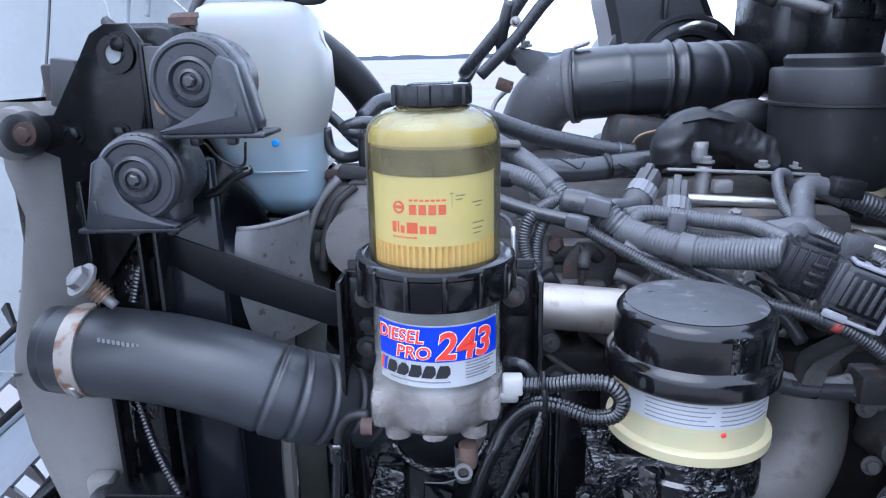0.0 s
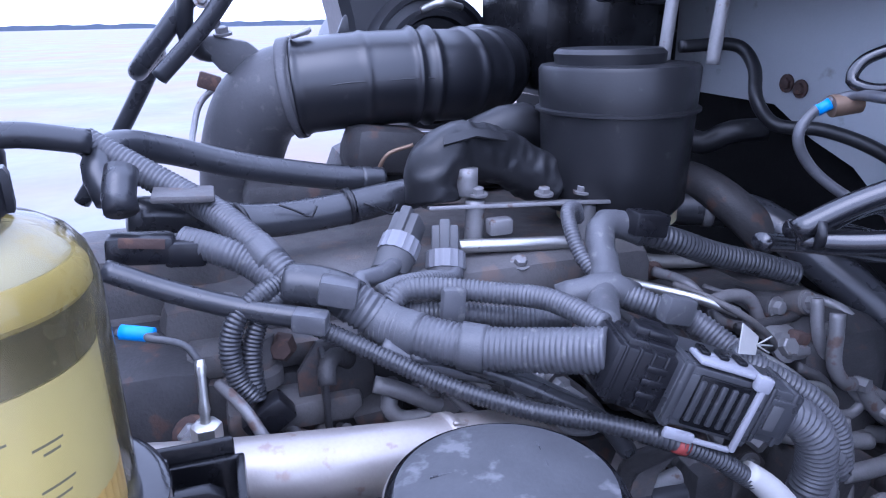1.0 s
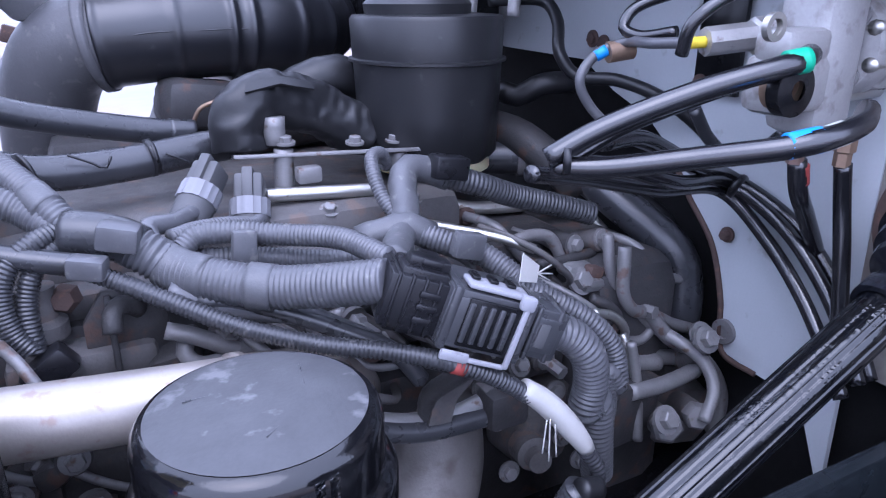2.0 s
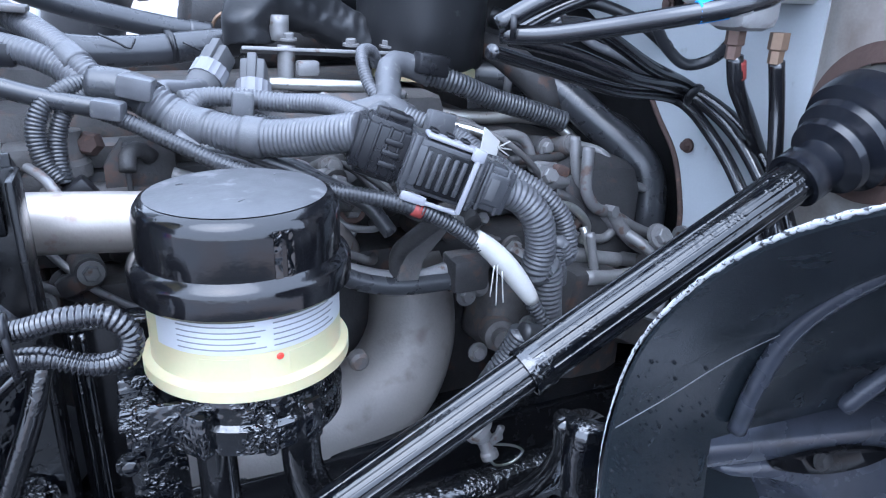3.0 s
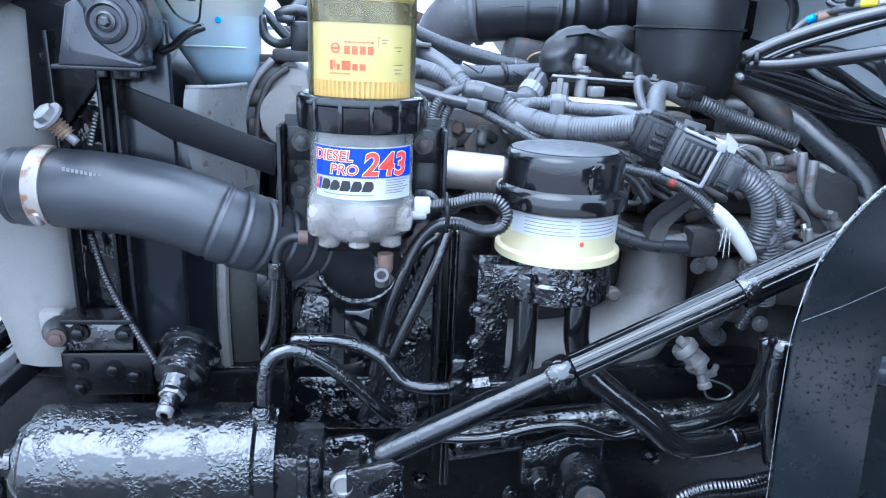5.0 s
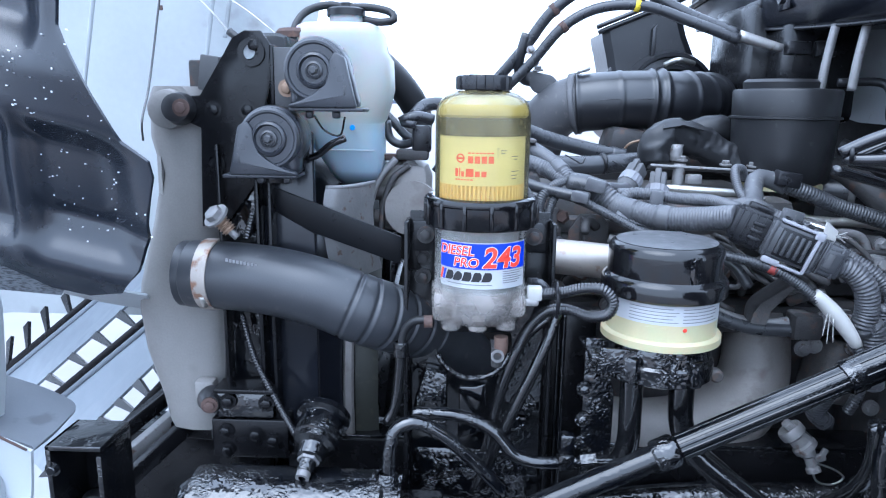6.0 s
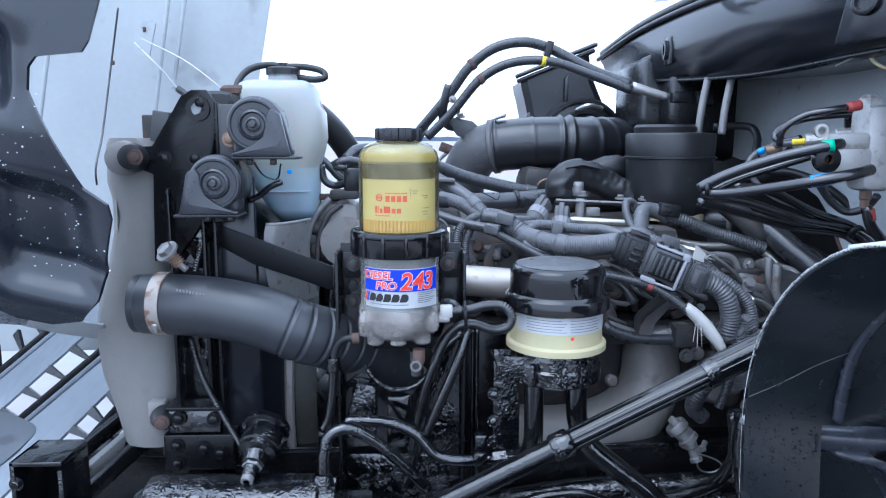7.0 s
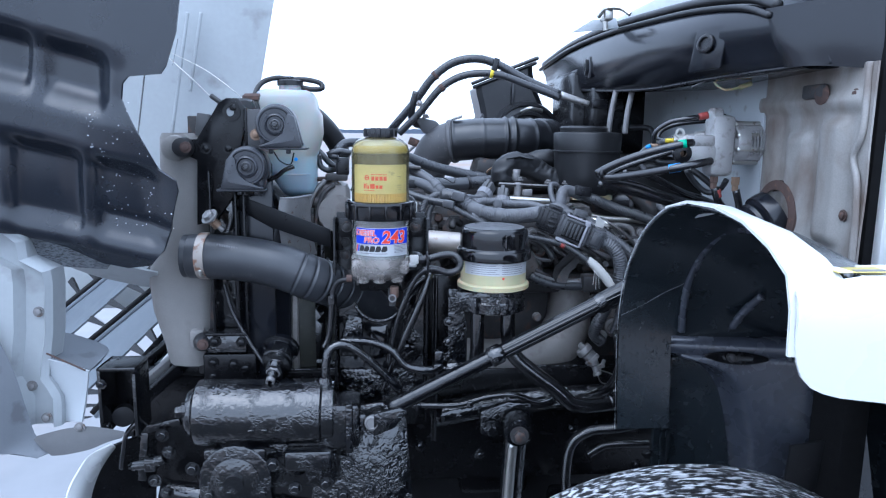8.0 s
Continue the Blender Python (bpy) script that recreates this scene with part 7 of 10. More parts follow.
def oil_lines():
    def line(name, label, pts, r, mat=OILY_SMOOTH, cat="pipe", seg=14):
        return solid(name, tube(pts, r, seg), mat, label, cat)
    a = thing("hydraulic_pipe", "bent oily black hydraulic pipe with fittings", "pipe", (-0.100, 0.630, 1.079), "hydraulic pipes")
    part("pipe", tube([(-0.103, 0.630, 1.063), (-0.101, 0.635, 1.123), (-0.092, 0.640, 1.150), (-0.064, 0.645, 1.160), (-0.027, 0.650, 1.141), (0.024, 0.660, 1.092), (0.072, 0.670, 1.035)], 0.0105, 14), OILY_SMOOTH, a)
    part("fitting", lathe([(0.012, 0), (0.017, 0.005), (0.017, 0.05), (0.012, 0.056), (0.012, 0.0)], (-0.105, 0.630, 1.030), (0, 0, 1), 12), OILY_BLACK, a)
    b = thing("hydraulic_pipe", "oily black hydraulic pipe leading behind the shaft", "pipe", (0.147, 0.680, 1.080), "hydraulic pipes")
    part("pipe", tube([(-0.072, 0.690, 1.154), (0.003, 0.690, 1.151), (0.053, 0.685, 1.130), (0.088, 0.680, 1.093), (0.125, 0.680, 1.082), (0.194, 0.690, 1.080), (0.275, 0.700, 1.078)], 0.010, 14), OILY_SMOOTH, b)
    part("tee", join(rbox((0.167, 0.685, 1.085), (0.026, 0.03, 0.028), 0.006), rbox((0.168, 0.685, 1.111), (0.022, 0.022, 0.04), 0.005)), OILY_BLACK, b)
    for p in ((0.190, 0.685, 1.082), (0.203, 0.690, 1.081)):
        part("nut", lathe([(0, 0), (0.014, 0), (0.014, 0.012), (0, 0.012)], p, (1, 0.05, 0.1), 6), OILY_SMOOTH, b)
    c = thing("vent_line", "black wrapped line hanging beside the bracket", "hose", (-0.091, 0.700, 1.243))
    part("elbow", tube([(-0.049, 0.680, 1.309), (-0.070, 0.685, 1.305), (-0.085, 0.690, 1.286), (-0.090, 0.690, 1.256)], 0.0065, 10), RUBBER, c)
    part("joint", lathe([(0.009, -0.012), (0.012, -0.010), (0.012, 0.010), (0.009, 0.012)], (-0.090, 0.690, 1.258), (0, 0, 1), 12), OILY_BLACK, c)
    part("hose", tube([(-0.090, 0.690, 1.256), (-0.092, 0.690, 1.218), (-0.100, 0.690, 1.160), (-0.112, 0.690, 1.136)], 0.0078, 10), SHINY_HOSE, c)
    for i, (pts, r) in enumerate((([(0.133, 0.700, 1.311), (0.102, 0.690, 1.287), (0.076, 0.690, 1.230), (0.055, 0.700, 1.148), (0.044, 0.700, 1.089)], 0.008), ([(0.146, 0.700, 1.321), (0.129, 0.690, 1.268), (0.090, 0.690, 1.173), (0.051, 0.700, 1.079), (0.028, 0.700, 1.018)], 0.009))):
        solid("drain_hose", tube(pts, r, 12), SHINY_HOSE, "glossy black hose running down beside the bracket", "hose", "hoses beside the bracket")
    # lines along the frame
    solid("frame_pipe", tube([(0.170, 0.800, 0.914), (0.373, 0.800, 0.946), (0.573, 0.800, 0.957), (0.748, 0.800, 0.963)], 0.033, 24), OILY_BLACK, "thick oily black pipe along the chassis rail", "pipe")
    solid("frame_hose", tube([(0.10, 0.72, 0.975), (0.22, 0.71, 0.978), (0.30, 0.705, 1.0), (0.36, 0.70, 1.005), (0.42, 0.70, 0.985), (0.45, 0.70, 0.99), (0.50, 0.70, 1.02)], 0.0075, 12), SHINY_HOSE, "thin glossy black brake line", "pipe")
    for p in ((0.12, 0.72, 0.972), (0.25, 0.71, 0.98), (0.46, 0.70, 0.992)):
        solid("line_clip", rbox(p, (0.016, 0.024, 0.020), 0.004), OILY_BLACK, "small oily clip on the brake line", "clip", "clips on the brake line")
    solid("brake_hose", corrugated([(0.50, 0.66, 0.70), (0.49, 0.65, 0.82), (0.50, 0.64, 0.90), (0.54, 0.63, 0.935), (0.60, 0.63, 0.94), (0.66, 0.64, 0.945)], 0.013, 0.006, 0.0015), SHINY_HOSE, "black armoured brake hose", "hose")
    solid("brake_hose", corrugated([(0.55, 0.66, 0.86), (0.58, 0.65, 0.885), (0.64, 0.65, 0.89), (0.70, 0.66, 0.885)], 0.011, 0.006, 0.0015), SHINY_HOSE, "short black armoured brake hose", "hose")
    s = thing("shock_absorber", "black shock absorber with a large bolted eye", "shock absorber", (0.345, 0.66, 0.75))
    part("eye", lathe([(0, -0.03), (0.034, -0.03), (0.036, -0.02), (0.036, 0.02), (0.034, 0.03), (0.018, 0.032), (0.018, 0.04), (0, 0.04)], (0.362, 0.645, 0.94), (-0.1, -1, 0), 32), OILY_BLACK, s)
    part("nut", bolt((0.359, 0.605, 0.94), (-0.1, -1, 0), 0.015, 0.016), DARK_CAST, s)
    part("rod", tube([(0.352, 0.65, 0.90), (0.340, 0.66, 0.60)], 0.012, 16), ZINC, s, "bright steel rod")
    part("dust_tube", tube([(0.365, 0.68, 0.92), (0.352, 0.69, 0.60)], 0.03, 20), OILY_SMOOTH, s)
    part("bracket", slab([(-0.07, -0.03), (0.06, -0.05), (0.06, 0.05), (0.0, 0.055), (-0.07, 0.03)], upright(0.345, 0.70, 0.935), 0.02, 0.006), OILY_BLACK, s)
    part("nut", bolt((0.302, 0.68, 0.925), (0, -1, 0), 0.014, 0.02), OILY_BLACK, s)


steering_shaft()
steering_gear()
oil_lines()



# ---- engine ----
def engine():
    t = thing("engine", "dusty dark truck diesel engine with grey head cover", "engine", (0.45, 1.25, 0.75))
    part("block", rbox((0.46, 1.30, 1.02), (0.86, 0.56, 0.56), 0.03), DARK_CAST, t)
    part("head", rbox((0.42, 1.24, 1.33), (0.74, 0.50, 0.12), 0.02), DARK_CAST, t)
    part("head_cover", rbox((0.36, 1.24, 1.415), (0.58, 0.40, 0.075), 0.025), DUSTY, t, "dusty grey head cover")
    for i in range(5):
        part("cover_bolt", bolt((0.14 + 0.11 * i, 1.055, 1.445), (0, -0.5, 1), 0.008, 0.010), DULL_STEEL, t)
    part("cover_step", rbox((0.30, 1.03, 1.40), (0.42, 0.06, 0.03), 0.010), DUSTY, t)
    part("rear_housing", rbox((0.84, 1.15, 1.12), (0.16, 0.50, 0.5), 0.05), DARK_CAST, t)
    part("side_ledge", rbox((0.45, 0.98, 1.24), (0.60, 0.08, 0.06), 0.015), DARK_CAST, t)
    part("exhaust_side", rbox((0.60, 1.50, 1.36), (0.56, 0.20, 0.34), 0.05), DARK_CAST, t)
    part("manifold", tube([(0.36, 1.42, 1.46), (0.50, 1.40, 1.50), (0.66, 1.42, 1.51), (0.82, 1.45, 1.50)], 0.05, 16), DARK_CAST, t)
    part("far_rail", rbox((0.294, 1.420, 1.466), (0.24, 0.12, 0.07), 0.025), DARK_CAST, t)
    part("front_cover", join(rbox((0.06, 1.17, 1.435), (0.20, 0.14, 0.12), 0.03), rbox((0.02, 1.15, 1.38), (0.12, 0.12, 0.10), 0.02)), DUSTY, t)
    part("gear_case", rbox((0.04, 1.22, 1.18), (0.16, 0.50, 0.48), 0.04), DARK_CAST, t)
    part("oil_pan", rbox((0.45, 1.30, 0.72), (0.8, 0.42, 0.16), 0.04), DARK_CAST, t)
    # inlet casting below the pipe
    cast = part("inlet_elbow", tube([(0.570, 0.990, 1.247), (0.569, 0.980, 1.185), (0.562, 0.965, 1.115), (0.524, 0.945, 1.060), (0.451, 0.930, 1.030), (0.362, 0.920, 1.021), (0.265, 0.920, 1.028), (0.211, 0.920, 1.033)], 0.070, 36, step=0.012, taper=lambda s: 0.80 + 0.5 * s if s < 0.4 else 1.0 - 0.35 * (s - 0.4)), CASTING, t, "cast aluminium inlet elbow")
    for p in ((0.605, 0.920, 1.239), (0.617, 0.900, 1.201)):
        part("stud", bolt(p, (0, -1, 0.1), 0.010, 0.012), DULL_STEEL, cast)
    part("boss", lathe([(0, 0), (0.012, 0), (0.012, 0.012), (0.008, 0.016), (0, 0.016)], (0.444, 0.845, 1.170), (0, -1, 0), 20), DUSTY, cast)
    return t


def steel_inlet():
    t = thing("inlet_pipe", "satin steel inlet pipe behind the filters", "pipe", (0.2, 0.86, 1.36))
    part("pipe", tube([(-0.02, 0.94, 1.345), (0.05, 0.885, 1.368), (0.12, 0.858, 1.374), (0.20, 0.85, 1.370), (0.28, 0.85, 1.362), (0.36, 0.868, 1.345), (0.42, 0.90, 1.31), (0.45, 0.94, 1.27)], 0.030, 28), STEEL_PIPE, t)
    part("bead", ring_band([(0.305, 0.855, 1.358), (0.315, 0.857, 1.356)], 0.0325, 28), STEEL_PIPE, t)
    part("seam", tube([(0.315, 0.845, 1.389), (0.40, 0.88, 1.345)], 0.002, 6), STEEL_PIPE, t)
    s = thing("sensor", "bright temperature sensor with blue-tipped lead", "sensor", (0.117, 0.860, 1.422))
    part("hex", lathe([(0, 0), (0.012, 0), (0.012, 0.012), (0.009, 0.014), (0, 0.014)], (0.116, 0.850, 1.416), (0, 0, 1), 6), ZINC, s)
    part("stem", tube([(0.116, 0.850, 1.427), (0.117, 0.860, 1.465), (0.117, 0.865, 1.476)], 0.0036, 10, taper=lambda q: 1.25 if int(q * 14) % 3 == 0 else 1.0), ZINC, s)
    part("lead", tube([(0.117, 0.865, 1.473), (0.108, 0.870, 1.487), (0.081, 0.875, 1.496), (0.086, 0.890, 1.490), (0.057, 0.900, 1.493)], 0.003, 8), GREY_PLASTIC, s)
    part("splice", tube([(0.085, 0.890, 1.491), (0.061, 0.898, 1.494)], 0.0062, 10), BLUE, s, "blue splice sleeve")


def intake_duct():
    t = thing("intake_duct", "black ribbed intake duct between elbow and air cleaner", "air duct", (0.4, 1.4, 1.5))
    pts = [(0.268, 1.410, 1.630), (0.34, 1.395, 1.637), (0.42, 1.392, 1.640), (0.50, 1.400, 1.639), (0.565, 1.435, 1.638), (0.61, 1.50, 1.642), (0.622, 1.60, 1.65)]
    def ribs(s):
        r = 1.0 - 0.08 * max(0, (s - 0.55) / 0.45)
        for q, h, w in ((0.010, 0.045, 0.012), (0.20, 0.035, 0.010), (0.345, 0.085, 0.010), (0.395, 0.095, 0.011), (0.52, 0.06, 0.012), (0.61, 0.065, 0.012), (0.70, 0.06, 0.012), (0.78, 0.05, 0.012)):
            r += h * math.exp(-((s - q) / w) ** 2)
        return r
    part("bellows", tube(pts, 0.0685, 48, step=0.003, taper=ribs), DUCT, t)
    seam = [(0.285, 1.338, 1.634), (0.33, 1.3265, 1.640), (0.38, 1.3245, 1.641), (0.43, 1.3230, 1.642), (0.48, 1.3275, 1.640)]
    part("mould_seam", tube(seam, 0.0011, 6), DUCT, t)
    e = thing("duct_elbow", "grey plastic intake elbow", "air duct", (0.2, 1.45, 1.45))
    part("elbow", tube([(0.172, 1.52, 1.42), (0.176, 1.51, 1.48), (0.188, 1.48, 1.545), (0.212, 1.445, 1.600), (0.245, 1.420, 1.624), (0.280, 1.405, 1.631)], 0.0635, 40, step=0.006, taper=lambda s: 1.0 + 0.03 * s), ELBOW, e)
    part("ring", ring_band([(0.258, 1.413, 1.628), (0.264, 1.411, 1.6290), (0.272, 1.408, 1.6300)], 0.0735, 40), ELBOW, e)
    # the ribbed lug on the elbow's back, with its bolt and the bent hook behind
    ear = [(0, 0), (0.075, -0.012), (0.085, 0.0), (0.040, 0.042), (-0.015, 0.052), (-0.030, 0.040)]
    part("ear", slab(ear, upright(0.165, 1.43, 1.655), 0.028, 0.006), ELBOW, e)
    part("bolt", bolt((0.172, 1.425, 1.706), (-0.1, -0.2, 1), 0.009, 0.012), DULL_STEEL, e)
    part("clamp_lug", rbox((0.274, 1.385, 1.705), (0.030, 0.012, 0.007), 0.002, (0, -14, 0)), ALU, e)
    part("clamp_screw", tube([(0.262, 1.378, 1.703), (0.290, 1.382, 1.712)], 0.004, 8), ALU, e)
    a = thing("air_cleaner", "black air cleaner drum with a rising snorkel", "air cleaner", (0.575, 1.800, 1.627))
    c = Vector((0.582, 1.770, 1.640))
    part("drum", lathe([(0.0, 0.03), (0.085, 0.03), (0.090, 0.044), (0.100, 0.044), (0.104, 0.024), (0.122, 0.020), (0.126, 0.034), (0.136, 0.034), (0.142, 0.014), (0.147, -0.02), (0.150, -0.04), (0.150, -0.36), (0, -0.36)], c, (0.10, -1, 0), 56), DUCT, a)
    part("handle", tube([c + Vector((-0.03, -0.06, 0.100)), c + Vector((0.0, -0.085, 0.112)), c + Vector((0.05, -0.06, 0.104))], 0.008, 8), ZINC, a)
    # neck: a broad squarish throat under a tilted double lip
    def throat(left, right, near, far):
        return [(left, near, 0), (left + 0.02, near - 0.014, 0), (right - 0.02, near - 0.014, 0), (right, near, 0), (right, far, 0), (left, far, 0), (left, near, 0)]
    secs = []
    for u, l, r in ((0.0, 0.415, 0.665), (0.35, 0.408, 0.652), (0.62, 0.398, 0.622), (0.85, 0.388, 0.606), (1.0, 0.384, 0.602)):
        secs.append([(x, y, (1.665 + u * (1.832 + (x - 0.386) * 0.40 - 1.665))) for x, y, z in throat(l, r, 1.775, 1.97)])
    part("snorkel", thicken(loft(secs), 0.004), DUCT, a, "", 30)
    for k, (grow, lift) in enumerate(((0.010, 0.004), (0.016, 0.020))):
        rim = [(x, y, 1.832 + lift + (x - 0.386) * 0.40) for x, y, z in throat(0.384 - grow, 0.602 + grow, 1.775 - grow, 1.97 + grow)]
        part("snorkel_lip", tube(rim[:5], 0.007, 8), DUCT, a)
    part("snorkel_web", slab([(0, 0), (0.012, 0), (0.012, 0.10), (0, 0.085)], upright(0.520, 1.752, 1.755), 0.02, 0.003), DUCT, a)
    part("side_web", slab([(0, 0), (0.06, 0.0), (0.05, 0.05), (0.02, 0.045)], upright(0.390, 1.775, 1.690), 0.012, 0.003), DUCT, a)
    part("stand", rbox((0.55, 1.95, 1.3), (0.06, 0.06, 0.8), 0.01), DARK_CAST, a)
    b = thing("duct_strap", "dark bent strap above the intake elbow", "bracket", (0.141, 1.400, 1.722))
    part("strap", tube([(0.139, 1.390, 1.790), (0.126, 1.395, 1.742), (0.124, 1.410, 1.705), (0.140, 1.425, 1.684), (0.170, 1.430, 1.680)], 0.012, 10), DUCT, b)
    for p in ((0.149, 1.380, 1.751), (0.160, 1.392, 1.724)):
        part("bolt", bolt(p, (0, -1, 0.3), 0.007, 0.008), DULL_STEEL, b)
    r = thing("dipstick_tag", "small rusty bracket on a thin tube", "bracket", (0.144, 1.730, 1.618))
    part("tag", rbox((0.144, 1.730, 1.621), (0.04, 0.012, 0.03), 0.004, (0, 20, 0)), RUST, r)
    part("tube", tube([(0.162, 1.730, 1.618), (0.125, 1.730, 1.585), (0.108, 1.700, 1.543), (0.106, 1.620, 1.509), (0.16, 1.52, 1.40)], 0.006, 8), DULL_STEEL, r)


def arched_hoses():
    t = thing("arched_hose", "black hose arching over the engine, pale sleeve at its end", "hose", (0.330, 1.360, 1.892), "hoses arching over the engine")
    part("hose", tube([(-0.083, 1.620, 1.440), (-0.002, 1.600, 1.559), (0.074, 1.550, 1.682), (0.051, 1.450, 1.660), (0.134, 1.400, 1.757), (0.193, 1.380, 1.836), (0.258, 1.370, 1.883), (0.330, 1.360, 1.896), (0.390, 1.360, 1.884), (0.501, 1.340, 1.827), (0.602, 1.320, 1.784)], 0.0135, 14), HOSE, t)
    part("sleeve", tube([(0.605, 1.320, 1.782), (0.698, 1.310, 1.755)], 0.0125, 14, taper=lambda s: 1.05 - 0.3 * s), ALU, t, "pale metal sleeve")
    part("tie", ring_band([(0.194, 1.380, 1.838), (0.205, 1.380, 1.846)], 0.0155), RUST, t)
    u = thing("arched_hose", "second black hose arching over the engine with a yellow tie", "hose", (0.315, 1.340, 1.844), "hoses arching over the engine")
    part("hose", tube([(0.082, 1.400, 1.653), (0.150, 1.380, 1.721), (0.218, 1.360, 1.801), (0.277, 1.350, 1.836), (0.341, 1.340, 1.848), (0.405, 1.330, 1.843), (0.496, 1.320, 1.812), (0.602, 1.310, 1.773)], 0.012, 14), HOSE, u)
    part("yellow_tie", ring_band([(0.374, 1.335, 1.848), (0.385, 1.335, 1.846)], 0.014), YELLOW, u)
    part("tie", ring_band([(0.215, 1.360, 1.797), (0.225, 1.360, 1.806)], 0.0135), RUST, u)
    part("clip", rbox((0.390, 1.340, 1.871), (0.018, 0.03, 0.05), 0.003, (0, 15, 0)), PLASTIC, u)
    k = thing("plug_connector", "black plug connector under the cowl", "connector", (0.732, 1.300, 1.757))
    part("body", rbox((0.728, 1.300, 1.755), (0.05, 0.03, 0.028), 0.004), PLASTIC, k)
    part("half", rbox((0.784, 1.300, 1.753), (0.045, 0.034, 0.034), 0.004), PLASTIC, k)
    h = thing("radiator_hose", "thick black upper radiator hose", "hose", (-0.141, 1.200, 1.641))
    part("hose", tube([(-0.213, 1.120, 1.729), (-0.172, 1.150, 1.699), (-0.129, 1.180, 1.652), (-0.101, 1.200, 1.599), (-0.108, 1.200, 1.541)], 0.030, 24), RUBBER, h)
    for p, q in (((-0.203, 1.126, 1.723), (-0.190, 1.136, 1.713)), ((-0.103, 1.200, 1.575), (-0.106, 1.200, 1.560))):
        part("clamp", ring_band([p, q], 0.0315, 24), DULL_STEEL, h, "dull steel hose clamp")
    solid("small_hose", tube([(-0.185, 1.100, 1.626), (-0.146, 1.100, 1.590), (-0.112, 1.100, 1.558), (-0.075, 1.100, 1.562)], 0.009, 10), HOSE, "thin black coolant hose", "hose")


def engine_front():
    t = thing("thermostat_housing", "bare metal coolant housing at the front of the engine", "housing", (0.0, 1.05, 1.35))
    part("casting", join(rbox((-0.112, 1.020, 1.451), (0.10, 0.10, 0.14), 0.03), lathe([(0, 0), (0.045, 0), (0.05, 0.03), (0.05, 0.07), (0, 0.07)], (-0.093, 1.000, 1.432), (0, -1, 0.1), 28)), CASTING, t)
    for stub in (((-0.176, 0.990, 1.461), (-0.108, 0.980, 1.466)), ((-0.165, 0.970, 1.414), (-0.107, 0.970, 1.416))):
        part("pipe_stub", tube(stub, 0.016, 16), CASTING, t)
    part("flange", tube([(-0.126, 0.970, 1.525), (-0.155, 0.960, 1.491), (-0.172, 0.950, 1.443), (-0.177, 0.940, 1.395), (-0.172, 0.940, 1.361)], 0.0065, 10), DULL_STEEL, t)
    part("flange", tube([(-0.102, 0.970, 1.513), (-0.130, 0.960, 1.490), (-0.147, 0.950, 1.443), (-0.151, 0.940, 1.395)], 0.006, 10), DARK_CAST, t)
    part("red_cap", rbox((-0.131, 1.000, 1.526), (0.05, 0.03, 0.012), 0.004), RUST, t)
    s = thing("vacuum_valve", "small black solenoid valve with hoses", "valve", (-0.080, 0.980, 1.568))
    part("body", rbox((-0.079, 0.980, 1.562), (0.035, 0.03, 0.05), 0.006), PLASTIC, s)
    part("foot", rbox((-0.096, 0.980, 1.533), (0.06, 0.03, 0.02), 0.005), DARK_CAST, s)
    part("hose", tube([(-0.058, 0.980, 1.598), (-0.089, 0.970, 1.603), (-0.117, 0.970, 1.594), (-0.090, 0.970, 1.588)], 0.009, 10), HOSE, s)
    part("hose", tube([(-0.147, 1.000, 1.594), (-0.140, 1.000, 1.561), (-0.120, 1.000, 1.550), (-0.086, 0.990, 1.558)], 0.008, 10), HOSE, s)
    part("bracket", beam((-0.159, 0.990, 1.472), (-0.092, 0.990, 1.521), 0.012, 0.02, 0.003), DULL_STEEL, s)


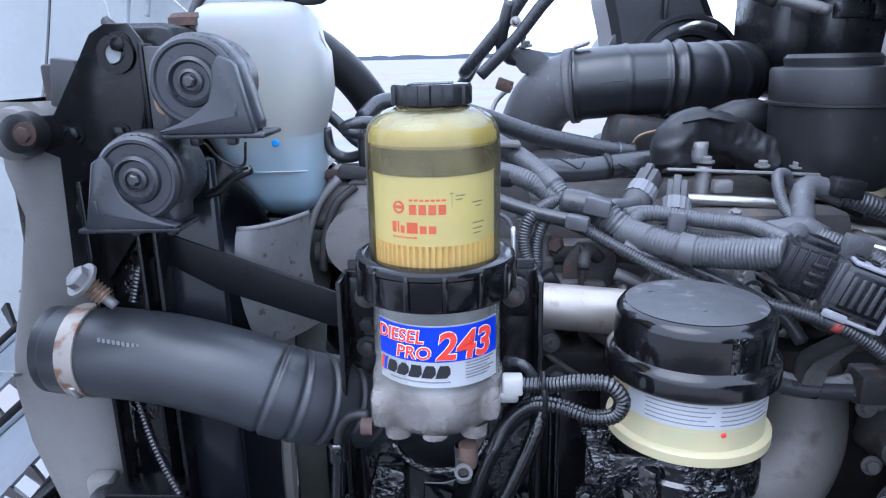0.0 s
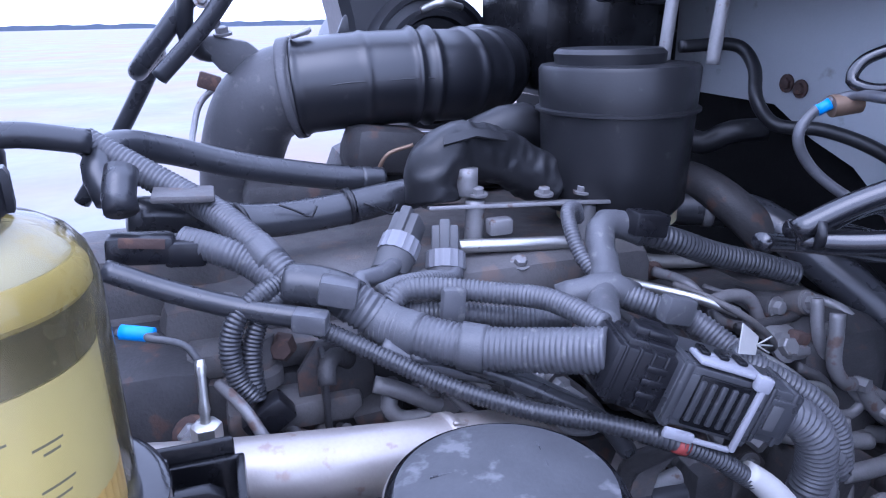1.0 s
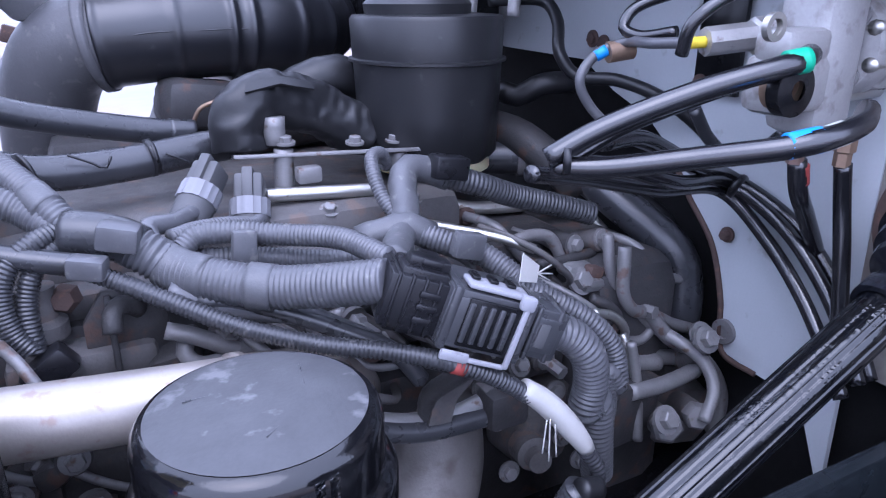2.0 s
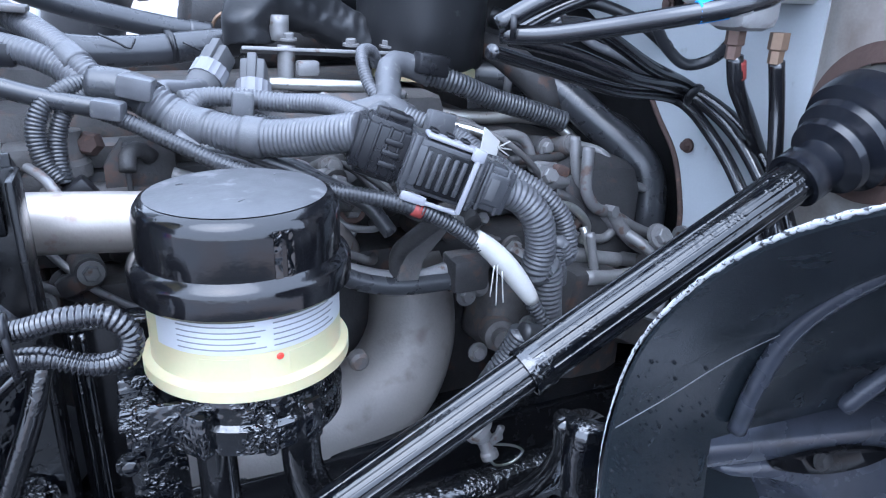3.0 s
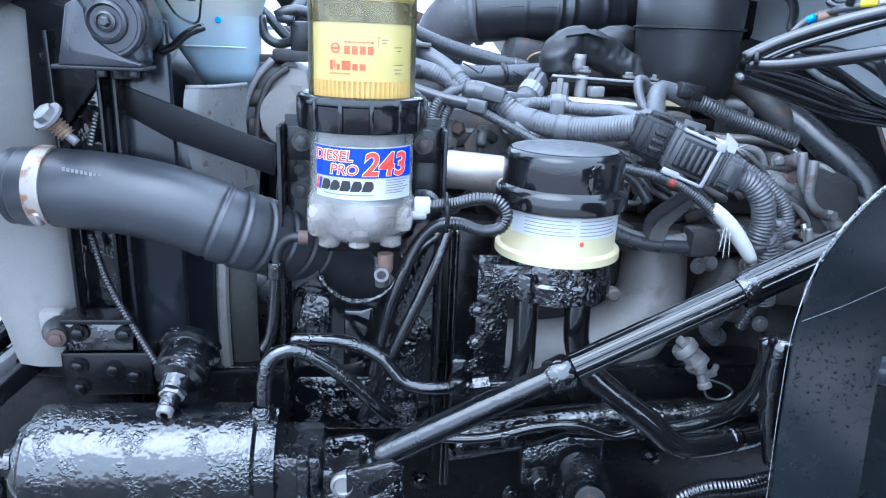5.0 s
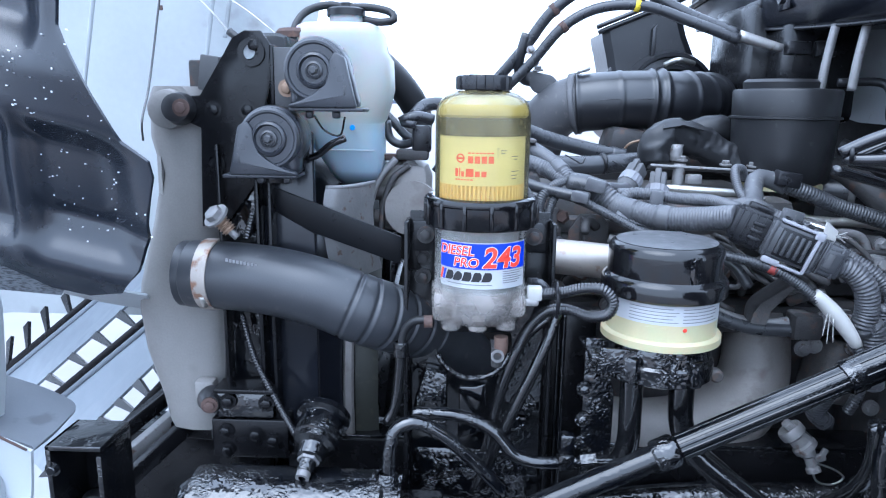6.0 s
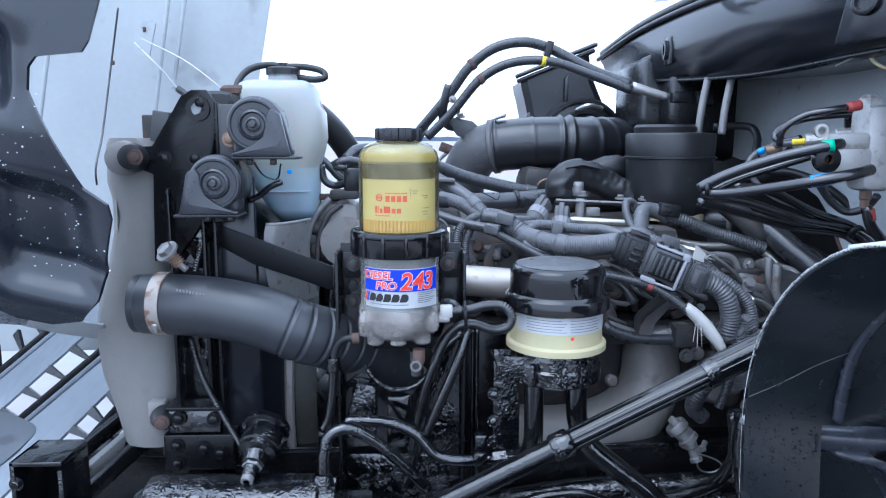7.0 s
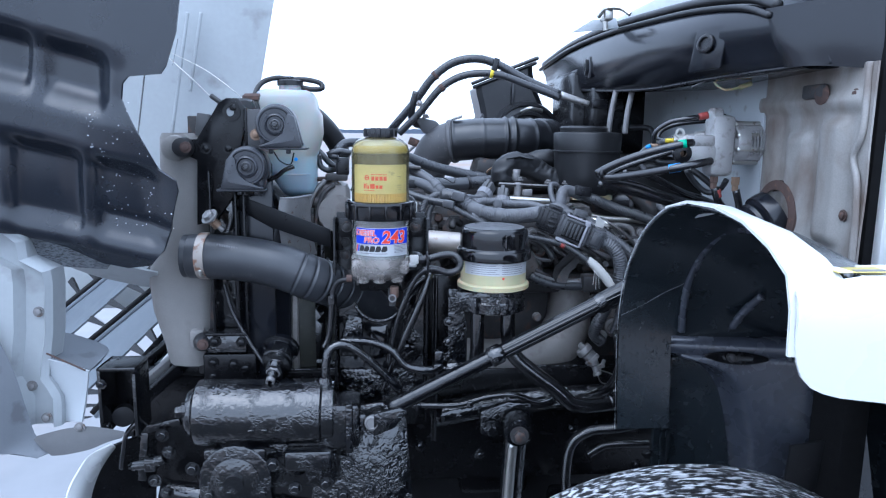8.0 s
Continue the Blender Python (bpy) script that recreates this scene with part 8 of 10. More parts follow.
def rubber_pot():
    t = thing("breather_cover", "matte black rubber cover like an upturned pot", "cover", (0.70, 1.17, 1.48))
    c = (0.655, 1.16, 0)
    lump = lambda a, i: 1 + 0.02 * math.sin(3 * a + 0.7) + (0.02 * math.sin(9 * a) if i in (1, 2) else 0)
    part("pot", lathe([(0.0, 1.475), (0.088, 1.475), (0.094, 1.482), (0.098, 1.54), (0.101, 1.603), (0.107, 1.6045), (0.107, 1.608), (0.1015, 1.6095), (0.1035, 1.657), (0.100, 1.662), (0.070, 1.664), (0.0, 1.664)], c, seg=56, ripple=lump), RUBBER, t)
    part("crown", lathe([(0.070, 1.66), (0.072, 1.676), (0.066, 1.682), (0, 1.683)], (0.642, 1.165, 0), seg=40), RUBBER, t)
    part("yellow_seal", lathe([(0.072, 1.462), (0.080, 1.462), (0.080, 1.478), (0.072, 1.478)], (0.655, 1.15, 0), seg=36), CREAM, t, "yellowish foam seal")
    for x, y in ((0.72, 1.16), (0.75, 1.10)):
        part("pipe", tube([(x, y, 1.66), (x + 0.005, y, 1.72), (x + 0.02, y + 0.01, 1.79)], 0.0085, 12), DULL_STEEL, t)
    b = thing("breather_hose", "crumpled dark rubber breather hose", "hose", (0.483, 1.150, 1.558))
    crumpled = tube([(0.392, 1.140, 1.512), (0.392, 1.140, 1.548), (0.420, 1.150, 1.570), (0.470, 1.165, 1.558), (0.527, 1.170, 1.532), (0.570, 1.165, 1.512)], 0.034, 32, step=0.004)
    for v in crumpled.verts:
        fold = noise.noise(Vector((v.co.x * 24, v.co.y * 34, v.co.z * 42))) + 0.5 * noise.noise(v.co * 90)
        v.co += Vector((0.2, -0.5, 0.8)) * 0.009 * fold
    part("hose", crumpled, RUBBER, b, "", 60)
    part("flap", thicken(loft([[(0.400, 1.118, 1.592), (0.440, 1.122, 1.598), (0.480, 1.130, 1.588)], [(0.396, 1.108, 1.583), (0.438, 1.112, 1.590), (0.482, 1.122, 1.580)]]), 0.003), RUBBER, b)
    part("post", tube([(0.429, 1.120, 1.551), (0.428, 1.120, 1.518)], 0.013, 14), DULL_STEEL, b)
    part("band", ring_band([(0.545, 1.245, 1.590), (0.544, 1.230, 1.571)], 0.012, 12), ORANGE, b, "orange zip tie")
    part("upper_hose", tube([(0.477, 1.250, 1.554), (0.515, 1.240, 1.575), (0.556, 1.240, 1.580), (0.602, 1.250, 1.560)], 0.030, 18), RUBBER, b)
    m = thing("rear_casting", "dark lumpy engine part behind the hoses", "engine part", (0.366, 1.350, 1.537))
    for p, s in (((0.384, 1.360, 1.538), (0.12, 0.08, 0.07)), ((0.347, 1.380, 1.534), (0.05, 0.06, 0.06)), ((0.432, 1.360, 1.525), (0.06, 0.06, 0.06))):
        part("lump", rbox(p, s, 0.02, (0, 8, 10)), DARK_CAST, m)
    part("rib", tube([(0.360, 1.310, 1.513), (0.373, 1.300, 1.540), (0.412, 1.300, 1.552)], 0.003, 6), BRASS, m)


def rail_group():
    p = thing("injector_plate", "thin dull steel plate over the injector rail", "bracket", (0.5, 1.115, 1.49))
    part("plate", beam((0.377, 1.125, 1.506), (0.621, 1.100, 1.497), 0.045, 0.005, 0.001, (0, 0.2, 1)), DULL_STEEL, p)
    for q in ((0.438, 1.110, 1.519), (0.580, 1.110, 1.509), (0.526, 1.110, 1.511)):
        part("bolt", bolt(q, (0, -0.1, 1), 0.008, 0.010), DULL_STEEL, p)
    for a, b in (((0.435, 1.110, 1.513), (0.430, 1.110, 1.411)), ((0.581, 1.100, 1.501), (0.580, 1.100, 1.418))):
        part("post", tube([a, b], 0.012, 14), DULL_STEEL, p)
    part("nut", rbox((0.458, 1.090, 1.484), (0.03, 0.02, 0.02), 0.004), DULL_STEEL, p)
    r = thing("fuel_rail", "zinc-plated fuel rail rod", "pipe", (0.467, 1.080, 1.463))
    part("rod", tube([(0.401, 1.085, 1.466), (0.543, 1.070, 1.459)], 0.0085, 14), ZINC, r)
    part("union", lathe([(0, 0), (0.015, 0), (0.015, 0.025), (0, 0.025)], (0.426, 1.090, 1.425), (1, 0, 0.1), 6), DULL_STEEL, r)
    for i, (a, b) in enumerate((((0.346, 1.080, 1.507), (0.319, 1.050, 1.474)), ((0.385, 1.075, 1.494), (0.376, 1.050, 1.453)))):
        c = thing("injector_plug", "grey injector plug with a ribbed white ring", "connector", b, "injector plugs")
        a, b = Vector(a), Vector(b)
        d = (b - a).normalized()
        part("housing", join(beam(a, a + d * 0.036, 0.032, 0.030, 0.004), lathe([(0, 0.05), (0.021, 0.05), (0.021, 0.075), (0.017, 0.079), (0, 0.079)], a, d, 24)), GREY_PLASTIC, c)
        part("ring", lathe([(0.018, 0.030), (0.0225, 0.030), (0.0225, 0.050), (0.018, 0.050)], a, d, 48, ripple=lambda q, k: 1 + 0.02 * (1 if math.sin(16 * q) > 0 else -1)), LOCK_RING, c, "pale grey ribbed lock ring")
        part("latch", beam(a - d * 0.005, a + d * 0.03, 0.012, 0.040, 0.002), GREY_PLASTIC, c)


def blower_box():
    t = thing("blower_box", "black plastic blower housing below the cowl", "housing", (0.80, 1.55, 1.60))
    part("case", rbox((0.80, 1.56, 1.73), (0.26, 0.30, 0.28), 0.02), BLACK_PAINT, t)
    part("lid", rbox((0.80, 1.55, 1.865), (0.24, 0.28, 0.02), 0.006), PLASTIC, t)
    part("duct", rbox((0.76, 1.36, 1.74), (0.10, 0.12, 0.18), 0.015), BLACK_PAINT, t)


blower_box()
engine()
steel_inlet()
intake_duct()
arched_hoses()
engine_front()
rubber_pot()
rail_group()



# ---- wiring harness ----
def harness():
    t = thing("wiring_harness", "grey ribbed conduit harness taped at its branches", "wiring", (0.36, 0.88, 1.43))
    part("main_conduit", corrugated([(0.274, 0.945, 1.448), (0.307, 0.915, 1.442), (0.349, 0.885, 1.437), (0.391, 0.855, 1.441), (0.441, 0.810, 1.453)], 0.0205, 0.0052, 0.0014, 20), CONDUIT, t)
    part("conduit_end", tube([(0.273, 0.947, 1.452), (0.284, 0.938, 1.446), (0.307, 0.915, 1.442)], 0.0215, 20, step=0.005), TAPE, t)
    part("wrap", ring_band([(0.338, 0.892, 1.438), (0.358, 0.880, 1.436)], 0.0222, 20), TAPE, t)
    part("upper_conduit", corrugated([(0.291, 0.960, 1.459), (0.306, 0.965, 1.468), (0.334, 0.960, 1.469), (0.388, 0.940, 1.464), (0.430, 0.900, 1.466), (0.455, 0.840, 1.461)], 0.0115, 0.0045, 0.0012, 14), CONDUIT, t)
    part("lower_conduit", corrugated([(0.301, 0.970, 1.444), (0.358, 0.960, 1.439), (0.420, 0.940, 1.432), (0.466, 0.920, 1.433)], 0.011, 0.0045, 0.0012, 14), CONDUIT, t)
    part("loop", corrugated([(0.284, 0.970, 1.468), (0.307, 0.985, 1.468), (0.342, 1.000, 1.464), (0.374, 1.020, 1.454), (0.385, 1.040, 1.453)], 0.009, 0.004, 0.001, 12), CONDUIT, t)
    part("plug_lead", tube([(0.319, 1.040, 1.471), (0.289, 1.000, 1.474), (0.266, 0.985, 1.477), (0.268, 0.965, 1.467), (0.281, 0.955, 1.460)], 0.010, 12), CONDUIT, t)
    part("tie", rbox((0.344, 0.930, 1.459), (0.024, 0.012, 0.04), 0.004, (0, 5, 0)), TAPE, t)
    part("branch_body", tube([(0.197, 0.985, 1.483), (0.219, 0.975, 1.481), (0.241, 0.965, 1.475), (0.255, 0.957, 1.467)], 0.0215, 18, step=0.006), CONDUIT_DARK, t)
    part("branch_neck", corrugated([(0.250, 0.958, 1.470), (0.265, 0.950, 1.459), (0.278, 0.945, 1.447)], 0.021, 0.006, 0.002, 18), CONDUIT, t)
    part("clamp", rbox((0.239, 0.945, 1.485), (0.036, 0.028, 0.024), 0.004, (0, 12, -15)), CONDUIT, t)
    part("branch_a", corrugated([(0.019, 1.140, 1.609), (0.114, 1.100, 1.550), (0.141, 1.070, 1.536), (0.167, 1.030, 1.519), (0.187, 1.000, 1.501), (0.202, 0.985, 1.484)], 0.0155, 0.0048, 0.0013, 16), CONDUIT, t)
    part("branch_b", corrugated([(0.106, 1.040, 1.521), (0.140, 1.020, 1.513), (0.165, 1.010, 1.501), (0.188, 0.990, 1.485)], 0.0150, 0.0048, 0.0013, 16), CONDUIT, t)
    part("branch_tape", ring_band([(0.173, 1.020, 1.513), (0.186, 1.000, 1.501)], 0.0172, 16), TAPE, t)
    part("drop_a", corrugated([(0.193, 0.985, 1.487), (0.171, 0.970, 1.482), (0.147, 0.960, 1.465), (0.138, 0.955, 1.438), (0.143, 0.950, 1.407), (0.154, 0.945, 1.390)], 0.0105, 0.004, 0.0012, 12), CONDUIT_DARK, t)
    part("drop_b", corrugated([(0.194, 0.980, 1.479), (0.170, 0.965, 1.463), (0.158, 0.960, 1.436), (0.156, 0.955, 1.412), (0.157, 0.950, 1.386)], 0.0095, 0.004, 0.0012, 12), CONDUIT_DARK, t)
    part("drop_plug", rbox((0.165, 0.940, 1.372), (0.045, 0.025, 0.028), 0.004, (0, -35, 0)), PLASTIC, t)
    # Y piece and its tubes
    part("y_tube", tube([(0.467, 0.860, 1.446), (0.501, 0.920, 1.446), (0.527, 0.960, 1.460), (0.537, 0.990, 1.478), (0.550, 1.010, 1.496), (0.580, 1.015, 1.492), (0.607, 1.010, 1.480)], 0.0165, 16, taper=lambda s: 1 + 0.05 * math.sin(60 * s)), TAPE, t)
    part("y_arm", tube([(0.467, 0.950, 1.441), (0.494, 0.940, 1.450), (0.515, 0.935, 1.454), (0.542, 0.930, 1.441)], 0.0165, 16, taper=lambda s: 1 + 0.05 * math.sin(50 * s)), TAPE, t)
    part("small_loop", corrugated([(0.522, 0.965, 1.452), (0.512, 0.985, 1.471), (0.510, 1.010, 1.497), (0.517, 1.030, 1.511), (0.537, 1.050, 1.508), (0.547, 1.060, 1.490)], 0.0085, 0.004, 0.001, 12), CONDUIT, t)
    part("rear_run", corrugated([(0.599, 1.010, 1.484), (0.639, 1.000, 1.471), (0.696, 1.000, 1.448), (0.759, 0.990, 1.429), (0.807, 0.980, 1.413)], 0.0155, 0.0055, 0.0012, 16), CONDUIT_DARK, t)
    part("rear_clip", rbox((0.601, 1.000, 1.496), (0.045, 0.03, 0.028), 0.004, (0, 10, 0)), PLASTIC, t)
    part("right_run", corrugated([(0.528, 0.930, 1.447), (0.558, 0.910, 1.435), (0.587, 0.890, 1.424), (0.609, 0.860, 1.405), (0.623, 0.830, 1.393)], 0.0135, 0.0048, 0.0014, 14), CONDUIT, t)
    part("run_tie", rbox((0.564, 0.885, 1.441), (0.034, 0.018, 0.028), 0.003, (0, 15, 0)), TAPE, t)
    part("droop_a", corrugated([(0.585, 0.775, 1.388), (0.611, 0.770, 1.378), (0.633, 0.765, 1.353), (0.645, 0.770, 1.315), (0.645, 0.775, 1.279), (0.657, 0.775, 1.287), (0.668, 0.780, 1.231), (0.682, 0.790, 1.176)], 0.0185, 0.0062, 0.0022, 18), CONDUIT, t)
    part("droop_b", corrugated([(0.595, 0.840, 1.407), (0.630, 0.820, 1.389), (0.666, 0.800, 1.364), (0.690, 0.790, 1.330), (0.694, 0.785, 1.291), (0.681, 0.785, 1.310), (0.686, 0.790, 1.255)], 0.0125, 0.005, 0.0016, 14), CONDUIT, t)
    part("droop_c", corrugated([(0.598, 0.720, 1.236), (0.591, 0.730, 1.207), (0.580, 0.740, 1.177), (0.580, 0.760, 1.143), (0.603, 0.770, 1.120)], 0.0155, 0.006, 0.002, 14), CONDUIT_DARK, t)
    # long thin conduit with clip, red mark and white cloth tape
    u = thing("injector_conduit", "long thin ribbed conduit ending in frayed white tape", "wiring", (0.4, 0.82, 1.40))
    part("conduit", corrugated([(0.040, 1.000, 1.513), (0.092, 0.985, 1.491), (0.136, 0.975, 1.477), (0.177, 0.955, 1.468), (0.218, 0.935, 1.455), (0.270, 0.905, 1.431), (0.319, 0.875, 1.409), (0.381, 0.835, 1.394), (0.440, 0.800, 1.388), (0.484, 0.770, 1.380), (0.519, 0.762, 1.362), (0.559, 0.757, 1.332)], 0.0088, 0.0042, 0.0011, 14), CONDUIT_DARK, u)
    part("clip", rbox((0.210, 0.932, 1.465), (0.032, 0.022, 0.020), 0.004, (0, 8, -20)), CONDUIT, u)
    part("smooth_end", tube([(0.040, 1.000, 1.513), (0.092, 0.985, 1.491), (0.149, 0.965, 1.474), (0.206, 0.942, 1.464)], 0.0105, 12), HOSE, u)
    part("red_mark", ring_band([(0.484, 0.769, 1.380), (0.494, 0.767, 1.375)], 0.0089, 14), RED, u)
    part("sleeve", ring_band([(0.465, 0.785, 1.383), (0.504, 0.765, 1.371)], 0.0092, 14), RUBBER, u)
    tape = part("white_tape", tube([(0.553, 0.759, 1.341), (0.572, 0.755, 1.325), (0.592, 0.749, 1.303), (0.610, 0.742, 1.278), (0.620, 0.738, 1.262)], 0.0100, 16, taper=lambda s: 0.8 + 0.45 * math.sin(math.pi * min(1, s * 0.9 + 0.1)) ** 0.7), WHITE_PLASTIC, u, "frayed white cloth tape")
    for a, b in (((0.569, 0.735, 1.316), (0.570, 0.735, 1.268)), ((0.575, 0.735, 1.308), (0.579, 0.735, 1.270)), ((0.565, 0.735, 1.316), (0.562, 0.735, 1.280))):
        part("thread", tube([a, b], 0.0008, 5), WHITE_PLASTIC, tape)
    part("tail", corrugated([(0.618, 0.74, 1.263), (0.632, 0.735, 1.235), (0.630, 0.735, 1.19), (0.622, 0.745, 1.15)], 0.009, 0.005, 0.0012), CONDUIT_DARK, u)
    part("tail_tape", ring_band([(0.595, 0.715, 1.239), (0.617, 0.715, 1.233)], 0.012, 12), RUBBER, u)
    part("branch", tube([(0.294, 0.910, 1.425), (0.336, 0.900, 1.417), (0.376, 0.880, 1.404), (0.416, 0.860, 1.386), (0.458, 0.840, 1.364), (0.482, 0.830, 1.331)], 0.009, 12), CONDUIT_DARK, u)


def big_connector():
    t = thing("harness_connector", "large black plug connector with a pale grey lock lever", "connector", (0.50, 0.78, 1.44))
    a, b = Vector((0.434, 0.812, 1.448)), Vector((0.593, 0.772, 1.388))
    d = (b - a).normalized()
    s = Vector((d.y, -d.x, 0)).normalized()
    up = s.cross(d)
    if up.z < 0:
        up = -up
    L = (b - a).length
    m = Matrix((d, -s, up)).transposed().to_4x4()
    def blk(x0, x1, w, h, dy=0, dz=0, bevel=0.003):
        bm = rbox(((x0 + x1) / 2 * L, dy, dz), ((x1 - x0) * L, w, h), bevel)
        bm.transform(Matrix.Translation(a) @ m)
        return bm
    part("rear_shell", join(blk(0.0, 0.33, 0.052, 0.050), blk(0.05, 0.30, 0.038, 0.062)), PLASTIC, t)
    part("plug_body", join(blk(0.30, 0.78, 0.066, 0.056), blk(0.34, 0.74, 0.07, 0.044), blk(0.31, 0.36, 0.072, 0.060), blk(0.73, 0.77, 0.071, 0.060)), CONDUIT_DARK, t)
    part("front_shell", join(blk(0.76, 1.0, 0.048, 0.050), blk(0.8, 0.97, 0.054, 0.036), blk(0.80, 0.83, 0.056, 0.054), blk(0.93, 0.96, 0.052, 0.054)), CONDUIT_DARK, t)
    part("slot_field", blk(0.40, 0.68, 0.003, 0.046, -0.0355), BLACK_PAINT, t)
    for i in range(5):
        part("slat", blk(0.405 + 0.055 * i, 0.438 + 0.055 * i, 0.004, 0.038, -0.037), CONDUIT_DARK, t)
    for i in range(4):
        part("shell_ridge", blk(0.03 + 0.07 * i, 0.05 + 0.07 * i, 0.055, 0.053), PLASTIC, t)
    for i in range(3):
        part("grip", blk(0.16, 0.27, 0.004, 0.007, -0.027, -0.012 + 0.012 * i), PLASTIC, t)
    part("date_mark", blk(0.84, 0.90, 0.002, 0.024, -0.0275), GREY_PLASTIC, t)
    lever = [blk(0.685, 0.72, 0.005, 0.070, -0.038), blk(0.46, 0.70, 0.005, 0.005, -0.037, -0.034), blk(0.34, 0.50, 0.006, 0.010, -0.037, -0.033), blk(0.38, 0.72, 0.026, 0.005, -0.020, 0.032), blk(0.66, 0.74, 0.010, 0.014, -0.036, 0.030)]
    lev = part("lock_lever", join(*lever), LEVER, t, "pale grey plastic lock lever")
    for x in (0.40, 0.50, 0.60):
        part("lever_hole", blk(x, x + 0.05, 0.016, 0.004, -0.014, 0.0365), BLACK_PAINT, lev)
    part("latch", join(blk(0.08, 0.30, 0.018, 0.012, -0.004, 0.034), blk(0.14, 0.26, 0.030, 0.008, 0.0, 0.036)), PLASTIC, t)
    g = thing("paper_tag", "white cloth tag with frayed threads", "tag", (0.594, 0.83, 1.44))
    tag = slab([(-0.012, -0.012), (0.012, -0.020), (0.020, -0.004), (0.0, 0.014)], pose(*(0.596, 0.825, 1.432), 75, 0, 15), 0.0015, 0)
    part("cloth", tag, WHITE_PLASTIC, g)
    for e in ((0.628, 0.825, 1.428), (0.630, 0.825, 1.418), (0.627, 0.825, 1.411)):
        part("thread", tube([(0.611, 0.825, 1.422), e], 0.0009, 5), WHITE_PLASTIC, g)


def engine_hoses():
    def hose(name, label, pts, r, mat=HOSE, cat="hose", seg=16, group=""):
        return solid(name, tube(pts, r, seg), mat, label, cat, group)
    ft = thing("fuel_tube", "thick taped black tube with cable ties", "hose", (0.217, 1.160, 1.502))
    part("tube", tube([(0.049, 1.130, 1.530), (0.120, 1.145, 1.518), (0.174, 1.150, 1.504), (0.262, 1.165, 1.502), (0.341, 1.180, 1.508), (0.399, 1.190, 1.511)], 0.0205, 18), HOSE, ft)
    for a, b in (((0.289, 1.168, 1.506), (0.296, 1.169, 1.507)), ((0.161, 1.135, 1.509), (0.165, 1.137, 1.510)), ((0.289, 1.165, 1.506), (0.293, 1.166, 1.506))):
        part("cable_tie", ring_band([a, b], 0.0222), PLASTIC, ft)
    for p in ((0.226, 1.128, 1.520), (0.326, 1.145, 1.508)):
        part("tape_tear", tube([Vector(p) + Vector((-0.02, 0, 0.006)), Vector(p) + Vector((0.0, 0, -0.004)), Vector(p) + Vector((0.015, 0.001, -0.012)), Vector(p) + Vector((0.022, 0.002, 0.0))], 0.0016, 6), PLASTIC, ft)
    vt = thing("vent_tube", "black rubber tube across the engine, flat-cut end", "hose", (0.169, 1.220, 1.557))
    part("tube", tube([(0.041, 1.100, 1.554), (0.030, 1.120, 1.583), (0.042, 1.150, 1.600), (0.086, 1.190, 1.588), (0.169, 1.220, 1.557), (0.261, 1.240, 1.533), (0.335, 1.250, 1.518)], 0.0165, 18), HOSE, vt)
    part("end_sleeve", ring_band([(0.323, 1.248, 1.520), (0.354, 1.252, 1.515)], 0.0180, 18), HOSE, vt)
    hose("vent_tube", "short black tube at the engine front", [(-0.101, 1.050, 1.600), (-0.079, 1.080, 1.622), (-0.038, 1.100, 1.625), (0.027, 1.120, 1.611)], 0.013)
    c = thing("front_plugs", "cluster of dark plugs with red paint marks", "connector", (0.075, 1.020, 1.523))
    for p, s in (((0.069, 1.030, 1.521), (0.06, 0.03, 0.028)), ((0.108, 1.030, 1.513), (0.04, 0.03, 0.026))):
        part("plug", rbox(p, s, 0.006, (0, 5, 0)), PLASTIC, c)
    part("red_mark", rbox((0.072, 1.014, 1.530), (0.04, 0.002, 0.010), 0.001, (0, 8, 0)), RUST, c)
    part("stub", tube([(0.057, 1.080, 1.588), (0.053, 1.060, 1.565), (0.055, 1.050, 1.553)], 0.016, 14), HOSE, c)
    part("plate", rbox((0.110, 1.080, 1.558), (0.06, 0.05, 0.008), 0.003, (0, 4, 0)), DUSTY, c)
    # right-hand pipes
    ch = thing("coolant_hose", "fat grey-black bent coolant hose with steel clamp", "hose", (0.75, 0.9, 1.40))
    part("clamp", ring_band([(0.800, 1.155, 1.457), (0.812, 1.149, 1.457)], 0.0290), DULL_STEEL, ch)
    part("hose", tube([(0.700, 1.200, 1.455), (0.770, 1.170, 1.457), (0.828, 1.140, 1.456), (0.859, 1.095, 1.447), (0.896, 1.020, 1.401), (0.938, 0.950, 1.345), (0.945, 0.938, 1.310), (0.942, 0.930, 1.264), (0.940, 0.940, 1.200)], 0.0270, 24), HOSE, ch)
    hose("steel_tube", "bent bare steel tube", [(0.614, 1.120, 1.439), (0.668, 1.100, 1.412), (0.726, 1.090, 1.404), (0.801, 1.080, 1.402), (0.858, 1.070, 1.388), (0.889, 1.050, 1.355), (0.907, 1.045, 1.331)], 0.0092, ZINC, "pipe", 12)
    hose("steel_tube", "dull steel fuel pipe with a bend", [(0.816, 0.955, 1.381), (0.815, 0.950, 1.335), (0.826, 0.940, 1.296), (0.855, 0.910, 1.272), (0.875, 0.870, 1.259), (0.895, 0.840, 1.236), (0.896, 0.820, 1.206), (0.874, 0.810, 1.170)], 0.0085, DULL_STEEL, "pipe", 12)
    hose("steel_tube", "small hooked steel pipe", [(0.859, 0.920, 1.277), (0.866, 0.910, 1.259), (0.843, 0.910, 1.248), (0.779, 0.900, 1.269)], 0.007, DULL_STEEL, "pipe", 10)
    hose("steel_tube", "thin bright steel pipe rising from the pump", [(0.786, 0.880, 1.286), (0.790, 0.860, 1.248), (0.797, 0.850, 1.196)], 0.006, ZINC, "pipe", 10)
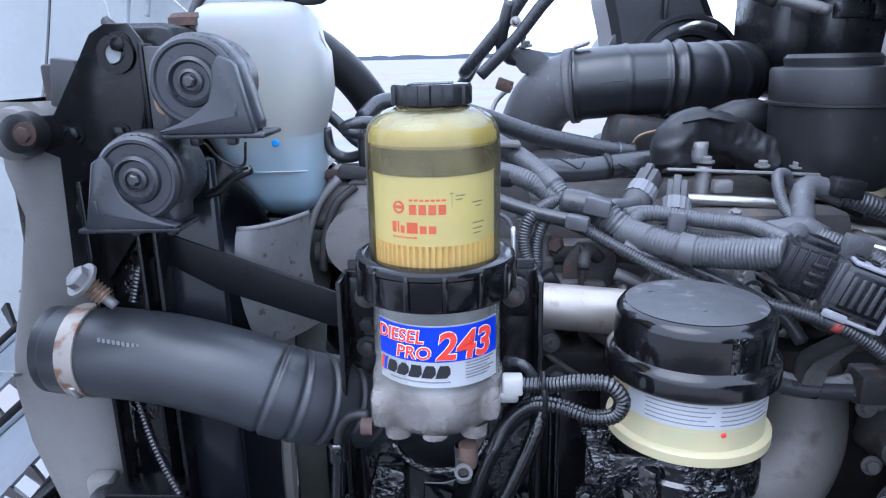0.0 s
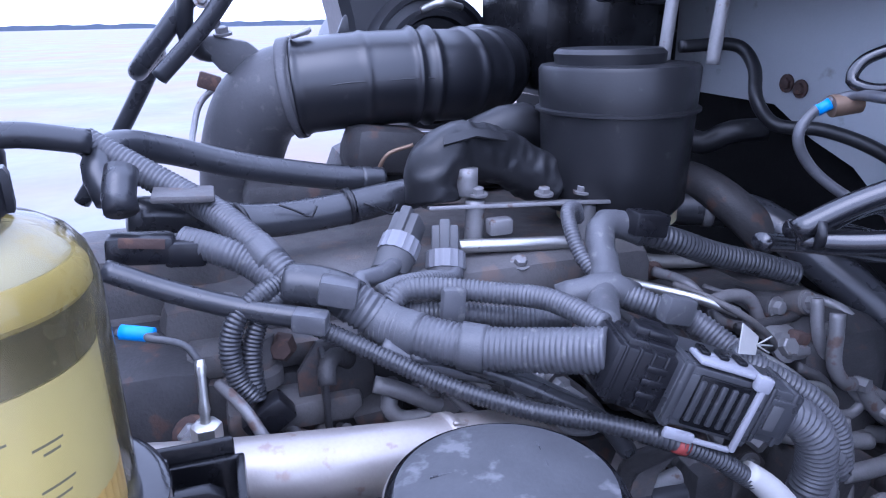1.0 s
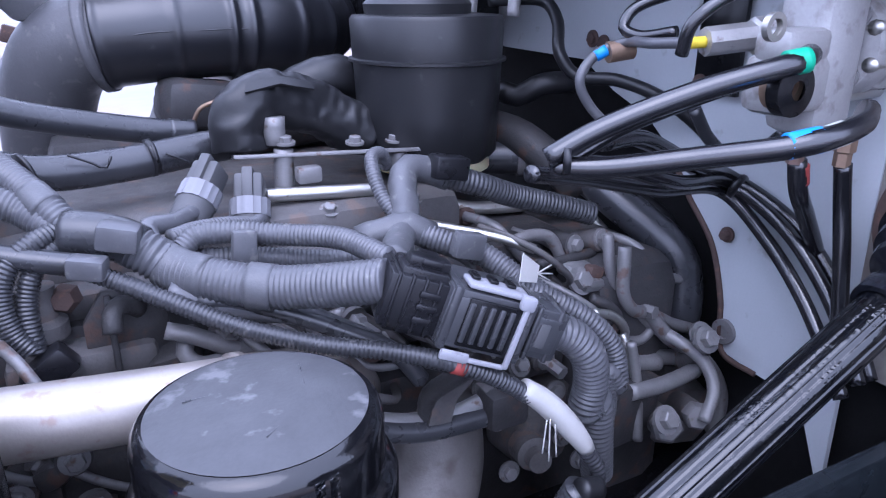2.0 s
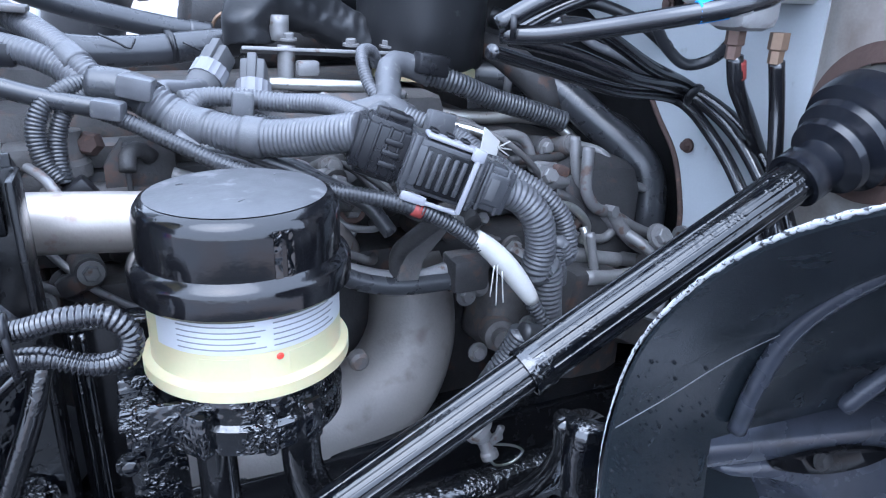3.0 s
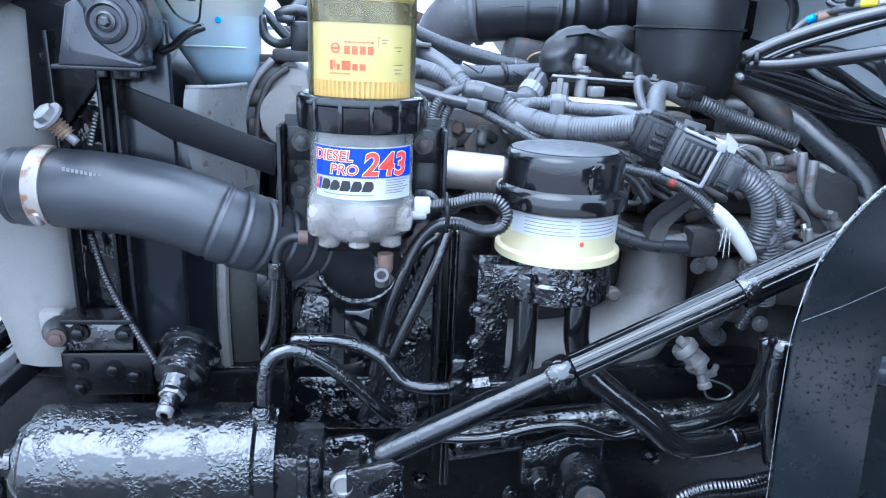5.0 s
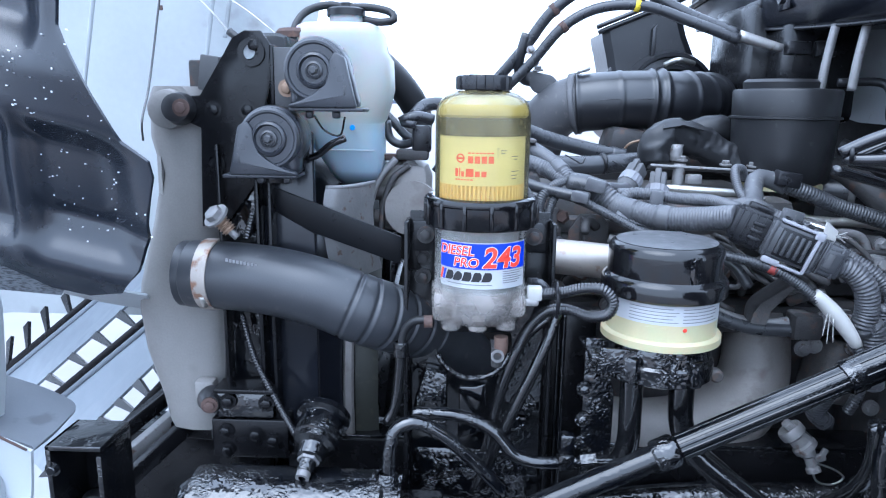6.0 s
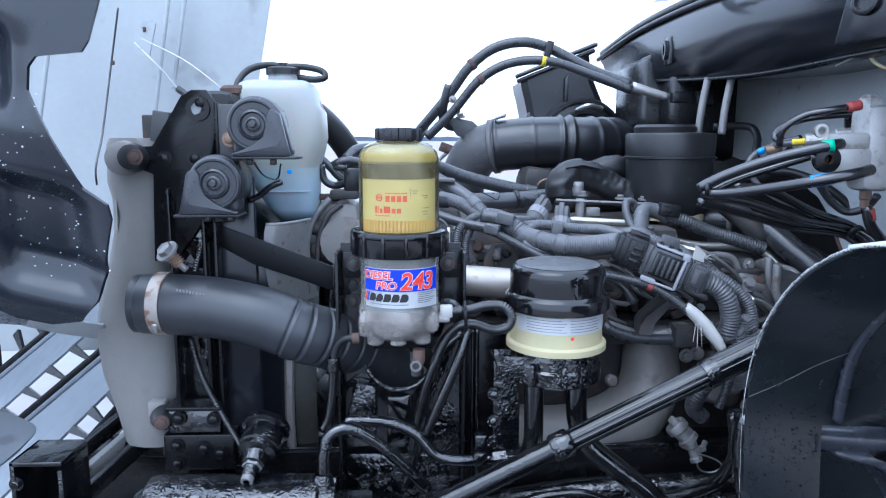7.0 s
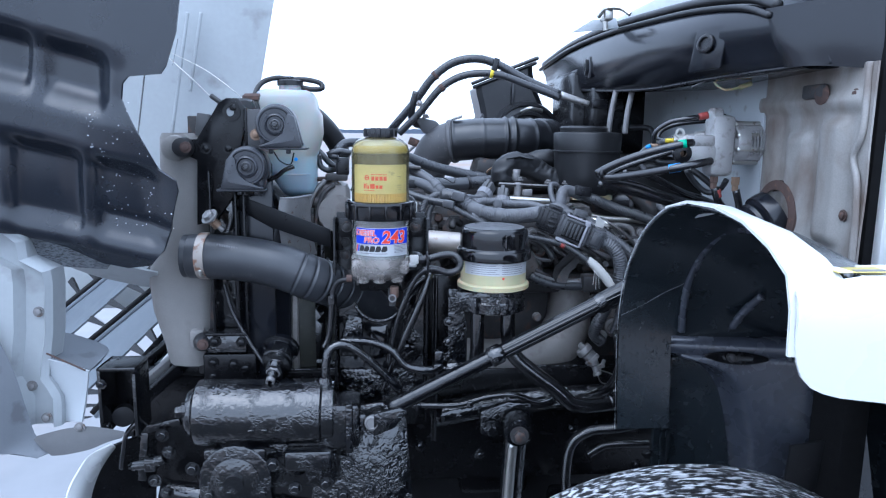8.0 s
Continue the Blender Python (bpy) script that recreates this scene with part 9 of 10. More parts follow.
    hose("steel_tube", "thin bare pipe above the head", [(0.556, 1.000, 1.435), (0.605, 0.980, 1.423), (0.648, 0.950, 1.414), (0.682, 0.930, 1.401)], 0.006, ZINC, "pipe", 10)
    hose("rubber_tube", "dark rubber hose behind the coolant hose", [(0.900, 1.100, 1.393), (0.942, 1.050, 1.400), (0.977, 1.020, 1.373), (0.984, 1.000, 1.334), (0.980, 0.990, 1.293)], 0.012, RUBBER)
    hose("rubber_tube", "black rubber heater hose below the cowl", [(0.807, 1.220, 1.547), (0.830, 1.200, 1.540), (0.855, 1.180, 1.557), (0.901, 1.160, 1.561)], 0.017, RUBBER)
    hose("heater_pipe", "black heater pipe along the cab wall", [(0.774, 1.200, 1.679), (0.856, 1.180, 1.677), (0.859, 1.150, 1.651), (0.844, 1.120, 1.608), (0.859, 1.100, 1.579), (0.894, 1.050, 1.575), (0.925, 0.990, 1.554), (0.969, 0.950, 1.509), (0.983, 0.920, 1.470)], 0.009, RUBBER, "pipe", 12)
    hose("far_pipe", "dark thick pipe behind the cover", [(0.770, 1.200, 1.501), (0.797, 1.150, 1.490), (0.822, 1.100, 1.460), (0.860, 1.080, 1.417)], 0.026, DARK_CAST, "pipe")
    n = thing("pump_union", "large dull hexagon union on the fuel pump", "fitting", (0.90, 0.98, 1.29))
    part("hex", lathe([(0, 0), (0.024, 0), (0.024, 0.022), (0.02, 0.026), (0, 0.026)], (0.877, 0.950, 1.284), (0, -0.2, 1), 6), DULL_STEEL, n)
    part("base", lathe([(0, -0.05), (0.03, -0.05), (0.03, 0), (0, 0)], (0.877, 0.950, 1.280), (0, -0.2, 1), 20), DARK_CAST, n)
    pp = thing("fuel_pump", "dull cast fuel pump body with unions", "pump", (0.80, 0.90, 1.15))
    for p, s, mm in (((0.779, 0.880, 1.191), (0.10, 0.08, 0.09), DARK_CAST), ((0.760, 0.950, 1.355), (0.05, 0.03, 0.02), DULL_STEEL), ((0.771, 0.930, 1.341), (0.05, 0.03, 0.02), DULL_STEEL), ((0.763, 0.990, 1.371), (0.03, 0.03, 0.015), RUST), ((0.671, 1.080, 1.402), (0.025, 0.02, 0.025), RUST)):
        part("fitting", rbox(p, s, 0.010, (5, 10, 12)), mm, pp)
    for p in ((0.791, 0.800, 1.205), (0.889, 0.840, 1.271), (0.903, 0.860, 1.265), (0.753, 0.930, 1.345)):
        part("nut", bolt(p, (0, -0.8, 0.5), 0.012, 0.016), DULL_STEEL, pp)
    d = thing("drain_cock", "dull metal drain cock with wire loop", "valve", (0.586, 0.800, 1.055))
    part("body", join(lathe([(0, 0), (0.020, 0), (0.022, 0.004), (0.022, 0.016), (0.016, 0.020), (0.016, 0.034), (0.021, 0.037), (0.021, 0.046), (0, 0.048)], (0.562, 0.805, 1.092), (0.55, -0.2, -0.6), 18), rbox((0.573, 0.797, 1.090), (0.05, 0.020, 0.016), 0.004, (0, 35, 0))), DULL_STEEL, d)
    part("outlet", lathe([(0, 0), (0.013, 0), (0.013, 0.012), (0.009, 0.015), (0.009, 0.030), (0.012, 0.033), (0.012, 0.040), (0, 0.040)], (0.590, 0.792, 1.060), (0.3, -0.3, -0.9), 14), PIPE_GREY, d)
    part("wing", join(rbox((0.606, 0.785, 1.046), (0.030, 0.008, 0.014), 0.003, (0, -20, 0)), rbox((0.616, 0.785, 1.056), (0.010, 0.006, 0.018), 0.002, (0, 20, 0))), DULL_STEEL, d)
    part("wire_loop", tube([(0.604, 0.790, 1.037), (0.646, 0.790, 1.021), (0.658, 0.790, 1.009), (0.640, 0.790, 0.996), (0.614, 0.790, 1.001), (0.603, 0.790, 1.028)], 0.0018, 6), ZINC, d)
    hose("crossing_pipe", "dull grey pipe with joint behind the reservoir", [(0.439, 0.860, 1.278), (0.485, 0.860, 1.262), (0.535, 0.860, 1.256), (0.584, 0.860, 1.263), (0.610, 0.860, 1.255)], 0.011, DULL_STEEL, "pipe", 12)
    solid("pipe_joint", rbox((0.590, 0.850, 1.260), (0.05, 0.04, 0.045), 0.008), DARK_CAST, "dark pipe joint block", "fitting")
    hose("bracket_strap", "flat dark strap below the connector", [(0.537, 0.800, 1.356), (0.512, 0.830, 1.322), (0.499, 0.850, 1.296), (0.503, 0.860, 1.254)], 0.010, DARK_CAST, "bracket")
    hose("arch_hose", "black hose bending down beside the wheel arch", [(0.592, 0.620, 1.189), (0.608, 0.640, 1.136), (0.622, 0.680, 1.068), (0.605, 0.720, 1.006), (0.546, 0.750, 0.966), (0.479, 0.770, 0.948)], 0.012, SHINY_HOSE)
    hose("arch_pillar", "rounded black stay beside the wheel arch", [(0.604, 0.600, 1.198), (0.602, 0.600, 1.148), (0.611, 0.600, 1.078), (0.630, 0.600, 1.004)], 0.02, OILY_SMOOTH, "bracket")
    # coiled loop at the filter outlet
    w = thing("outlet_conduit", "black ribbed conduit looping back from the filter outlet", "wiring", (0.16, 0.63, 1.34))
    part("upper_run", corrugated([(0.117, 0.645, 1.363), (0.142, 0.635, 1.368), (0.173, 0.620, 1.379), (0.197, 0.615, 1.378), (0.210, 0.615, 1.362), (0.205, 0.620, 1.343), (0.184, 0.630, 1.335), (0.152, 0.640, 1.342), (0.125, 0.660, 1.332), (0.101, 0.680, 1.299), (0.085, 0.690, 1.258)], 0.0085, 0.0042, 0.0016, 14), CABLE, w)
    part("tie", ring_band([(0.133, 0.630, 1.374), (0.136, 0.630, 1.374)], 0.011, 14), PLASTIC, w)
    part("strap", tube([(0.134, 0.625, 1.379), (0.136, 0.620, 1.359), (0.136, 0.630, 1.333)], 0.0028, 8), PLASTIC, w)
    part("back_lead", tube([(0.100, 0.690, 1.369), (0.117, 0.680, 1.370), (0.130, 0.680, 1.354)], 0.006, 10), HOSE, w)


def clutter():
    """The dark tangle of unions, brackets and pipes on the engine's side, below the harness."""
    rnd = random.Random(11)
    mats = [DARK_CAST, DUSTY, DUSTY, DULL_STEEL, PIPE_GREY, PIPE_GREY]
    n = 100
    for i in range(n):
        x = 0.10 + 0.84 * i / n + rnd.uniform(-0.02, 0.02)
        y, z = rnd.uniform(0.89, 0.98), rnd.uniform(1.16, 1.385)
        if x < 0.5 and z < 1.22:
            z += 0.1
        if 0.38 < x < 0.66 and z < 1.28:
            z += 0.11
        if x > 0.66:
            y += 0.03
        z = min(z, 1.40)
        kind = i % 5
        if kind == 0:
            p = thing("pipe_union", "dusty steel pipe union on the engine side", "fitting", (x, y, z), "pipe unions")
            d = (rnd.uniform(-0.5, 0.5), -1, rnd.uniform(-0.2, 0.8))
            part("nut", lathe([(0, 0), (0.013, 0), (0.013, 0.014), (0.009, 0.018), (0.009, 0.04), (0, 0.04)], (x, y, z), d, 6), DULL_STEEL, p)
            part("collar", lathe([(0.009, 0), (0.018, 0), (0.018, 0.006), (0.009, 0.006)], (x, y, z), d, 16), RUST if i % 15 == 0 else DUSTY, p)
            part("stub", tube([(x, y, z), (x + rnd.uniform(-0.02, 0.02), y + 0.05, z - 0.04)], 0.010, 10), DARK_CAST, p)
        elif kind in (1, 3):
            q = rnd.uniform(-1, 1)
            pts = [(x - 0.05, y + 0.05, z + 0.035), (x - 0.03, y + 0.005, z + 0.03), (x, y - 0.02, z + 0.015 * q), (x + 0.04, y - 0.02, z - 0.025), (x + 0.06, y + 0.02, z - 0.04 - 0.02 * q), (x + 0.065, y + 0.07, z - 0.05)]
            solid("fuel_line", tube(pts, rnd.choice((0.0045, 0.0055, 0.007)), 8), mats[rnd.randrange(6)], "thin bent fuel line on the engine side", "pipe", "fuel lines")
        elif kind == 2:
            solid("side_bracket", rbox((x, y + 0.02, z), (rnd.uniform(0.025, 0.06), 0.05, rnd.uniform(0.02, 0.05)), 0.008, (rnd.uniform(-20, 20), rnd.uniform(-30, 30), rnd.uniform(-25, 25))), DARK_CAST, "dusty dark bracket on the engine side", "bracket", "brackets on the engine")
        else:
            p = thing("side_stud", "bolt on a round boss at the engine side", "bolt", (x, y, z), "bolts on the engine side")
            d = (rnd.uniform(-0.3, 0.3), -1, rnd.uniform(0, 0.6))
            part("boss", lathe([(0, -0.06), (0.018, -0.06), (0.016, 0), (0.010, 0.003), (0, 0.003)], (x, y, z), d, 18), mats[rnd.randrange(3)], p)
            part("bolt", bolt((x, y, z), d, 0.009, 0.012), DULL_STEEL, p)


def pump_side():
    """The unions and bent pipes on the fuel pump, behind the big connector, and the tubes under the harness."""
    def pipe(label, pts, r, m=PIPE_GREY):
        return solid("pump_pipe", tube(pts, r, 12), m, label, "pipe", "pump pipes")
    c = thing("supply_pump", "dusty grey cast pump body with bolts", "pump", (0.726, 0.970, 1.104))
    part("body", rbox((0.720, 0.975, 1.133), (0.095, 0.09, 0.12), 0.022, (0, 12, 8), 4), DUSTY, c)
    part("flange", rbox((0.789, 0.965, 1.093), (0.03, 0.10, 0.11), 0.008, (0, 12, 8)), DARK_CAST, c)
    part("boss", lathe([(0, 0), (0.026, 0), (0.024, 0.03), (0.016, 0.034), (0.016, 0.05), (0, 0.052)], (0.689, 0.940, 1.116), (-0.2, -1, 0.1), 24), DUSTY, c)
    for p in ((0.651, 0.928, 1.197), (0.723, 0.928, 1.195), (0.737, 0.925, 1.122), (0.656, 0.930, 1.089), (0.757, 0.915, 1.163), (0.762, 0.915, 1.083)):
        part("bolt", bolt(p, (-0.1, -1, 0.15), 0.010, 0.012), DULL_STEEL, c)
    h = thing("fuel_pump", "dull grey pump head with a hexagon plug", "pump", (0.890, 0.970, 1.261))
    part("block", rbox((0.902, 0.990, 1.239), (0.12, 0.07, 0.10), 0.018, (5, -15, 10), 4), DUSTY, h)
    part("hexagon_plug", lathe([(0, 0), (0.021, 0), (0.021, 0.018), (0.015, 0.022), (0, 0.022)], (0.905, 0.990, 1.296), (-0.1, -0.5, 0.85), 6), PIPE_GREY, h)
    part("washer", lathe([(0.0, -0.005), (0.027, -0.005), (0.027, 0.0), (0, 0.0)], (0.905, 0.990, 1.296), (-0.1, -0.5, 0.85), 24), DUSTY, h)
    for p in ((0.814, 0.945, 1.300), (0.836, 0.945, 1.223), (0.917, 0.945, 1.266)):
        part("bolt", bolt(p, (-0.1, -1, 0.3), 0.009, 0.011), DULL_STEEL, h)
    pipe("pale grey bent pipe over the pump head", [(0.806, 0.930, 1.369), (0.811, 0.920, 1.336), (0.825, 0.915, 1.304), (0.853, 0.910, 1.276), (0.881, 0.905, 1.256), (0.917, 0.910, 1.255)], 0.0085)
    pipe("bare steel tube with a collar", [(0.774, 0.920, 1.242), (0.834, 0.910, 1.223), (0.874, 0.905, 1.218), (0.916, 0.900, 1.208)], 0.011, DULL_STEEL)
    pipe("dull bent pipe with rusty patches", [(0.793, 0.930, 1.402), (0.791, 0.920, 1.367), (0.802, 0.915, 1.329), (0.833, 0.905, 1.293), (0.854, 0.900, 1.270), (0.838, 0.900, 1.256), (0.810, 0.905, 1.262)], 0.0075)
    pipe("thick dull grey pipe curving down", [(0.846, 0.900, 1.296), (0.873, 0.885, 1.258), (0.915, 0.875, 1.230), (0.954, 0.870, 1.188), (0.978, 0.870, 1.136), (0.982, 0.880, 1.078)], 0.0105)
    pipe("pale cut steel stub", [(0.770, 0.840, 1.227), (0.827, 0.845, 1.219), (0.903, 0.860, 1.212)], 0.0105, DULL_STEEL)
    pipe("thin upright dull steel pipe", [(0.783, 0.860, 1.284), (0.789, 0.850, 1.234), (0.792, 0.840, 1.151)], 0.0065, DULL_STEEL)
    pipe("bright hooked pipe behind the connector", [(0.736, 0.880, 1.326), (0.772, 0.885, 1.312), (0.800, 0.890, 1.281), (0.793, 0.890, 1.257)], 0.006, ZINC)
    pipe("dusty tube below the rear run", [(0.669, 0.970, 1.397), (0.702, 0.975, 1.401), (0.735, 0.975, 1.394), (0.753, 0.970, 1.363)], 0.008)
    pipe("dusty tube beside the tag", [(0.702, 0.950, 1.370), (0.749, 0.955, 1.367), (0.789, 0.960, 1.367), (0.832, 0.970, 1.358)], 0.007, DARK_CAST)
    pipe("dusty pipe across the pump", [(0.814, 0.930, 1.238), (0.887, 0.920, 1.215), (0.956, 0.910, 1.184)], 0.009, DARK_CAST)
    pipe("grey tube under the main conduit", [(0.264, 0.930, 1.392), (0.286, 0.925, 1.384), (0.324, 0.920, 1.361), (0.361, 0.910, 1.334)], 0.0085)
    pipe("hooked grey tube under the conduit", [(0.347, 0.920, 1.370), (0.319, 0.925, 1.352), (0.288, 0.930, 1.350), (0.278, 0.935, 1.363), (0.283, 0.940, 1.374)], 0.0085)
    pipe("long grey tube below the harness", [(0.271, 0.920, 1.435), (0.302, 0.910, 1.421), (0.344, 0.900, 1.408), (0.385, 0.880, 1.402), (0.419, 0.870, 1.383), (0.449, 0.860, 1.367)], 0.0105, CONDUIT)
    pipe("tube into the bracket", [(0.220, 0.930, 1.399), (0.223, 0.940, 1.416), (0.233, 0.950, 1.418), (0.246, 0.960, 1.406)], 0.009, DARK_CAST)
    pipe("pale tube by the lid", [(0.421, 0.900, 1.392), (0.423, 0.890, 1.366), (0.417, 0.890, 1.336)], 0.009, DULL_STEEL)
    pipe("rusty pipe by the lid", [(0.388, 0.910, 1.364), (0.401, 0.900, 1.338), (0.406, 0.900, 1.317)], 0.009, DUSTY)
    pipe("pale bent injection pipe", [(0.800, 0.905, 1.392), (0.797, 0.900, 1.370), (0.796, 0.895, 1.332), (0.812, 0.892, 1.308), (0.844, 0.900, 1.295), (0.890, 0.900, 1.268), (0.938, 0.905, 1.246)], 0.0085)
    pipe("short bright steel pipe below the pump", [(0.730, 0.890, 1.258), (0.780, 0.882, 1.244), (0.853, 0.880, 1.227)], 0.011, DULL_STEEL)
    pipe("dark hooked pipe at the pump", [(0.752, 0.905, 1.332), (0.772, 0.895, 1.322), (0.790, 0.895, 1.300), (0.782, 0.900, 1.278), (0.760, 0.905, 1.270)], 0.007, DARK_CAST)
    n = thing("injection_pump", "dusty cast injection pump with hexagon valves", "pump", (0.86, 0.92, 1.15))
    part("body", join(rbox((0.949, 0.930, 1.099), (0.13, 0.08, 0.10), 0.03, (0, 20, 10)), rbox((0.927, 0.950, 1.160), (0.12, 0.06, 0.07), 0.02, (0, 10, 0))), DUSTY, n)
    for q, d, r in (((0.826, 0.830, 1.169), (-0.4, -0.8, 0.3), 0.021), ((0.879, 0.830, 1.168), (-0.4, -0.8, 0.3), 0.019), ((0.900, 0.850, 1.258), (-0.2, -0.6, 0.8), 0.017)):
        part("valve", lathe([(0, -0.06), (r * 0.9, -0.06), (r * 0.9, 0), (0, 0)], q, d, 20), DUSTY, n)
        part("valve_hex", lathe([(0, 0), (r, 0), (r, 0.012), (r * 0.8, 0.016), (0, 0.016)], q, d, 6), DULL_STEEL, n)
    part("red_paint", rbox((0.774, 0.930, 1.355), (0.022, 0.02, 0.016), 0.005, (0, 15, 0)), RUST, n)
    b = thing("lift_bracket", "dark bent steel bracket under the harness", "bracket", (0.236, 0.960, 1.385))
    part("plate", slab([(-0.04, -0.05), (0.035, -0.05), (0.035, 0.03), (0.02, 0.05), (-0.02, 0.05), (-0.04, 0.02)], upright(*(0.236, 0.965, 1.379)), 0.008), DARK_CAST, b)
    part("fold", rbox((0.220, 0.955, 1.380), (0.006, 0.03, 0.09), 0.002), DARK_CAST, b)
    part("rusty_union", lathe([(0, 0), (0.014, 0), (0.014, 0.014), (0.010, 0.02), (0, 0.02)], (0.187, 0.990, 1.419), (-0.2, -1, 0.2), 6), RUST, b)
    part("ledge", rbox((0.192, 0.980, 1.359), (0.13, 0.06, 0.03), 0.008), DUSTY, b)
    part("boss", lathe([(0, 0), (0.024, 0), (0.024, 0.014), (0.018, 0.02), (0.018, 0.05), (0, 0.05)], (0.161, 0.985, 1.386), (0, 0, 1), 20), DUSTY, b)
    s = thing("stay_bracket", "dusty twisted steel strap below the connector", "bracket", (0.5, 0.86, 1.25))
    part("strap", thicken(loft([[(0.527, 0.830, 1.345), (0.558, 0.830, 1.339)], [(0.515, 0.840, 1.320), (0.549, 0.840, 1.318)], [(0.503, 0.850, 1.295), (0.529, 0.850, 1.287)], [(0.496, 0.850, 1.264), (0.522, 0.850, 1.258)]]), 0.006), DUSTY, s)
    part("block", rbox((0.584, 0.860, 1.258), (0.035, 0.03, 0.05), 0.006), DUSTY, s)
    part("tube", tube([(0.426, 0.850, 1.281), (0.450, 0.850, 1.268), (0.498, 0.850, 1.254), (0.572, 0.850, 1.250)], 0.0115, 14), CONDUIT_DARK, s)


# ---- brake valve, cables at the cab wall ----
def brake_valve():
    t = thing("brake_valve", "grey cast brake valve with coloured line markers", "valve", (0.879, 0.740, 1.630))
    part("body", join(rbox((0.866, 0.740, 1.632), (0.060, 0.06, 0.150), 0.014), rbox((0.820, 0.735, 1.609), (0.07, 0.05, 0.055), 0.012), rbox((0.815, 0.730, 1.644), (0.06, 0.04, 0.03), 0.008)), CAST_ALU, t)
    c = Vector((0.893, 0.750, 1.640))
    part("cylinder", lathe([(0, 0), (0.050, 0), (0.054, 0.006), (0.054, 0.032), (0.047, 0.036), (0.047, 0.088), (0.056, 0.092), (0.056, 0.108), (0.050, 0.112), (0, 0.112)], c, (1, 0.1, 0), 32), CAST_ALU, t)
    part("rear_block", join(rbox(c + Vector((0.062, 0.006, 0)), (0.080, 0.085, 0.088), 0.012, (0, 0, 6)), rbox(c + Vector((0.108, 0.010, 0)), (0.022, 0.098, 0.100), 0.014, (0, 0, 6))), CAST_ALU, t)
    for k in range(5):
        part("fin", lathe([(0.046, 0), (0.0535, 0.001), (0.0535, 0.005), (0.046, 0.006)], c + Vector((0.038 + 0.0085 * k, 0.004, 0)), (1, 0.1, 0), 28), CAST_ALU, t)
    for k in range(4):
        a = radians(45 + 90 * k)
        part("bolt", bolt(c + Vector((0.0, 0.04 * math.cos(a), 0.04 * math.sin(a))), (-1, -0.1, 0), 0.007, 0.008), DULL_STEEL, t)
    for dz in (-0.046, -0.016, 0.018, 0.046):
        part("tie_rod", tube([c + Vector((0.004, -0.055 + abs(dz) * 0.7, dz)), c + Vector((0.112, -0.045 + abs(dz) * 0.7, dz))], 0.0075, 10), ZINC, t)
    part("top_nut", lathe([(0, 0), (0.020, 0), (0.020, 0.02), (0.014, 0.026), (0, 0.026)], (0.853, 0.740, 1.699), (0, 0, 1), 6), CAST_ALU, t)
    part("port", lathe([(0, 0), (0.020, 0), (0.020, 0.012), (0.011, 0.014), (0.010, 0.004), (0, 0.004)], (0.747, 0.690, 1.616), (0, -1, 0), 28), BRASS, t)
    part("roller", lathe([(0.008, 0), (0.022, 0.0), (0.022, 0.012), (0.008, 0.014)], (0.745, 0.680, 1.614), (0, -1, 0), 28), BLACK_PAINT, t)
    part("lift_eye", lathe([(0.007, -0.003), (0.012, -0.003), (0.012, 0.003), (0.007, 0.003)], (0.747, 0.700, 1.662), (0, -1, 0), 18), ZINC, t)
    for at, metal in (((0.861, 0.740, 1.560), COPPER), ((0.907, 0.720, 1.556), BRASS)):
        part("fitting", lathe([(0, 0), (0.011, 0), (0.011, -0.018), (0.0085, -0.020), (0.0085, -0.034), (0, -0.034)], at, (0, 0, 1), 6), metal, t)
    part("red_band", ring_band([(0.800, 0.715, 1.702), (0.820, 0.715, 1.706)], 0.009, 12), RED, t)
    part("green_band", ring_band([(0.735, 0.674, 1.635), (0.752, 0.668, 1.638)], 0.0105, 14), GREEN, t)
    part("blue_band", ring_band([(0.698, 0.634, 1.579), (0.722, 0.624, 1.584)], 0.0105, 14), BLUE, t)
    part("white_band", ring_band([(0.728, 0.622, 1.585), (0.742, 0.620, 1.588)], 0.0100, 14), WHITE_PLASTIC, t)


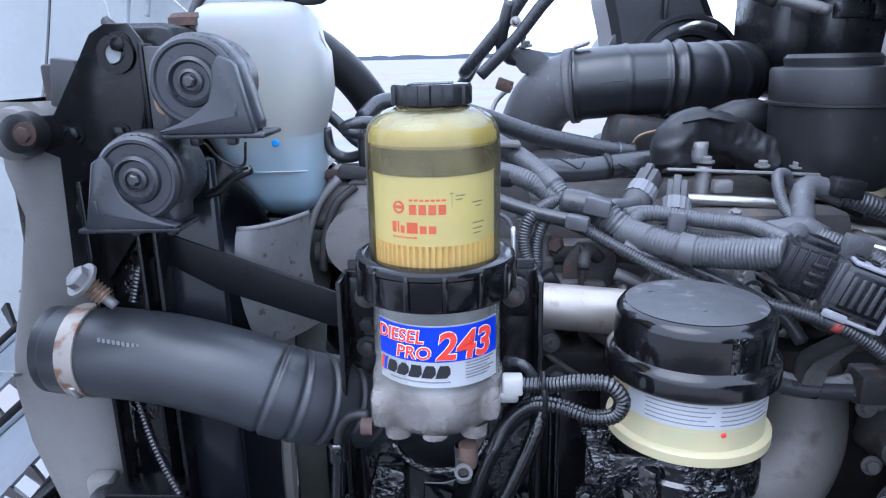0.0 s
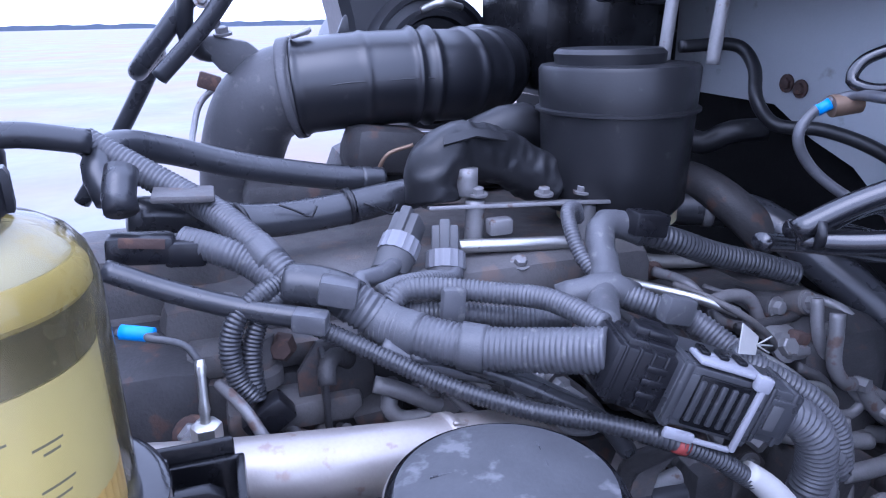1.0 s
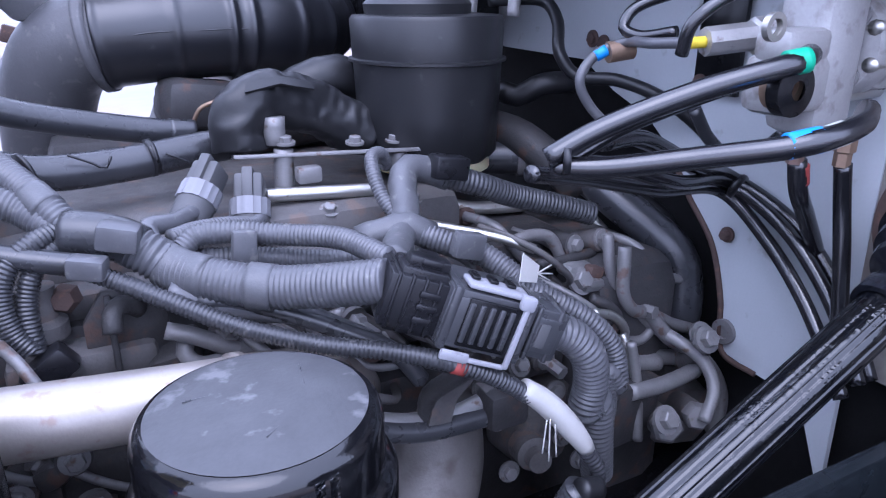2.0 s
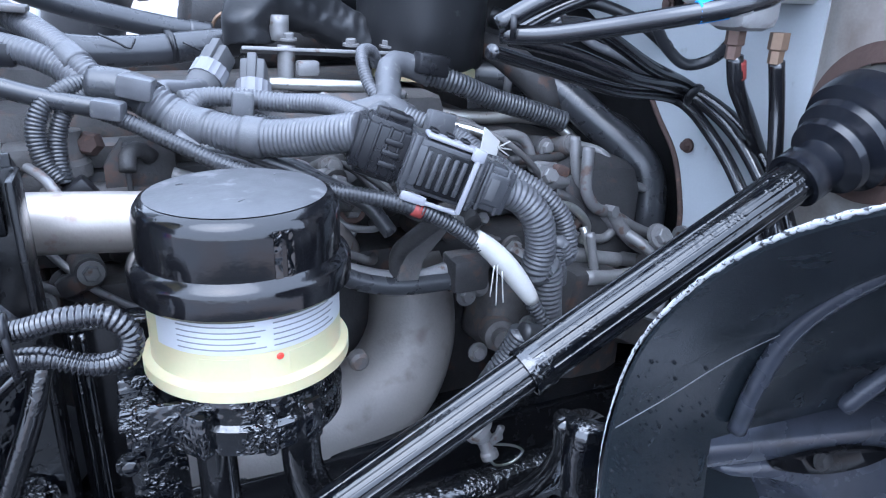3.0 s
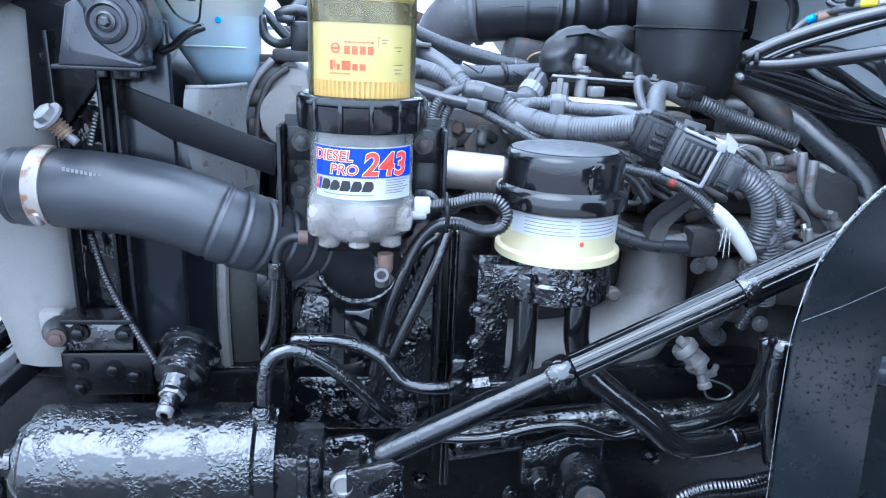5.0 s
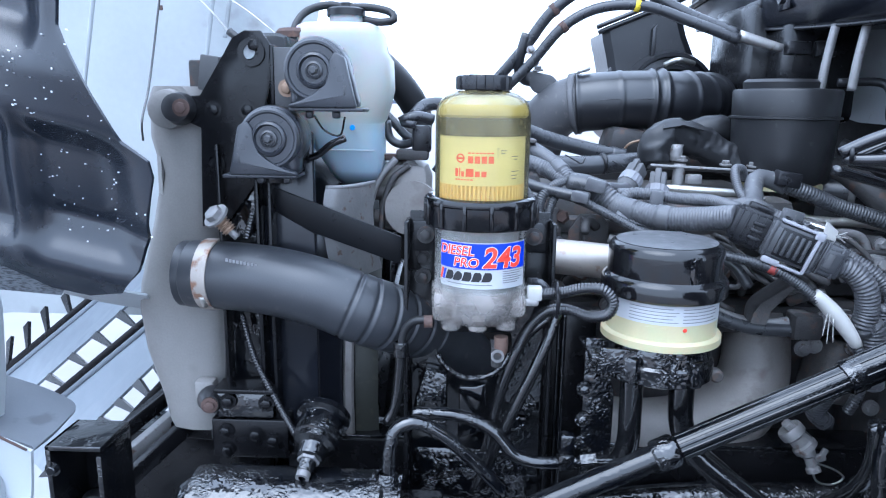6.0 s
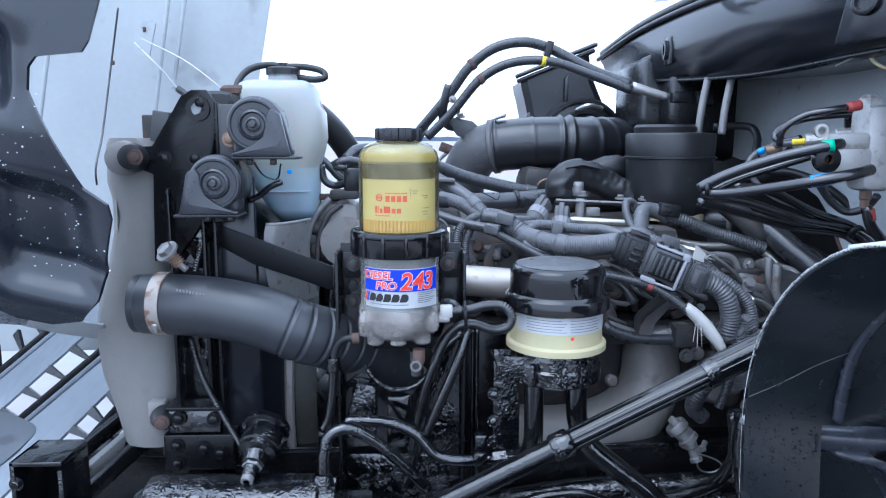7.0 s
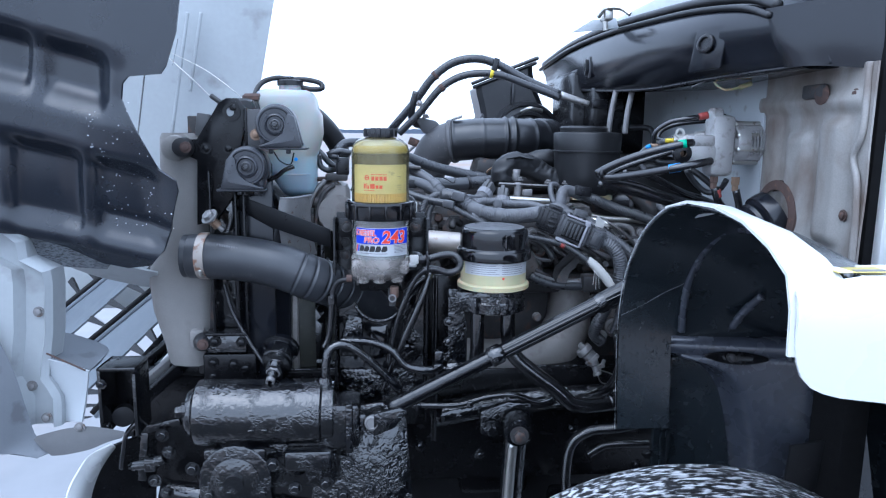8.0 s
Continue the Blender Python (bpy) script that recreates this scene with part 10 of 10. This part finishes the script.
def cab_cables():
    def cable(label, pts, r, mat=CABLE, seg=12):
        return solid("air_line", tube(pts, r, seg), mat, label, "air line", "air lines at the cab wall")
    tip = (0.562, 0.752, 1.560)
    cable("thick glossy black air line with green marker", [tip, (0.599, 0.735, 1.583), (0.668, 0.700, 1.614), (0.742, 0.67, 1.636), (0.771, 0.680, 1.640)], 0.0095)
    cable("thick glossy black air line with blue marker", [(0.568, 0.755, 1.552), (0.60, 0.73, 1.553), (0.65, 0.685, 1.564), (0.707, 0.627, 1.581), (0.76, 0.62, 1.592), (0.80, 0.64, 1.598)], 0.0095)
    cable("thick black air line below the marker", [(0.59, 0.76, 1.553), (0.630, 0.750, 1.576), (0.694, 0.730, 1.601), (0.752, 0.700, 1.624)], 0.0065)
    solid("line_tie", ring_band([(0.572, 0.744, 1.560), (0.577, 0.741, 1.560)], 0.0125, 14), PLASTIC, "black tie gathering the air lines", "cable tie")
    cable("black air line with red marker", [(0.708, 0.760, 1.637), (0.707, 0.750, 1.664), (0.734, 0.735, 1.688), (0.769, 0.720, 1.697), (0.812, 0.720, 1.704)], 0.006)
    cable("thin dark line with blue and yellow marks", [(0.801, 0.860, 1.650), (0.787, 0.900, 1.644), (0.781, 0.920, 1.652), (0.791, 0.920, 1.670), (0.821, 0.900, 1.686), (0.882, 0.880, 1.695), (0.964, 0.860, 1.699)], 0.0065)
    cable("grey bent line beside the cab wall", [(0.776, 0.795, 1.644), (0.771, 0.860, 1.639), (0.783, 0.920, 1.636), (0.757, 0.935, 1.623), (0.736, 0.935, 1.596), (0.750, 0.930, 1.565), (0.785, 0.910, 1.532), (0.829, 0.890, 1.512), (0.887, 0.880, 1.479)], 0.0058, CONDUIT)
    solid("line_marker", ring_band([(0.756, 0.935, 1.621), (0.767, 0.930, 1.628)], 0.0068, 12), BLUE, "blue tape marker on an air line", "marker")
    solid("line_marker", ring_band([(0.753, 0.800, 1.643), (0.773, 0.795, 1.644)], 0.0056, 12), YELLOW, "yellow tape marker on an air line", "marker")
    u = thing("valve_elbow", "bright and brown line unions beside the brake valve", "fitting", (0.837, 0.800, 1.643))
    part("union", lathe([(0, 0), (0.014, 0), (0.014, 0.05), (0.018, 0.052), (0.018, 0.10), (0, 0.10)], (0.773, 0.795, 1.644), (1, -0.3, 0.1), 8), ALU, u)
    part("sleeve", lathe([(0, 0), (0.012, 0), (0.012, 0.03), (0, 0.03)], (0.769, 0.930, 1.625), (1, -0.3, 0.15), 12), BRASS, u)
    part("ring", lathe([(0.013, -0.01), (0.024, -0.01), (0.024, 0.01), (0.013, 0.01)], (0.933, 0.800, 1.631), (0.1, -1, 0), 28), ALU, u)
    part("roller", lathe([(0.006, 0), (0.028, 0.0), (0.028, 0.012), (0.006, 0.016), (0, 0.016)], (0.873, 0.790, 1.595), (-0.2, -1, 0.1), 32), BLACK_PAINT, u)
    part("roller_pin", bolt((0.848, 0.772, 1.598), (-0.2, -1, 0.1), 0.008, 0.008), ZINC, u)
    # bundle running down the toe panel
    for run in (((0.606, 0.800, 1.544), (0.690, 0.810, 1.527), (0.773, 0.815, 1.500), (0.925, 0.863, 1.466), (0.934, 0.792, 1.432), (0.936, 0.740, 1.388), (0.930, 0.697, 1.343), (0.925, 0.663, 1.290)),
                ((0.640, 0.775, 1.562), (0.709, 0.800, 1.555), (0.821, 0.830, 1.509), (0.924, 0.866, 1.476), (0.950, 0.800, 1.440), (0.956, 0.750, 1.400), (0.950, 0.700, 1.350), (0.945, 0.663, 1.290)),
                ((0.590, 0.815, 1.530), (0.690, 0.845, 1.505), (0.800, 0.862, 1.476), (0.922, 0.872, 1.455), (0.924, 0.800, 1.412), (0.914, 0.740, 1.368), (0.905, 0.697, 1.325), (0.90, 0.663, 1.280))):
        cable("black air line running down the toe panel", run, 0.0085, CABLE)
    solid("line_tie", ring_band([(0.925, 0.857, 1.467), (0.926, 0.852, 1.465)], 0.0165, 14), PLASTIC, "black tie round the lines on the toe panel", "cable tie")
    cable("black drop line from the brake valve with red sleeve", [(0.865, 0.740, 1.529), (0.875, 0.740, 1.497), (0.910, 0.750, 1.461), (0.961, 0.760, 1.399), (0.994, 0.760, 1.335)], 0.0095)
    cable("black drop line from the brake valve", [(0.910, 0.720, 1.524), (0.923, 0.720, 1.479), (0.924, 0.710, 1.427), (0.924, 0.700, 1.367), (0.924, 0.690, 1.297)], 0.0090)
    solid("line_marker", ring_band([(0.870, 0.740, 1.523), (0.875, 0.740, 1.503)], 0.0100, 12), RED, "red sleeve on a drop line", "marker")
    cable("dark looping line with pale ferrule", [(0.842, 0.860, 1.565), (0.872, 0.860, 1.528), (0.900, 0.850, 1.507), (0.922, 0.830, 1.516), (0.924, 0.800, 1.543)], 0.0075, HOSE)
    w = thing("white_lead", "white and green leads hanging under the cowl", "wire", (0.837, 0.700, 1.781))
    part("lead", tube([(0.829, 0.720, 1.796), (0.833, 0.710, 1.779), (0.848, 0.700, 1.767), (0.880, 0.700, 1.770), (0.915, 0.700, 1.784)], 0.003, 8), CREAM, w)
    part("green_lead", tube([(0.786, 0.740, 1.773), (0.810, 0.730, 1.786), (0.825, 0.720, 1.796)], 0.0025, 8), GREY_PLASTIC, w)
    part("plug", ring_band([(0.888, 0.700, 1.772), (0.916, 0.700, 1.782)], 0.006, 10), CREAM, w)
    solid("wall_plug", rbox((1.003, 0.620, 1.776), (0.05, 0.04, 0.035), 0.008), BLACK_PAINT, "black socket on the cab wall", "socket")


harness()
big_connector()
engine_hoses()
clutter()
pump_side()
brake_valve()
cab_cables()
